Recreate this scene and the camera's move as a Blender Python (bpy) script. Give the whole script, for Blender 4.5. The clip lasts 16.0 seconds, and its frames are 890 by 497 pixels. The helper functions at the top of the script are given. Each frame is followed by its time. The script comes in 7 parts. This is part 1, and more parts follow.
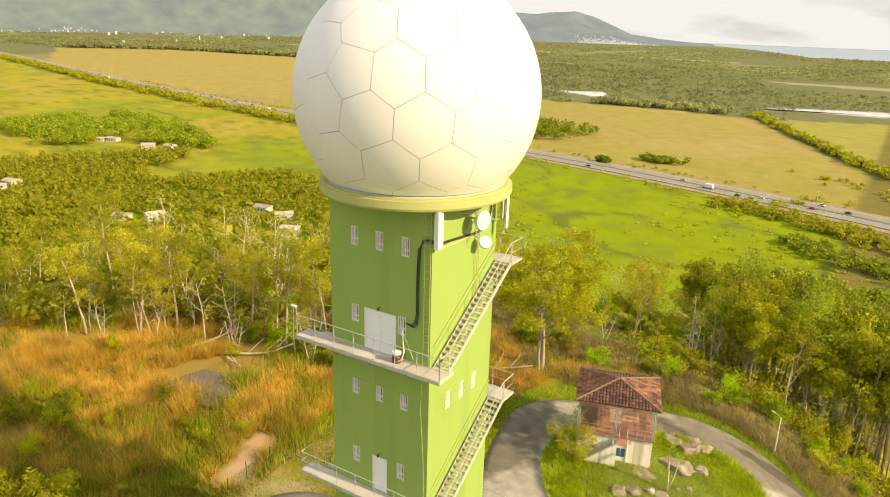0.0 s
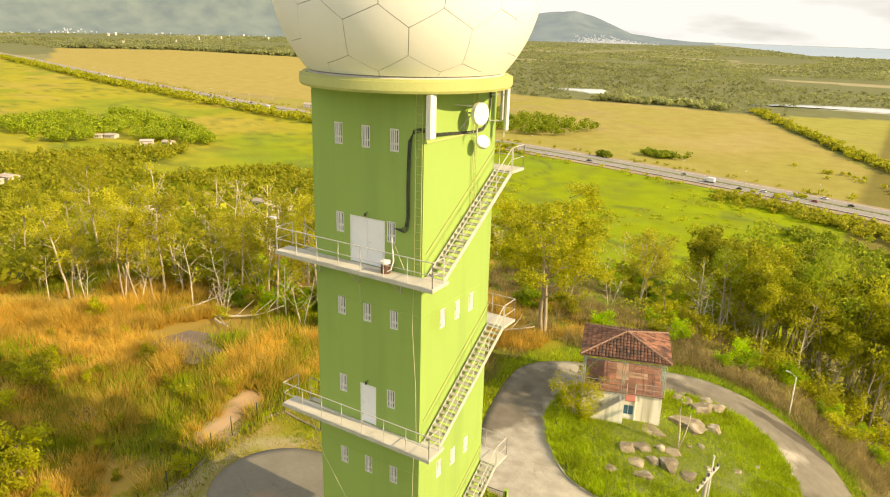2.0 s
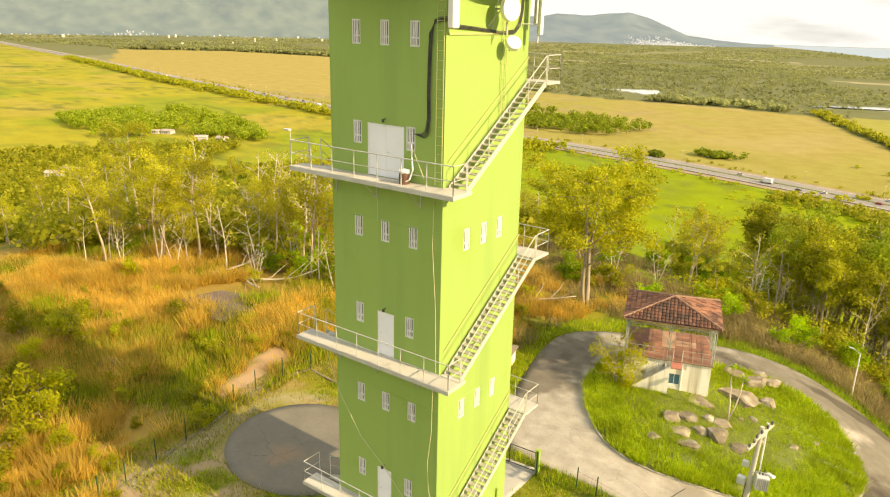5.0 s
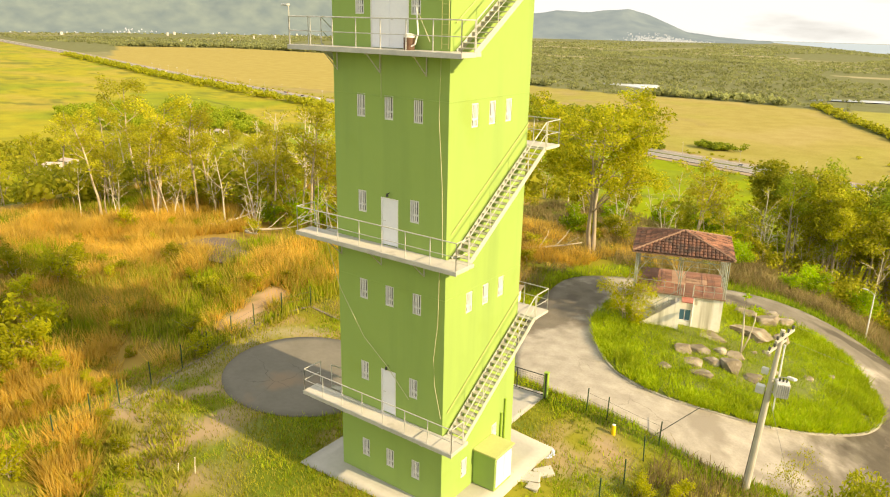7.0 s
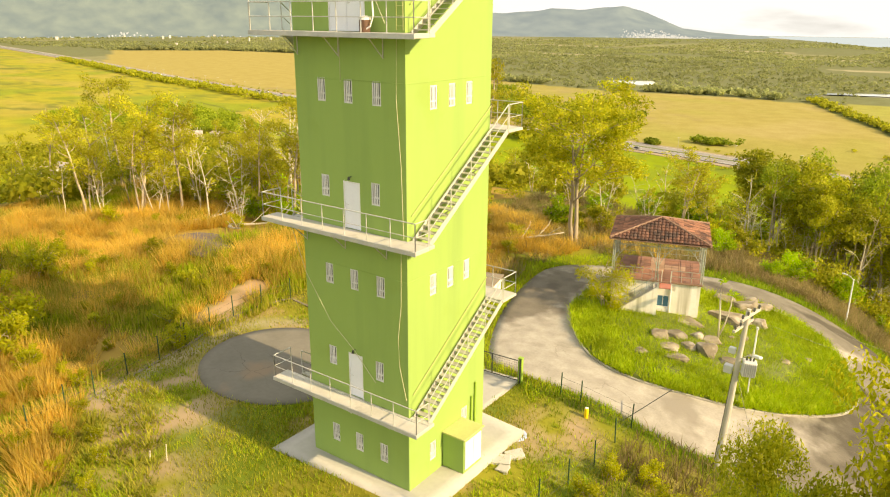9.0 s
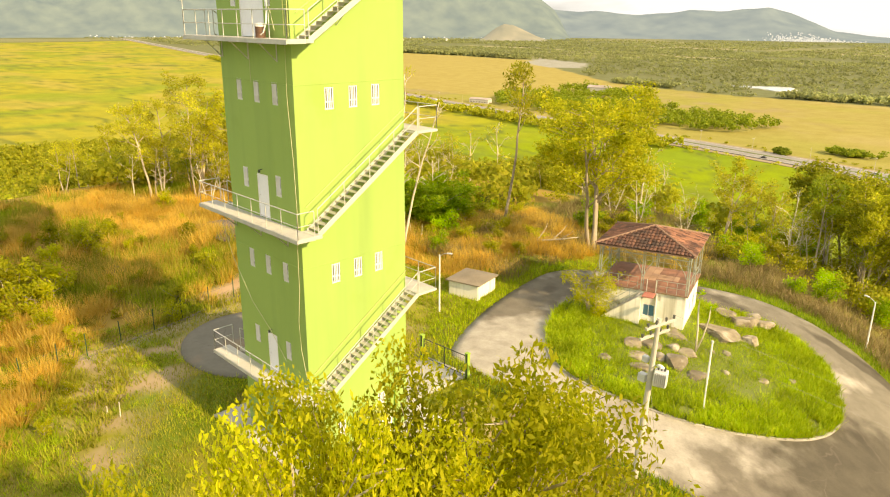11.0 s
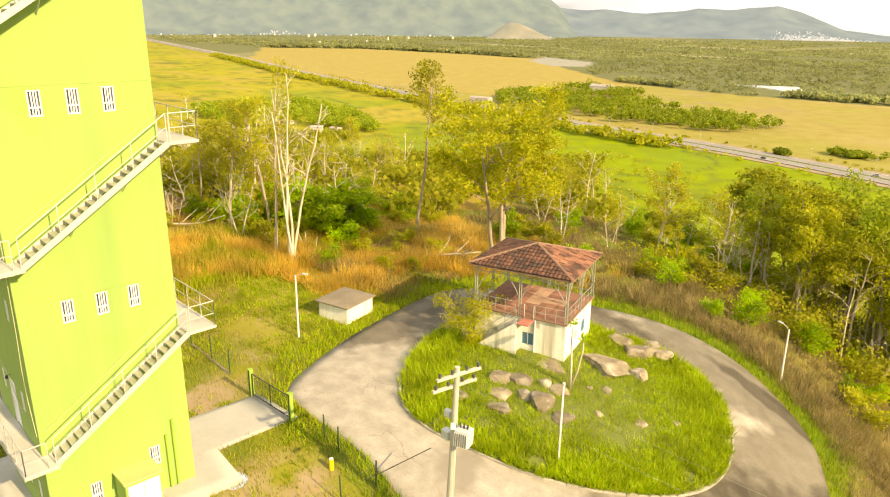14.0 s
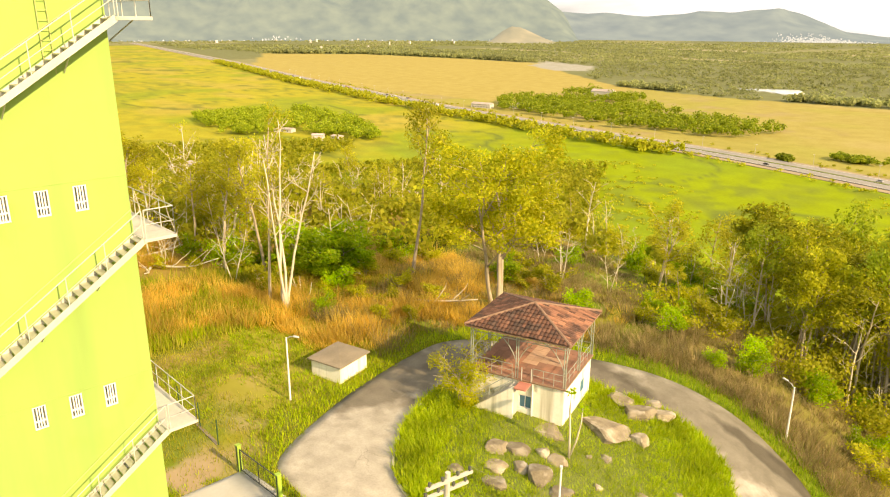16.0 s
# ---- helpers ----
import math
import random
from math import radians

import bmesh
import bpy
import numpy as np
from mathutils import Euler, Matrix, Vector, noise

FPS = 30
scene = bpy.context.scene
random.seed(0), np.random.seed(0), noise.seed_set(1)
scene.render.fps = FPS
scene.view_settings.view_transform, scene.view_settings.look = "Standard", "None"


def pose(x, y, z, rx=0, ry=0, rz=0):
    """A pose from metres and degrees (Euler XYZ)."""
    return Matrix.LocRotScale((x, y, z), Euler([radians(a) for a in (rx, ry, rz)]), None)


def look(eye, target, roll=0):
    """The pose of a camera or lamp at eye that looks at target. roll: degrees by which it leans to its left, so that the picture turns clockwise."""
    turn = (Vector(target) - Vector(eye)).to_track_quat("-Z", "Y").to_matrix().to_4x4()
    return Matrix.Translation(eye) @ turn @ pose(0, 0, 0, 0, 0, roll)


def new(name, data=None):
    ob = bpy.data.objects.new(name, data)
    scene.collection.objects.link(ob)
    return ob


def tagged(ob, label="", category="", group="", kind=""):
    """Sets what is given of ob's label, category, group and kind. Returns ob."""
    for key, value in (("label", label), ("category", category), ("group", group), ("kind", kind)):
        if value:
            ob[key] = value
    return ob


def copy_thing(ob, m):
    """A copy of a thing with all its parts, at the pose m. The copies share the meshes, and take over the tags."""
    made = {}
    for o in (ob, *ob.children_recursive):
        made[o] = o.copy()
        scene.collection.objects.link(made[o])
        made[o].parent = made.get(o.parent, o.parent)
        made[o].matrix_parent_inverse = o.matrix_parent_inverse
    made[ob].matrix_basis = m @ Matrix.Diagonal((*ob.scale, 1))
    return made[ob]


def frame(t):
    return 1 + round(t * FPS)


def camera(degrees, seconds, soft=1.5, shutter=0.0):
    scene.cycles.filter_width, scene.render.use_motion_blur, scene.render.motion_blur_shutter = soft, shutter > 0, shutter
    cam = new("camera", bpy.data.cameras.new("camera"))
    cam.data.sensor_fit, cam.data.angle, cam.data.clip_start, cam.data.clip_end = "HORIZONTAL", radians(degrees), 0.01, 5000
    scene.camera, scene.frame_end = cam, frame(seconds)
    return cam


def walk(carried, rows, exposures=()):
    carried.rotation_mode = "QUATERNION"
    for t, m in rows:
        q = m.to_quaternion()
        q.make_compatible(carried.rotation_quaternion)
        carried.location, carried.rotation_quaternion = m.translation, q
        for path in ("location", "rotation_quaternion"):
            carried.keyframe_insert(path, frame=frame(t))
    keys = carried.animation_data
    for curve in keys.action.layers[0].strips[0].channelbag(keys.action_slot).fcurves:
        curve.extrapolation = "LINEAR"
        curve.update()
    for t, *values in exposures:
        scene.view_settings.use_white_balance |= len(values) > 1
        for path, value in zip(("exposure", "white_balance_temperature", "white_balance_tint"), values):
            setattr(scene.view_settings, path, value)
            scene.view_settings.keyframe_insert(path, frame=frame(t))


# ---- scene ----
cam = camera(63.3, 16.0, soft=1.1)
PATH = [
    (0, (18.586, -27.092, 33.71), (17.578, -25.476, 33.099), 1.7),
    (0.5, (18.53, -27.106, 32.436), (17.523, -25.489, 31.827), 1.7),
    (1, (18.487, -26.973, 31.074), (17.48, -25.358, 30.459), 1.6),
    (1.5, (18.341, -26.503, 29.759), (17.333, -24.888, 29.146), 1.5),
    (2, (18.009, -25.428, 28.783), (16.999, -23.812, 28.174), 1.5),
    (2.5, (18.035, -24.299, 28.523), (16.971, -22.716, 27.921), 1.3),
    (3, (17.825, -23.68, 27.761), (16.711, -22.133, 27.155), 1.8),
    (3.2, (17.715, -23.446, 27.523), (16.609, -21.901, 26.897), 2.1),
    (5.3, (18.117, -23.733, 24.159), (16.996, -22.191, 23.555), 1.3),
    (5.5, (18.069, -23.788, 23.77), (16.951, -22.246, 23.161), 1.4),
    (6, (18.055, -23.801, 22.494), (16.937, -22.26, 21.884), 1.3),
    (6.5, (18.013, -23.783, 21.243), (16.895, -22.241, 20.632), 1.2),
    (7, (17.936, -23.73, 19.945), (16.818, -22.189, 19.335), 1.2),
    (7.5, (17.914, -23.711, 19.507), (16.795, -22.17, 18.897), 1.2),
    (8, (17.869, -23.851, 19.361), (16.75, -22.31, 18.75), 0.9),
    (8.5, (18.251, -23.847, 19.311), (17.129, -22.308, 18.701), 0.6),
    (9, (19.326, -23.181, 19.358), (18.21, -21.638, 18.747), 0.4),
    (9.2, (19.87, -22.834, 19.421), (18.757, -21.29, 18.806), 0.3),
    (11.3, (28.337, -17.425, 19.635), (26.957, -16.112, 19.025), 0.5),
    (11.5, (28.831, -16.734, 19.633), (27.452, -15.421, 19.022), 0.5),
    (12, (29.765, -14.938, 19.556), (28.386, -13.626, 18.943), 0.4),
    (12.5, (30.224, -13.208, 19.566), (28.845, -11.896, 18.948), 0.3),
    (13, (30.394, -11.309, 19.441), (29.016, -9.996, 18.826), 0.3),
    (13.5, (30.26, -9.431, 19.389), (28.879, -8.119, 18.783), 0.5),
    (14, (29.945, -7.989, 19.408), (28.566, -6.677, 18.794), 0.6),
    (14.5, (29.395, -6.961, 19.266), (28.015, -5.651, 18.651), 0.6),
    (15, (28.643, -5.97, 19.607), (27.259, -4.66, 18.999), 0.7),
    (15.5, (28.538, -5.949, 20.716), (27.156, -4.64, 20.105), 0.5),
    (16, (28.701, -6.161, 22.309), (27.314, -4.852, 21.704), 0.2),
]
walk(cam, [(t, look(eye, target, roll)) for t, eye, target, roll in PATH], [(0.0, 0.29, 8000, 15), (3.0, 0.49, 8150, 14), (7.5, 0.54, 8150, 14), (11.5, 0.60, 8400, 14), (16.0, 0.66, 8500, 17)])

# ---- light ----
SUN_AZ, SUN_EL = 4.0, 29.0
world = bpy.data.worlds.new("sky")
scene.world = world
world.use_nodes = True
wn = world.node_tree.nodes
wl = world.node_tree.links
wn.clear()
w_out = wn.new("ShaderNodeOutputWorld")
w_bg = wn.new("ShaderNodeBackground")
w_bg.inputs["Strength"].default_value = 0.15
w_sky = wn.new("ShaderNodeTexSky")
w_sky.sky_type = "NISHITA"
w_sky.sun_disc = False
w_sky.sun_elevation = radians(SUN_EL)
w_sky.sun_rotation = radians(90 - SUN_AZ)
w_sky.dust_density = 3.0
w_sky.air_density = 1.0
w_co = wn.new("ShaderNodeTexCoord")
w_map = wn.new("ShaderNodeMapping")
w_map.inputs["Scale"].default_value = (1.6, 1.6, 7.0)
w_noi = wn.new("ShaderNodeTexNoise")
w_noi.inputs["Scale"].default_value = 2.2
w_noi.inputs["Detail"].default_value = 7
w_rmp = wn.new("ShaderNodeValToRGB")
w_rmp.color_ramp.elements[0].position = 0.18
w_rmp.color_ramp.elements[1].position = 0.50
w_mix = wn.new("ShaderNodeMixRGB")
w_mix.inputs[2].default_value = (4.5, 5.0, 5.45, 1)
wl.new(w_co.outputs["Generated"], w_map.inputs[0])
wl.new(w_map.outputs[0], w_noi.inputs["Vector"])
wl.new(w_noi.outputs["Fac"], w_rmp.inputs[0])
wl.new(w_rmp.outputs[0], w_mix.inputs[0])
wl.new(w_sky.outputs[0], w_mix.inputs[1])
wl.new(w_mix.outputs[0], w_bg.inputs[0])
wl.new(w_bg.outputs[0], w_out.inputs[0])

sun_data = bpy.data.lights.new("sun", "SUN")
sun_data.energy = 5.0
sun_data.angle = radians(0.6)
sun_data.color = (1.0, 0.85, 0.58)
sun = new("sun", sun_data)
sd = Vector((math.cos(radians(SUN_EL)) * math.cos(radians(SUN_AZ)), math.cos(radians(SUN_EL)) * math.sin(radians(SUN_AZ)), math.sin(radians(SUN_EL))))
sun.matrix_world = look(sd * 200, (0, 0, 0))

# ---- materials ----
def mat(name, a, b=None, scale=1.0, rough=0.8, metal=0.0, bump=0.0, bscale=20.0, spots=None, spot_scale=0.5, spot_lo=0.58, rnd=0.0, trans=0.0, streak=None, attr="", run=(2.2, 2.2, 0.12)):
    """A surface whose colour wanders between a and b at two scales, with stains (spots) and fine relief."""
    m = bpy.data.materials.new(name)
    m.use_nodes = True
    n, l = m.node_tree.nodes, m.node_tree.links
    p = n["Principled BSDF"]
    p.inputs["Roughness"].default_value = rough
    p.inputs["Metallic"].default_value = metal
    geo = n.new("ShaderNodeNewGeometry")

    def noise_node(s, detail=4.0, stretch=None):
        t = n.new("ShaderNodeTexNoise")
        t.inputs["Scale"].default_value = s
        t.inputs["Detail"].default_value = detail
        if stretch:
            mp = n.new("ShaderNodeMapping")
            mp.inputs["Scale"].default_value = stretch
            l.new(geo.outputs["Position"], mp.inputs[0])
            l.new(mp.outputs[0], t.inputs["Vector"])
        else:
            l.new(geo.outputs["Position"], t.inputs["Vector"])
        return t

    def ramp(src, lo, hi):
        r = n.new("ShaderNodeMapRange")
        r.inputs[1].default_value, r.inputs[2].default_value = lo, hi
        l.new(src, r.inputs[0])
        return r.outputs[0]

    def mix(f, c1, c2, kind="MIX"):
        x = n.new("ShaderNodeMixRGB")
        x.blend_type = kind
        for k, v in enumerate((f, c1, c2)):
            if isinstance(v, (int, float)):
                x.inputs[k].default_value = v
            elif isinstance(v, tuple):
                x.inputs[k].default_value = (*v, 1)
            else:
                l.new(v, x.inputs[k])
        return x.outputs[0]

    b = b or tuple(c * 0.75 for c in a)
    if attr:
        at = n.new("ShaderNodeAttribute")
        at.attribute_name = attr
        dark = mix(1.0, at.outputs["Color"], b, "MULTIPLY")
        col = mix(ramp(noise_node(scale, 6).outputs["Fac"], 0.35, 0.65), at.outputs["Color"], dark)
        col = mix(ramp(noise_node(scale * 9, 3).outputs["Fac"], 0.4, 0.75), col, mix(1.0, col, b, "MULTIPLY"))
    else:
        col = mix(ramp(noise_node(scale).outputs["Fac"], 0.3, 0.7), a, b)
        fine = noise_node(scale * 11, 3)
        low = tuple(0.5 + 0.5 * min(1.0, v / max(u, 1e-3)) for u, v in zip(a, b))
        col = mix(ramp(fine.outputs["Fac"], 0.35, 0.8), col, mix(1.0, col, low, "MULTIPLY"))
    if spots:
        col = mix(ramp(noise_node(spot_scale, 6).outputs["Fac"], spot_lo, spot_lo + 0.1), col, spots)
    if streak:
        col = mix(ramp(noise_node(1.0, 5, run).outputs["Fac"], 0.5, 0.75), col, streak)
    if rnd:
        info = n.new("ShaderNodeObjectInfo")
        hsv = n.new("ShaderNodeHueSaturation")
        mr = n.new("ShaderNodeMapRange")
        mr.inputs[3].default_value, mr.inputs[4].default_value = 1 - rnd, 1 + rnd
        l.new(info.outputs["Random"], mr.inputs[0])
        l.new(mr.outputs[0], hsv.inputs["Value"])
        l.new(col, hsv.inputs["Color"])
        col = hsv.outputs[0]
    l.new(col, p.inputs["Base Color"])
    if bump:
        bp = n.new("ShaderNodeBump")
        bp.inputs["Strength"].default_value = bump
        bp.inputs["Distance"].default_value = 0.02
        l.new(noise_node(bscale, 5).outputs["Fac"], bp.inputs["Height"])
        l.new(bp.outputs[0], p.inputs["Normal"])
    if trans:
        tr = n.new("ShaderNodeBsdfTranslucent")
        l.new(col, tr.inputs["Color"])
        ms = n.new("ShaderNodeMixShader")
        ms.inputs[0].default_value = trans
        l.new(p.outputs[0], ms.inputs[1])
        l.new(tr.outputs[0], ms.inputs[2])
        l.new(ms.outputs[0], n["Material Output"].inputs[0])
    return m


def leaf_mat(name, a, b, c, trans=0.35, patch=0.35):
    """Foliage: each leaf takes one of three hues."""
    m = bpy.data.materials.new(name)
    m.use_nodes = True
    n, l = m.node_tree.nodes, m.node_tree.links
    p = n["Principled BSDF"]
    p.inputs["Roughness"].default_value = 0.6
    p.inputs["Specular IOR Level"].default_value = 0.2
    geo = n.new("ShaderNodeNewGeometry")
    r = n.new("ShaderNodeValToRGB")
    r.color_ramp.elements[0].color = (*a, 1)
    r.color_ramp.elements[1].color = (*c, 1)
    e = r.color_ramp.elements.new(0.5)
    e.color = (*b, 1)
    l.new(geo.outputs["Random Per Island"], r.inputs[0])
    info = n.new("ShaderNodeObjectInfo")
    mr = n.new("ShaderNodeMapRange")
    mr.inputs[3].default_value, mr.inputs[4].default_value = 0.75, 1.25
    l.new(info.outputs["Random"], mr.inputs[0])
    hsv = n.new("ShaderNodeHueSaturation")
    pn = n.new("ShaderNodeTexNoise")
    pn.inputs["Scale"].default_value = patch
    pn.inputs["Detail"].default_value = 4
    l.new(geo.outputs["Position"], pn.inputs["Vector"])
    pr = n.new("ShaderNodeMapRange")
    pr.inputs[1].default_value, pr.inputs[2].default_value = 0.3, 0.7
    pr.inputs[3].default_value, pr.inputs[4].default_value = 0.72, 1.25
    l.new(pn.outputs["Fac"], pr.inputs[0])
    mu = n.new("ShaderNodeMath")
    mu.operation = "MULTIPLY"
    l.new(pr.outputs[0], mu.inputs[0])
    l.new(mr.outputs[0], mu.inputs[1])
    l.new(mu.outputs[0], hsv.inputs["Value"])
    l.new(r.outputs[0], hsv.inputs["Color"])
    l.new(hsv.outputs[0], p.inputs["Base Color"])
    tr = n.new("ShaderNodeBsdfTranslucent")
    l.new(hsv.outputs[0], tr.inputs["Color"])
    ms = n.new("ShaderNodeMixShader")
    ms.inputs[0].default_value = trans
    l.new(p.outputs[0], ms.inputs[1])
    l.new(tr.outputs[0], ms.inputs[2])
    l.new(ms.outputs[0], n["Material Output"].inputs[0])
    return m


M = {}
M["land"] = mat("land", (1, 1, 1), (0.88, 0.86, 0.79), 0.06, 0.95, bump=0.4, bscale=3.0, attr="albedo")
M["land"].node_tree.nodes["Principled BSDF"].inputs["Specular IOR Level"].default_value = 0.1
M["green"] = mat("green_render_paint", (0.285, 0.425, 0.105), (0.268, 0.408, 0.096), 0.18, 0.75, bump=0.06, bscale=30, spots=(0.255, 0.38, 0.08), spot_scale=0.35, spot_lo=0.6, streak=(0.225, 0.35, 0.088), run=(0.8, 0.8, 0.07))
M["slabgreen"] = mat("yellow_green_concrete", (0.50, 0.52, 0.20), (0.42, 0.45, 0.17), 0.8, 0.8, bump=0.2)
M["white"] = mat("white_paint", (0.80, 0.80, 0.78), (0.72, 0.72, 0.70), 1.5, 0.5)
M["door"] = mat("white_door_paint", (0.84, 0.87, 0.90), (0.78, 0.81, 0.85), 0.9, 0.45)
M["rail"] = mat("galvanised_rail", (0.62, 0.62, 0.58), (0.5, 0.5, 0.47), 3.0, 0.45, 0.2)
M["concrete"] = mat("balcony_concrete", (0.56, 0.54, 0.48), (0.46, 0.44, 0.39), 0.7, 0.85, bump=0.25, spots=(0.36, 0.34, 0.29), spot_scale=0.9, spot_lo=0.62)
M["steel"] = mat("painted_steel", (0.58, 0.58, 0.52), (0.46, 0.46, 0.42), 2.0, 0.55, 0.15)
M["tread"] = mat("stair_grating", (0.52, 0.51, 0.43), (0.40, 0.39, 0.33), 3.0, 0.6, 0.3)
M["glass"] = mat("dark_glass", (0.03, 0.035, 0.03), (0.05, 0.055, 0.05), 2.0, 0.12)
M["frost"] = mat("frosted_glass", (0.16, 0.17, 0.16), (0.12, 0.13, 0.12), 2.0, 0.3)
M["dome"] = mat("radome_panel", (0.86, 0.86, 0.85), (0.82, 0.82, 0.81), 0.3, 0.45, bump=0.05, bscale=8)
M["seam"] = mat("radome_seam", (0.20, 0.195, 0.18), (0.15, 0.145, 0.135), 1.0, 0.7)
M["cable"] = mat("black_cable", (0.03, 0.035, 0.03), (0.05, 0.05, 0.045), 4.0, 0.6)
M["thinwire"] = mat("weathered_wire", (0.30, 0.29, 0.25), (0.24, 0.23, 0.2), 4.0, 0.6)
M["wire"] = mat("pale_cord", (0.55, 0.55, 0.35), (0.5, 0.5, 0.3), 4.0, 0.7)
M["road"] = mat("worn_concrete_road", (0.44, 0.41, 0.345), (0.30, 0.275, 0.225), 0.8, 0.9, bump=0.5, bscale=9, spots=(0.25, 0.225, 0.18), spot_scale=0.35, spot_lo=0.56)


def cracks(m, scale, width, colour, amount):
    """Wandering cracks over a slab material."""
    n, l = m.node_tree.nodes, m.node_tree.links
    p = n["Principled BSDF"]
    geo = n.new("ShaderNodeNewGeometry")
    wob = n.new("ShaderNodeTexNoise")
    wob.inputs["Scale"].default_value = scale * 2.2
    wob.inputs["Detail"].default_value = 6
    add = n.new("ShaderNodeVectorMath")
    add.operation = "MULTIPLY_ADD"
    l.new(geo.outputs["Position"], wob.inputs["Vector"])
    l.new(wob.outputs["Color"], add.inputs[0])
    add.inputs[1].default_value = (1.6, 1.6, 0.0)
    l.new(geo.outputs["Position"], add.inputs[2])
    flat = n.new("ShaderNodeVectorMath")
    flat.operation = "MULTIPLY"
    flat.inputs[1].default_value = (1, 1, 0)
    l.new(add.outputs[0], flat.inputs[0])
    v = n.new("ShaderNodeTexVoronoi")
    v.feature = "DISTANCE_TO_EDGE"
    v.inputs["Scale"].default_value = scale
    l.new(flat.outputs[0], v.inputs["Vector"])
    r = n.new("ShaderNodeMapRange")
    r.inputs[1].default_value, r.inputs[2].default_value = width, 0.0
    l.new(v.outputs["Distance"], r.inputs[0])
    cut = n.new("ShaderNodeMath")
    cut.operation = "MULTIPLY"
    gate = n.new("ShaderNodeMapRange")
    gate.inputs[1].default_value, gate.inputs[2].default_value = 0.45, 0.6
    gate.inputs[4].default_value = amount
    gn = n.new("ShaderNodeTexNoise")
    gn.inputs["Scale"].default_value = 0.2
    l.new(geo.outputs["Position"], gn.inputs["Vector"])
    l.new(gn.outputs["Fac"], gate.inputs[0])
    l.new(r.outputs[0], cut.inputs[0])
    l.new(gate.outputs[0], cut.inputs[1])
    x = n.new("ShaderNodeMixRGB")
    old = p.inputs["Base Color"].links[0].from_socket
    l.new(cut.outputs[0], x.inputs[0])
    l.new(old, x.inputs[1])
    x.inputs[2].default_value = (*colour, 1)
    l.new(x.outputs[0], p.inputs["Base Color"])


def aged_shaded(m, zones, colour, scale=0.5, amount=0.85):
    """Older, darker stretches of paving with ragged edges, one with tree shade put in: zones of (x, y, half width, half
    depth).
    """
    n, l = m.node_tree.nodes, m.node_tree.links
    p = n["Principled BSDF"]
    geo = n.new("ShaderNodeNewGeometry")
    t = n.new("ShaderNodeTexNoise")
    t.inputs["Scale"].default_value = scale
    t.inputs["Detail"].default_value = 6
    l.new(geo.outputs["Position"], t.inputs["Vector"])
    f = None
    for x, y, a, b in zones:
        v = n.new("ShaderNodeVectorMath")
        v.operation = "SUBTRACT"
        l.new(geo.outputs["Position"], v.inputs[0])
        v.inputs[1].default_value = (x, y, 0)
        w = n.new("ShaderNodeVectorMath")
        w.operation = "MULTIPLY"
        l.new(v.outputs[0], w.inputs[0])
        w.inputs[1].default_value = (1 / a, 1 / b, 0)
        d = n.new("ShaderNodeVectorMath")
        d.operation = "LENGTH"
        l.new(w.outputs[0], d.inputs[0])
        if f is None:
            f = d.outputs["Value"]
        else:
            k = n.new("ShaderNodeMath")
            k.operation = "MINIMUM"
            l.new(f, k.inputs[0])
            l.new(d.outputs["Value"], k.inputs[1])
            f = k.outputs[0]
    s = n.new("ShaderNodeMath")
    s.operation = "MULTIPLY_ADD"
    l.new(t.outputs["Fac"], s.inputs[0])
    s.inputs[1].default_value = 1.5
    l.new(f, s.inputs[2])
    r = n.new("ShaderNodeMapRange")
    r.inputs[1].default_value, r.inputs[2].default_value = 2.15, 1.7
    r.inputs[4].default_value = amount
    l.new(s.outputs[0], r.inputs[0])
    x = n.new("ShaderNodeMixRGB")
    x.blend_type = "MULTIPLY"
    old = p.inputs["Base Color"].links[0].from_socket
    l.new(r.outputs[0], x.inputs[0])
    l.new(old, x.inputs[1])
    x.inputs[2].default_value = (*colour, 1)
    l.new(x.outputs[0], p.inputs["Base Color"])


aged_shaded(M["road"], ((19.5, 27.0, 3.4, 9), (13.0, 33.5, 7, 2.2), (18.8, 23.5, 3.6, 7)), (0.44, 0.43, 0.38), 0.7, 0.9)
# the zone at 20.5, 14.0 paints in tree shade along with the dirt
aged_shaded(M["road"], ((25, 14.5, 10, 6), (-4.2, 21.5, 2.2, 5.5), (21.5, 27.5, 1.5, 8), (20.5, 14.0, 5.5, 5.5), (19.8, 20.0, 3.6, 6.5), (29, 15.5, 8, 4.5), (2.5, 31.5, 4, 1.6), (16.2, 34.2, 4, 0.7)), (0.38, 0.36, 0.32), 0.6, 0.92)
cracks(M["road"], 0.34, 0.010, (0.15, 0.125, 0.095), 0.55)
M["pad"] = mat("old_asphalt_pad", (0.20, 0.185, 0.145), (0.15, 0.14, 0.108), 0.35, 0.9, bump=0.3, spots=(0.23, 0.175, 0.115), spot_scale=0.22, spot_lo=0.56)
cracks(M["pad"], 0.3, 0.008, (0.05, 0.045, 0.04), 0.6)
M["apron"] = mat("pale_concrete_apron", (0.47, 0.46, 0.41), (0.40, 0.39, 0.34), 0.5, 0.85, bump=0.2, spots=(0.38, 0.36, 0.31), spot_scale=0.5, spot_lo=0.6)
M["kerb"] = mat("kerb_stone", (0.42, 0.40, 0.34), (0.33, 0.31, 0.26), 1.0, 0.9, bump=0.3, rnd=0.15)
M["soil"] = mat("island_turf_soil", (0.16, 0.19, 0.04), (0.12, 0.15, 0.03), 0.5, 0.95, bump=0.5, spots=(0.24, 0.19, 0.11), spot_scale=0.4, spot_lo=0.62)
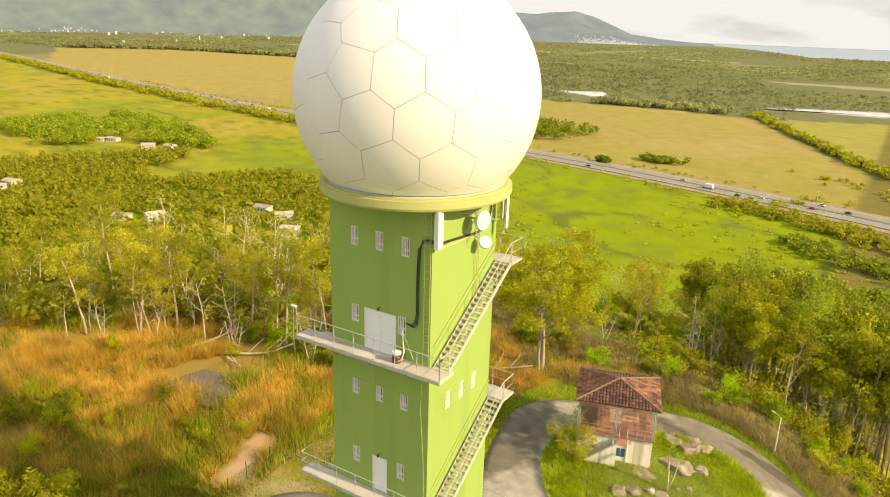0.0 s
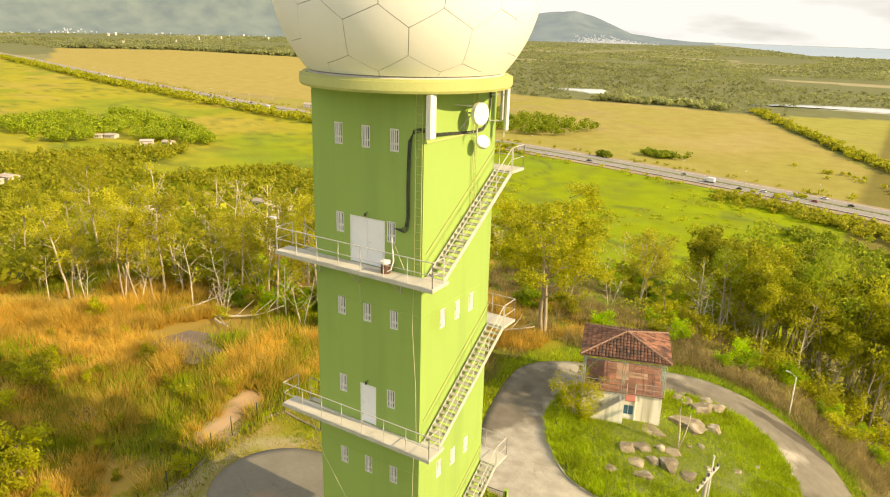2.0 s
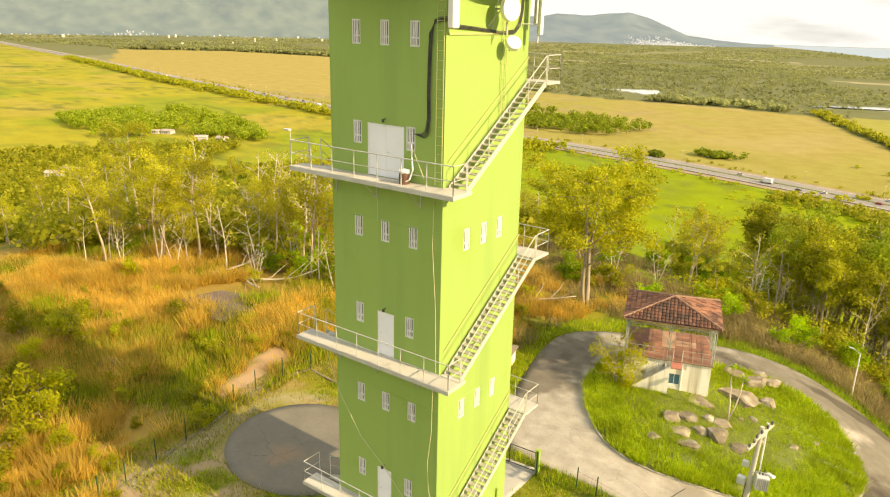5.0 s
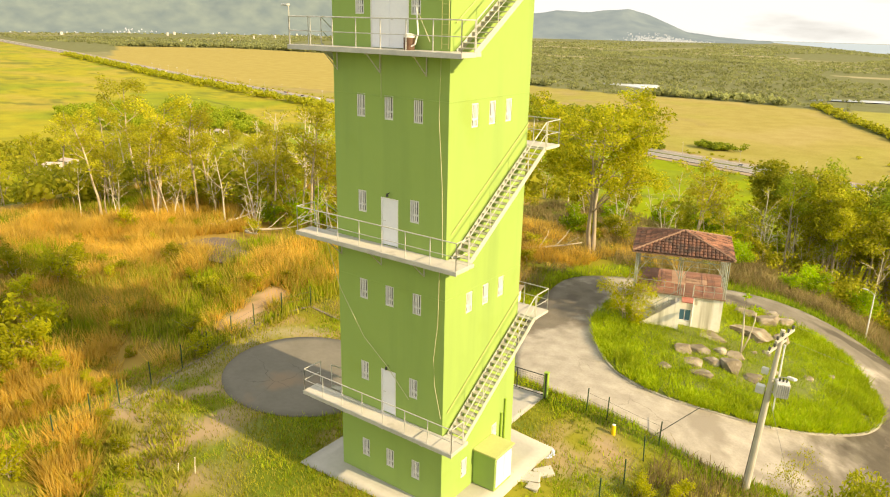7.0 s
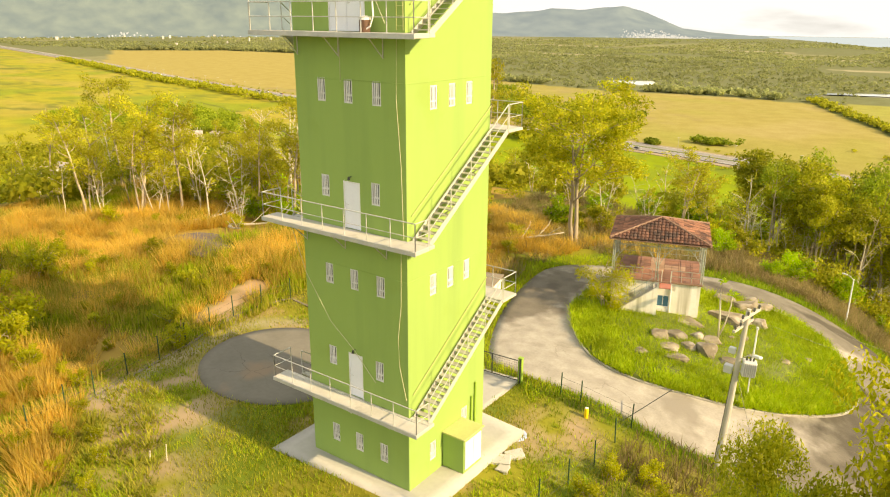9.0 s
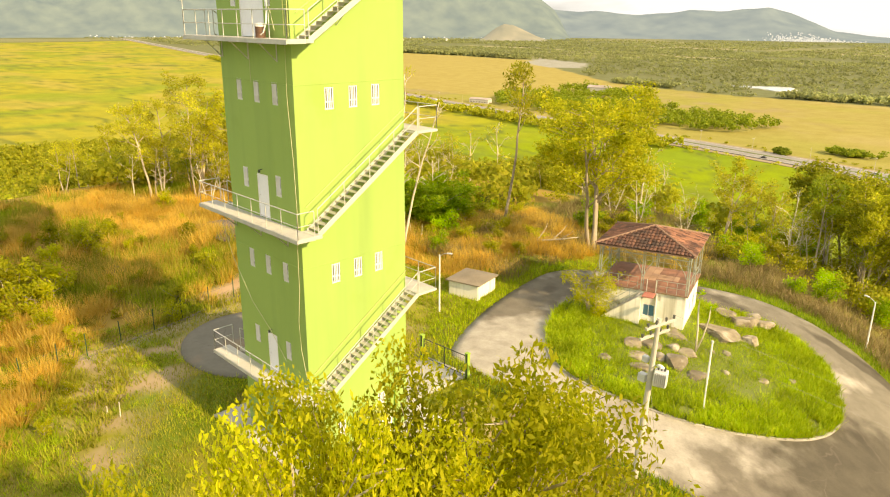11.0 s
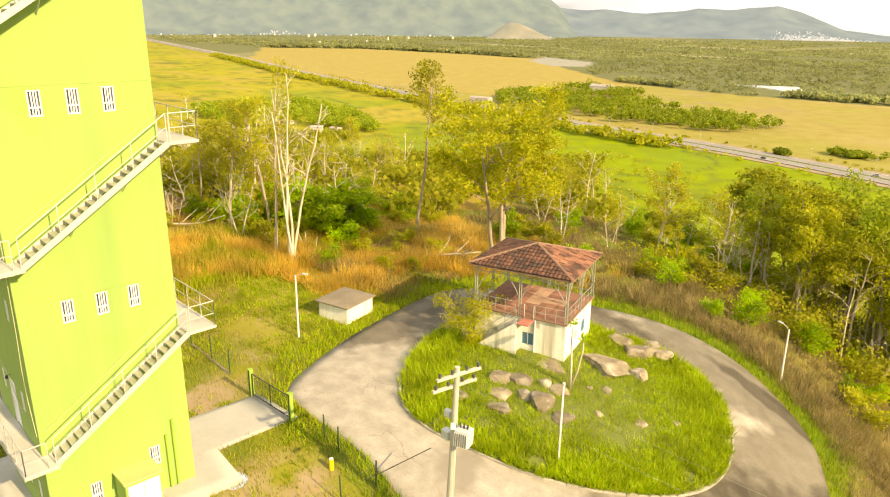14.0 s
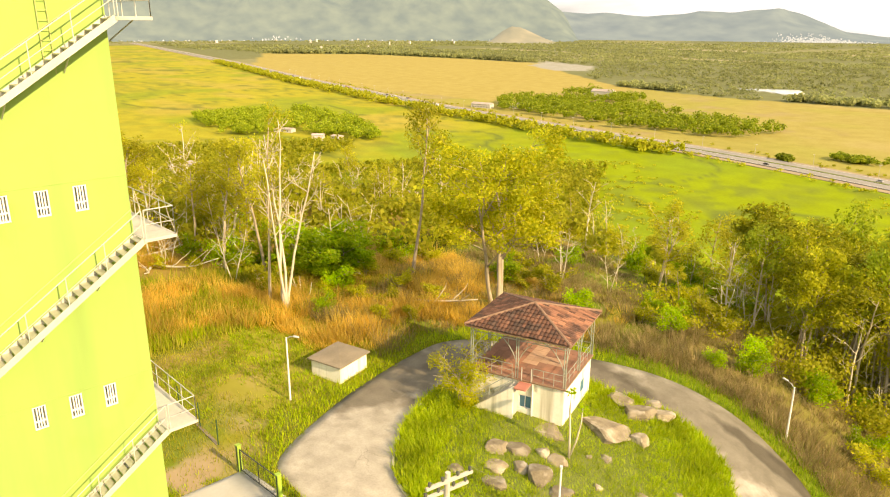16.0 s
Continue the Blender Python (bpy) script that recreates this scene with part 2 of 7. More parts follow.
M["rock"] = mat("weathered_granite", (0.32, 0.275, 0.19), (0.165, 0.135, 0.09), 1.6, 0.95, bump=1.0, bscale=7, spots=(0.36, 0.32, 0.25), spot_scale=1.3, spot_lo=0.52, rnd=0.3)
M["darkrock"] = mat("dark_bare_rock", (0.17, 0.13, 0.10), (0.12, 0.09, 0.07), 0.6, 0.95, bump=0.8, bscale=5)
M["redsoil"] = mat("bare_earth", (0.44, 0.30, 0.18), (0.36, 0.24, 0.14), 0.6, 0.95, bump=0.6, bscale=5)
M["tile"] = mat("clay_roof_tile", (0.165, 0.075, 0.045), (0.105, 0.05, 0.033), 1.2, 0.85, bump=0.3, spots=(0.075, 0.045, 0.033), spot_scale=1.4, spot_lo=0.52, rnd=0.45)
# lighter copy of the clay tile, with sunlight put into its colour
M["tilelight"] = mat("sunlit_roof_tile", (0.33, 0.155, 0.09), (0.22, 0.10, 0.062), 1.2, 0.85, bump=0.3, spots=(0.12, 0.06, 0.042), spot_scale=0.9, spot_lo=0.5, rnd=0.4)
M["ridge"] = mat("ridge_mortar", (0.32, 0.20, 0.135), (0.22, 0.135, 0.09), 2.0, 0.9, bump=0.4)
M["deck"] = mat("red_deck_tile", (0.40, 0.20, 0.13), (0.31, 0.15, 0.10), 0.9, 0.75, spots=(0.26, 0.14, 0.10), spot_scale=0.7, spot_lo=0.5, rnd=0.18)
M["decklight"] = mat("worn_deck_tile", (0.50, 0.34, 0.24), (0.42, 0.27, 0.19), 1.0, 0.8, rnd=0.1)
M["plaster"] = mat("stained_whitewash", (0.90, 0.88, 0.80), (0.80, 0.76, 0.64), 0.6, 0.9, bump=0.3, spots=(0.36, 0.33, 0.22), spot_scale=0.9, spot_lo=0.58, streak=(0.48, 0.45, 0.33))
M["lid"] = mat("weathered_lid", (0.27, 0.225, 0.16), (0.20, 0.165, 0.115), 0.9, 0.9, bump=0.3)
M["hutsteel"] = mat("green_grey_steel", (0.30, 0.36, 0.32), (0.40, 0.42, 0.36), 2.0, 0.6, 0.2)
M["pole"] = mat("concrete_pole", (0.52, 0.49, 0.42), (0.42, 0.40, 0.34), 1.5, 0.85, bump=0.3)
M["grey"] = mat("grey_enamel", (0.60, 0.61, 0.60), (0.52, 0.53, 0.52), 2.0, 0.5)
M["dark"] = mat("dark_iron", (0.06, 0.07, 0.06), (0.09, 0.09, 0.07), 3.0, 0.6, 0.3)
M["fence"] = mat("green_fence_paint", (0.03, 0.085, 0.035), (0.02, 0.06, 0.025), 3.0, 0.6)
M["gategreen"] = mat("lime_post_paint", (0.30, 0.46, 0.06), (0.24, 0.38, 0.05), 2.0, 0.65)
M["yellow"] = mat("yellow_paint", (0.85, 0.62, 0.02), (0.75, 0.52, 0.02), 3.0, 0.55)
M["blue"] = mat("blue_window_paint", (0.05, 0.16, 0.24), (0.07, 0.20, 0.30), 3.0, 0.4)
M["asphalt"] = mat("highway_asphalt", (0.30, 0.28, 0.25), (0.24, 0.225, 0.20), 0.06, 0.9)
M["trackdirt"] = mat("verge_dirt", (0.36, 0.28, 0.18), (0.28, 0.22, 0.14), 0.1, 0.95)
M["bark"] = mat("pale_eucalyptus_bark", (0.50, 0.43, 0.32), (0.33, 0.27, 0.19), 1.2, 0.9, bump=0.5, bscale=9, rnd=0.25)
M["deadbark"] = mat("bleached_dead_wood", (0.66, 0.60, 0.48), (0.50, 0.44, 0.33), 1.5, 0.9, bump=0.4, bscale=10)
M["leafA"] = leaf_mat("olive_leaf", (0.37, 0.385, 0.029), (0.49, 0.475, 0.037), (0.62, 0.555, 0.052), 0.64)
M["leafB"] = leaf_mat("green_leaf", (0.20, 0.28, 0.02), (0.28, 0.35, 0.026), (0.38, 0.42, 0.04), 0.6)
M["leafC"] = leaf_mat("yellow_green_leaf", (0.31, 0.34, 0.014), (0.40, 0.41, 0.02), (0.52, 0.48, 0.03), 0.6)
M["leafE"] = leaf_mat("eucalyptus_leaf", (0.27, 0.32, 0.016), (0.42, 0.43, 0.026), (0.58, 0.52, 0.04), 0.58)
M["leafFar"] = leaf_mat("woodland_leaf", (0.35, 0.39, 0.027), (0.47, 0.475, 0.037), (0.59, 0.55, 0.056), 0.62)
M["grassV"] = leaf_mat("verge_grass_blade", (0.12, 0.22, 0.010), (0.19, 0.30, 0.014), (0.30, 0.37, 0.022), 0.45, 0.5)
M["grassB"] = leaf_mat("brown_bank_grass", (0.23, 0.175, 0.065), (0.35, 0.27, 0.13), (0.19, 0.19, 0.035), 0.42)
M["leafWood"] = leaf_mat("dark_olive_leaf", (0.24, 0.275, 0.016), (0.35, 0.37, 0.022), (0.50, 0.47, 0.036), 0.58)
# pale, even tones: distance haze is put into the mangrove leaf colour
M["leafMangrove"] = leaf_mat("mangrove_leaf", (0.32, 0.345, 0.135), (0.345, 0.37, 0.145), (0.38, 0.40, 0.16), 0.6, 0.01)
M["leafBright"] = leaf_mat("shrub_leaf", (0.24, 0.42, 0.015), (0.36, 0.54, 0.02), (0.52, 0.62, 0.035), 0.65)
M["leafGrove"] = leaf_mat("grove_leaf", (0.19, 0.26, 0.017), (0.26, 0.33, 0.022), (0.36, 0.40, 0.035), 0.5)
M["grassG"] = leaf_mat("fresh_grass", (0.22, 0.33, 0.012), (0.32, 0.43, 0.018), (0.46, 0.50, 0.03), 0.45, 0.5)
M["grassD"] = leaf_mat("dry_grass", (0.70, 0.45, 0.06), (0.82, 0.57, 0.14), (0.66, 0.50, 0.07), 0.55)
M["grassM"] = leaf_mat("mixed_grass", (0.28, 0.33, 0.02), (0.42, 0.42, 0.04), (0.53, 0.45, 0.09), 0.45, 0.5)
M["houseW"] = mat("house_whitewash", (0.60, 0.58, 0.53), (0.48, 0.46, 0.42), 0.2, 0.8)
M["houseR"] = mat("house_roofing", (0.50, 0.46, 0.42), (0.38, 0.30, 0.26), 0.15, 0.85, rnd=0.3)
M["water"] = mat("pale_lagoon", (0.62, 0.66, 0.66), (0.55, 0.60, 0.60), 0.02, 0.25)


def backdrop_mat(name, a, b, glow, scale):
    """Far land with the haze of a long path of lit air put in as emission: a plain backdrop that glows a little."""
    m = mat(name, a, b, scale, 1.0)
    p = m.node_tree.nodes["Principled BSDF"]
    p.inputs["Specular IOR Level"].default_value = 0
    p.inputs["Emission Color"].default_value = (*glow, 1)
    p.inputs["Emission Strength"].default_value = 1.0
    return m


# third colour: blue-grey haze added as glow, none of these give off light
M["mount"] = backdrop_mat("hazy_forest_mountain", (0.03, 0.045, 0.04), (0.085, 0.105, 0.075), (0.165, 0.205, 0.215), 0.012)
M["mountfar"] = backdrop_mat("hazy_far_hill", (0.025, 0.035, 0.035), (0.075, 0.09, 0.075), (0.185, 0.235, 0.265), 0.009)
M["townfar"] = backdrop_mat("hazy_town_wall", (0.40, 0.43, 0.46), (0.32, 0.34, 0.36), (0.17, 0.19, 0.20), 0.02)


# ---- mesh helpers ----
def obj(name, bm, material, parent=None, m=None, label="", category="", group="", kind="", smooth=False):
    """Links a bmesh as one object."""
    me = bpy.data.meshes.new(name)
    bm.to_mesh(me)
    bm.free()
    for mm in (material if isinstance(material, (list, tuple)) else [material]):
        me.materials.append(mm)
    if smooth:
        me.polygons.foreach_set("use_smooth", [True] * len(me.polygons))
    ob = new(name, me)
    if parent is not None:
        ob.parent = parent
    if m is not None:
        ob.matrix_basis = m
    return tagged(ob, label, category, group, kind)


def part(name, bm, material, parent, label="", smooth=False):
    return obj(name, bm, material, parent, label=label, smooth=smooth)


def share(name, src, parent, m, label=""):
    """Another piece on the mesh of src."""
    ob = new(name, src.data)
    ob.parent = parent
    ob.matrix_basis = m
    return tagged(ob, label)


def thing(name, m, label, category, group="", kind=""):
    e = new(name)
    e.matrix_basis = m
    e.empty_display_size = 0.1
    return tagged(e, label, category, group, kind)


def box(bm, x0, y0, z0, x1, y1, z1, bevel=0.0, m=None):
    r = bmesh.ops.create_cube(bm, size=1.0)
    vs = r["verts"]
    for v in vs:
        v.co = Vector(((x0 + x1) / 2 + v.co.x * (x1 - x0), (y0 + y1) / 2 + v.co.y * (y1 - y0), (z0 + z1) / 2 + v.co.z * (z1 - z0)))
    if bevel:
        es = list({e for v in vs for e in v.link_edges})
        g = bmesh.ops.bevel(bm, geom=es, offset=bevel, segments=1, affect="EDGES", profile=0.5)
        vs = list({v for f in g["faces"] for v in f.verts} | {v for v in vs if v.is_valid})
    if m is not None:
        bmesh.ops.transform(bm, matrix=m, verts=vs)
    return bm


def rod(bm, a, b, r, r2=None, seg=6, cap=True):
    """A bar from a to b."""
    a, b = Vector(a), Vector(b)
    d = b - a
    if d.length < 1e-6:
        return bm
    q = bmesh.ops.create_cone(bm, cap_ends=cap, segments=seg, radius1=r, radius2=r if r2 is None else r2, depth=d.length)
    m = Matrix.Translation((a + b) / 2) @ d.to_track_quat("Z", "Y").to_matrix().to_4x4()
    bmesh.ops.transform(bm, matrix=m, verts=q["verts"])
    return bm


def tube(bm, pts, r, seg=6):
    """A round hose through the points; r is one radius or one for each point."""
    pts = [Vector(p) for p in pts]
    rings = []
    for i, p in enumerate(pts):
        d = (pts[min(i + 1, len(pts) - 1)] - pts[max(i - 1, 0)]).normalized()
        q = d.to_track_quat("Z", "Y").to_matrix()
        rr = r[i] if isinstance(r, (list, tuple)) else r
        rings.append([bm.verts.new(p + q @ Vector((rr * math.cos(k * math.tau / seg), rr * math.sin(k * math.tau / seg), 0))) for k in range(seg)])
    for u, v in zip(rings, rings[1:]):
        for k in range(seg):
            bm.faces.new((u[k], u[(k + 1) % seg], v[(k + 1) % seg], v[k]))
    bm.faces.new(rings[-1])
    bm.faces.new(rings[0][::-1])
    return bm


def disc(bm, c, r, z0, z1, seg=48, r2=None):
    q = bmesh.ops.create_cone(bm, cap_ends=True, segments=seg, radius1=r, radius2=r2 or r, depth=z1 - z0)
    bmesh.ops.translate(bm, verts=q["verts"], vec=(c[0], c[1], (z0 + z1) / 2))
    return bm


def arrays(name, verts, faces, material, label="", category="", kind="stuff", smooth=False, loops=None):
    """One object from numpy arrays: verts n x 3, faces m x 3 or m x 4."""
    me = bpy.data.meshes.new(name)
    verts = np.asarray(verts, dtype=np.float32)
    faces = np.asarray(faces, dtype=np.int32)
    k = faces.shape[1]
    me.vertices.add(len(verts))
    me.vertices.foreach_set("co", verts.ravel())
    me.loops.add(faces.size)
    me.loops.foreach_set("vertex_index", faces.ravel())
    me.polygons.add(len(faces))
    me.polygons.foreach_set("loop_start", np.arange(0, faces.size, k, dtype=np.int32))
    me.polygons.foreach_set("loop_total", np.full(len(faces), k, dtype=np.int32))
    me.update(calc_edges=True)
    me.validate()
    if smooth:
        me.polygons.foreach_set("use_smooth", np.ones(len(me.polygons), dtype=bool))
    for mm in (material if isinstance(material, (list, tuple)) else [material]):
        me.materials.append(mm)
    return tagged(new(name, me), label, category, "", kind)


def closed(pts, n=10):
    """A smooth closed curve through the control points (Catmull-Rom)."""
    pts = [Vector((*p, 0)) for p in pts]
    k = len(pts)
    res = []
    for i in range(k):
        p0, p1, p2, p3 = pts[i - 1], pts[i], pts[(i + 1) % k], pts[(i + 2) % k]
        for j in range(n):
            t = j / n
            res.append(0.5 * ((2 * p1) + (p2 - p0) * t + (2 * p0 - 5 * p1 + 4 * p2 - p3) * t * t + (3 * p1 - p0 - 3 * p2 + p3) * t ** 3))
    return [(p.x, p.y) for p in res]


def inside(poly, x, y):
    """Which of the points (arrays) lie inside the polygon."""
    x, y = np.asarray(x, float), np.asarray(y, float)
    res = np.zeros(x.shape, bool)
    for (x0, y0), (x1, y1) in zip(poly, poly[1:] + poly[:1]):
        if y0 == y1:
            continue
        c = ((y0 > y) != (y1 > y)) & (x < (x1 - x0) * (y - y0) / (y1 - y0) + x0)
        res ^= c
    return res


def smooth01(t):
    t = np.clip(t, 0, 1)
    return t * t * (3 - 2 * t)


def sheet(name, poly, zfun, lift, material, centre, rings=14, skirt=0.3, parent=None):
    """A paved or turfed area: star-shaped round its centre, following the ground, with an edge."""
    cx, cy = centre
    bm = bmesh.new()
    mid = bm.verts.new((cx, cy, float(zfun(cx, cy, 0.0)) + lift))
    prev = None
    for r in range(1, rings + 1):
        s = r / rings
        ring = [bm.verts.new((cx + (x - cx) * s, cy + (y - cy) * s, float(zfun(cx + (x - cx) * s, cy + (y - cy) * s, s)) + lift)) for x, y in poly]
        k = len(ring)
        for i in range(k):
            if prev:
                bm.faces.new((prev[i], ring[i], ring[(i + 1) % k], prev[(i + 1) % k]))
            else:
                bm.faces.new((mid, ring[i], ring[(i + 1) % k]))
        prev = ring
    low = [bm.verts.new(v.co - Vector((0, 0, skirt))) for v in prev]
    k = len(low)
    for i in range(k):
        bm.faces.new((prev[i], low[i], low[(i + 1) % k], prev[(i + 1) % k]))
    bmesh.ops.recalc_face_normals(bm, faces=bm.faces)
    return obj(name, bm, material, parent, smooth=True)

# ---- the ground: a hilltop over a coastal plain ----
PLAIN = -80.0


def vnoise(x, y, s, seed=0.0):
    """Smooth value noise on arrays."""
    x, y = np.asarray(x, float) / s + seed * 17.3, np.asarray(y, float) / s - seed * 9.1
    xi, yi = np.floor(x), np.floor(y)
    fx, fy = x - xi, y - yi
    fx, fy = fx * fx * (3 - 2 * fx), fy * fy * (3 - 2 * fy)

    def hsh(a, b):
        v = np.sin(a * 127.1 + b * 311.7 + seed * 74.7) * 43758.5453
        return v - np.floor(v)
    return (hsh(xi, yi) * (1 - fx) + hsh(xi + 1, yi) * fx) * (1 - fy) + (hsh(xi, yi + 1) * (1 - fx) + hsh(xi + 1, yi + 1) * fx) * fy


def hill(x, y):
    """Height of the ground, for arrays or numbers."""
    x, y = np.asarray(x, float), np.asarray(y, float)
    xc = np.clip(x, 0, 22)
    z = -0.0095 * xc ** 2 - 0.418 * np.clip(x - 22, 0, 40) - 0.02 * np.clip(y - 10, 0, 60)
    # plateau: an ellipse that stretches away to the north-west
    dx, dy = x + 22, y - 10
    ca, sa = math.cos(radians(146)), math.sin(radians(146))
    u, v = dx * ca + dy * sa, -dx * sa + dy * ca
    rho = np.sqrt((u / 1.15) ** 2 + v ** 2)
    s = rho - 36
    edge = smooth01(s / 140)
    z = z * (1 - edge) + PLAIN * edge
    rise = 1.7 * np.exp(-(((x + 27) / 9) ** 2 + ((y - 13) / 9) ** 2)) + 0.8 * np.exp(-(((x + 14) / 10) ** 2 + ((y - 30) / 7) ** 2))
    rough = (vnoise(x, y, 9, 1) - 0.5) * 0.5 + (vnoise(x, y, 30, 2) - 0.5) * 2.5
    flat = smooth01((np.hypot(x - 2, y - 12) - 27) / 20) * (1 - 0.95 * edge)
    return z + rise + rough * flat


ISLAND = closed([(3.1, 14.3), (0.3, 17.6), (-1.4, 21.5), (-1.2, 25.5), (1.0, 28.6), (4.8, 30.2), (8.0, 31.2), (11.0, 31.5), (13.6, 30.4), (15.8, 27.6), (16.8, 24.1), (16.3, 20.9), (14.5, 18.0), (12.0, 15.6), (8.9, 14.1), (5.9, 13.4)], 6)
ROADEDGE = closed([(-1.6, 10.4), (-4.1, 15.4), (-5.4, 19.4), (-6.2, 23.5), (-6.0, 27.0), (-3.4, 30.0), (2.3, 33.1), (7.2, 35.3), (11.5, 36.0), (15.2, 35.2), (18.0, 33.6), (20.2, 30.5), (22.4, 26.6), (25.5, 22.5), (31, 18.5), (37, 15), (36, 10.5), (29, 10.0), (21, 11.0), (14.2, 10.4), (10.6, 9.2), (6.0, 9.6), (1.0, 9.5)], 6)
PAD = [(-10.6 + 5.05 * math.cos(k * math.tau / 64), 2.2 + 4.6 * math.sin(k * math.tau / 64)) for k in range(64)]
APRON = [(-4.4, -4.1), (4.3, -3.6), (4.35, 4.25), (1.6, 4.5), (1.6, 8.8), (-1.8, 8.5), (-1.9, 4.4), (-4.3, 4.2)]

HIGHWAY = [(-3300, 1250), (-1673, 870), (-1060, 700), (-720, 622), (-576, 594), (-400, 568), (-255, 552), (-160, 532), (-70, 508), (30, 476), (200, 420), (700, 230)]


def along(line, x, y):
    """Distance of the points from the broken line."""
    x, y = np.asarray(x, float), np.asarray(y, float)
    best = np.full(x.shape, 1e9)
    for (x0, y0), (x1, y1) in zip(line, line[1:]):
        dx, dy = x1 - x0, y1 - y0
        t = np.clip(((x - x0) * dx + (y - y0) * dy) / (dx * dx + dy * dy), 0, 1)
        best = np.minimum(best, np.hypot(x - x0 - t * dx, y - y0 - t * dy))
    return best


FARFIELD = [(-2040, 1170), (-1816, 1385), (-1415, 1430), (-1144, 1417), (-880, 1190), (-643, 1012), (-518, 985), (-425, 972), (-250, 990), (-150, 972), (0, 1040), (250, 1080), (700, 1000), (900, 200), (40, 470), (-160, 540), (-560, 600), (-1060, 720), (-1500, 830)]
DIKE = [(-150, 1010), (-80, 848), (-15, 713), (40, 605)]
MARSH = [(-1190, 1500), (-980, 1420), (-905, 1290), (-960, 1240), (-1100, 1330)]
LAKES = ([(-497, 1120), (-455, 1150), (-420, 1163), (-392, 1110), (-413, 1085), (-440, 1105)], [(-175, 1090), (-130, 1118), (10, 1135), (180, 1150), (180, 1190), (-20, 1190), (-140, 1140)])


CLEARINGS = ((-170, 1690, 70, 26), (-40, 1680, 95, 40), (-640, 2480, 200, 40), (-900, 1900, 160, 30), (-300, 2100, 120, 22), (-1700, 2000, 260, 40), (120, 1500, 60, 20), (-1300, 2500, 240, 45))


def clearing(x, y):
    """1 inside the bare clearings of the coastal wood."""
    k = np.zeros(np.shape(x))
    for cx, cy, rx, ry in CLEARINGS:
        k = np.maximum(k, (((x - cx) / rx) ** 2 + ((y - cy) / ry) ** 2 < 0.6 + 0.8 * vnoise(x, y, 30, 70)) * 1.0)
    return k


def trodden(x, y):
    """How bare the trodden earth of the yard is."""
    yard = np.zeros(np.shape(x))
    for cx, cy, rx, ry, k in ((6.2, 6.4, 1.6, 1.8, 1), (5.0, 3.6, 2.0, 2.4, 0.55), (-12.5, -7, 4.0, 2.4, 1.2), (-8.0, -8.8, 3.2, 1.5, 1.0), (-4.6, -9.6, 2.2, 1.1, 1.0), (-5.5, 11.5, 3.0, 2.0, 0.8), (-3.0, 6.2, 2.4, 1.9, 1.5), (-13.5, -1.0, 2.2, 4.0, 0.8), (-13.6, -5.2, 2.6, 2.2, 0.9), (-10.5, -4.4, 2.4, 1.6, 0.7)):
        yard = yard + k * np.exp(-(((x - cx) / rx) ** 2 + ((y - cy) / ry) ** 2))
    return np.clip(yard, 0, 1) * smooth01((vnoise(x, y, 3.2, 11) + vnoise(x, y, 1.1, 12) - 0.75) * 3)


def scar(x, y):
    """The eroded earth bank beyond the pad: 1 inside."""
    d = along(SCAR, x, y)
    return smooth01((1.4 - d + (vnoise(x, y, 1.3, 13) - 0.5) * 1.6) / 0.5)


SCAR = [(-19.2, 3.8), (-19.8, 6.2), (-20.3, 8.4)]


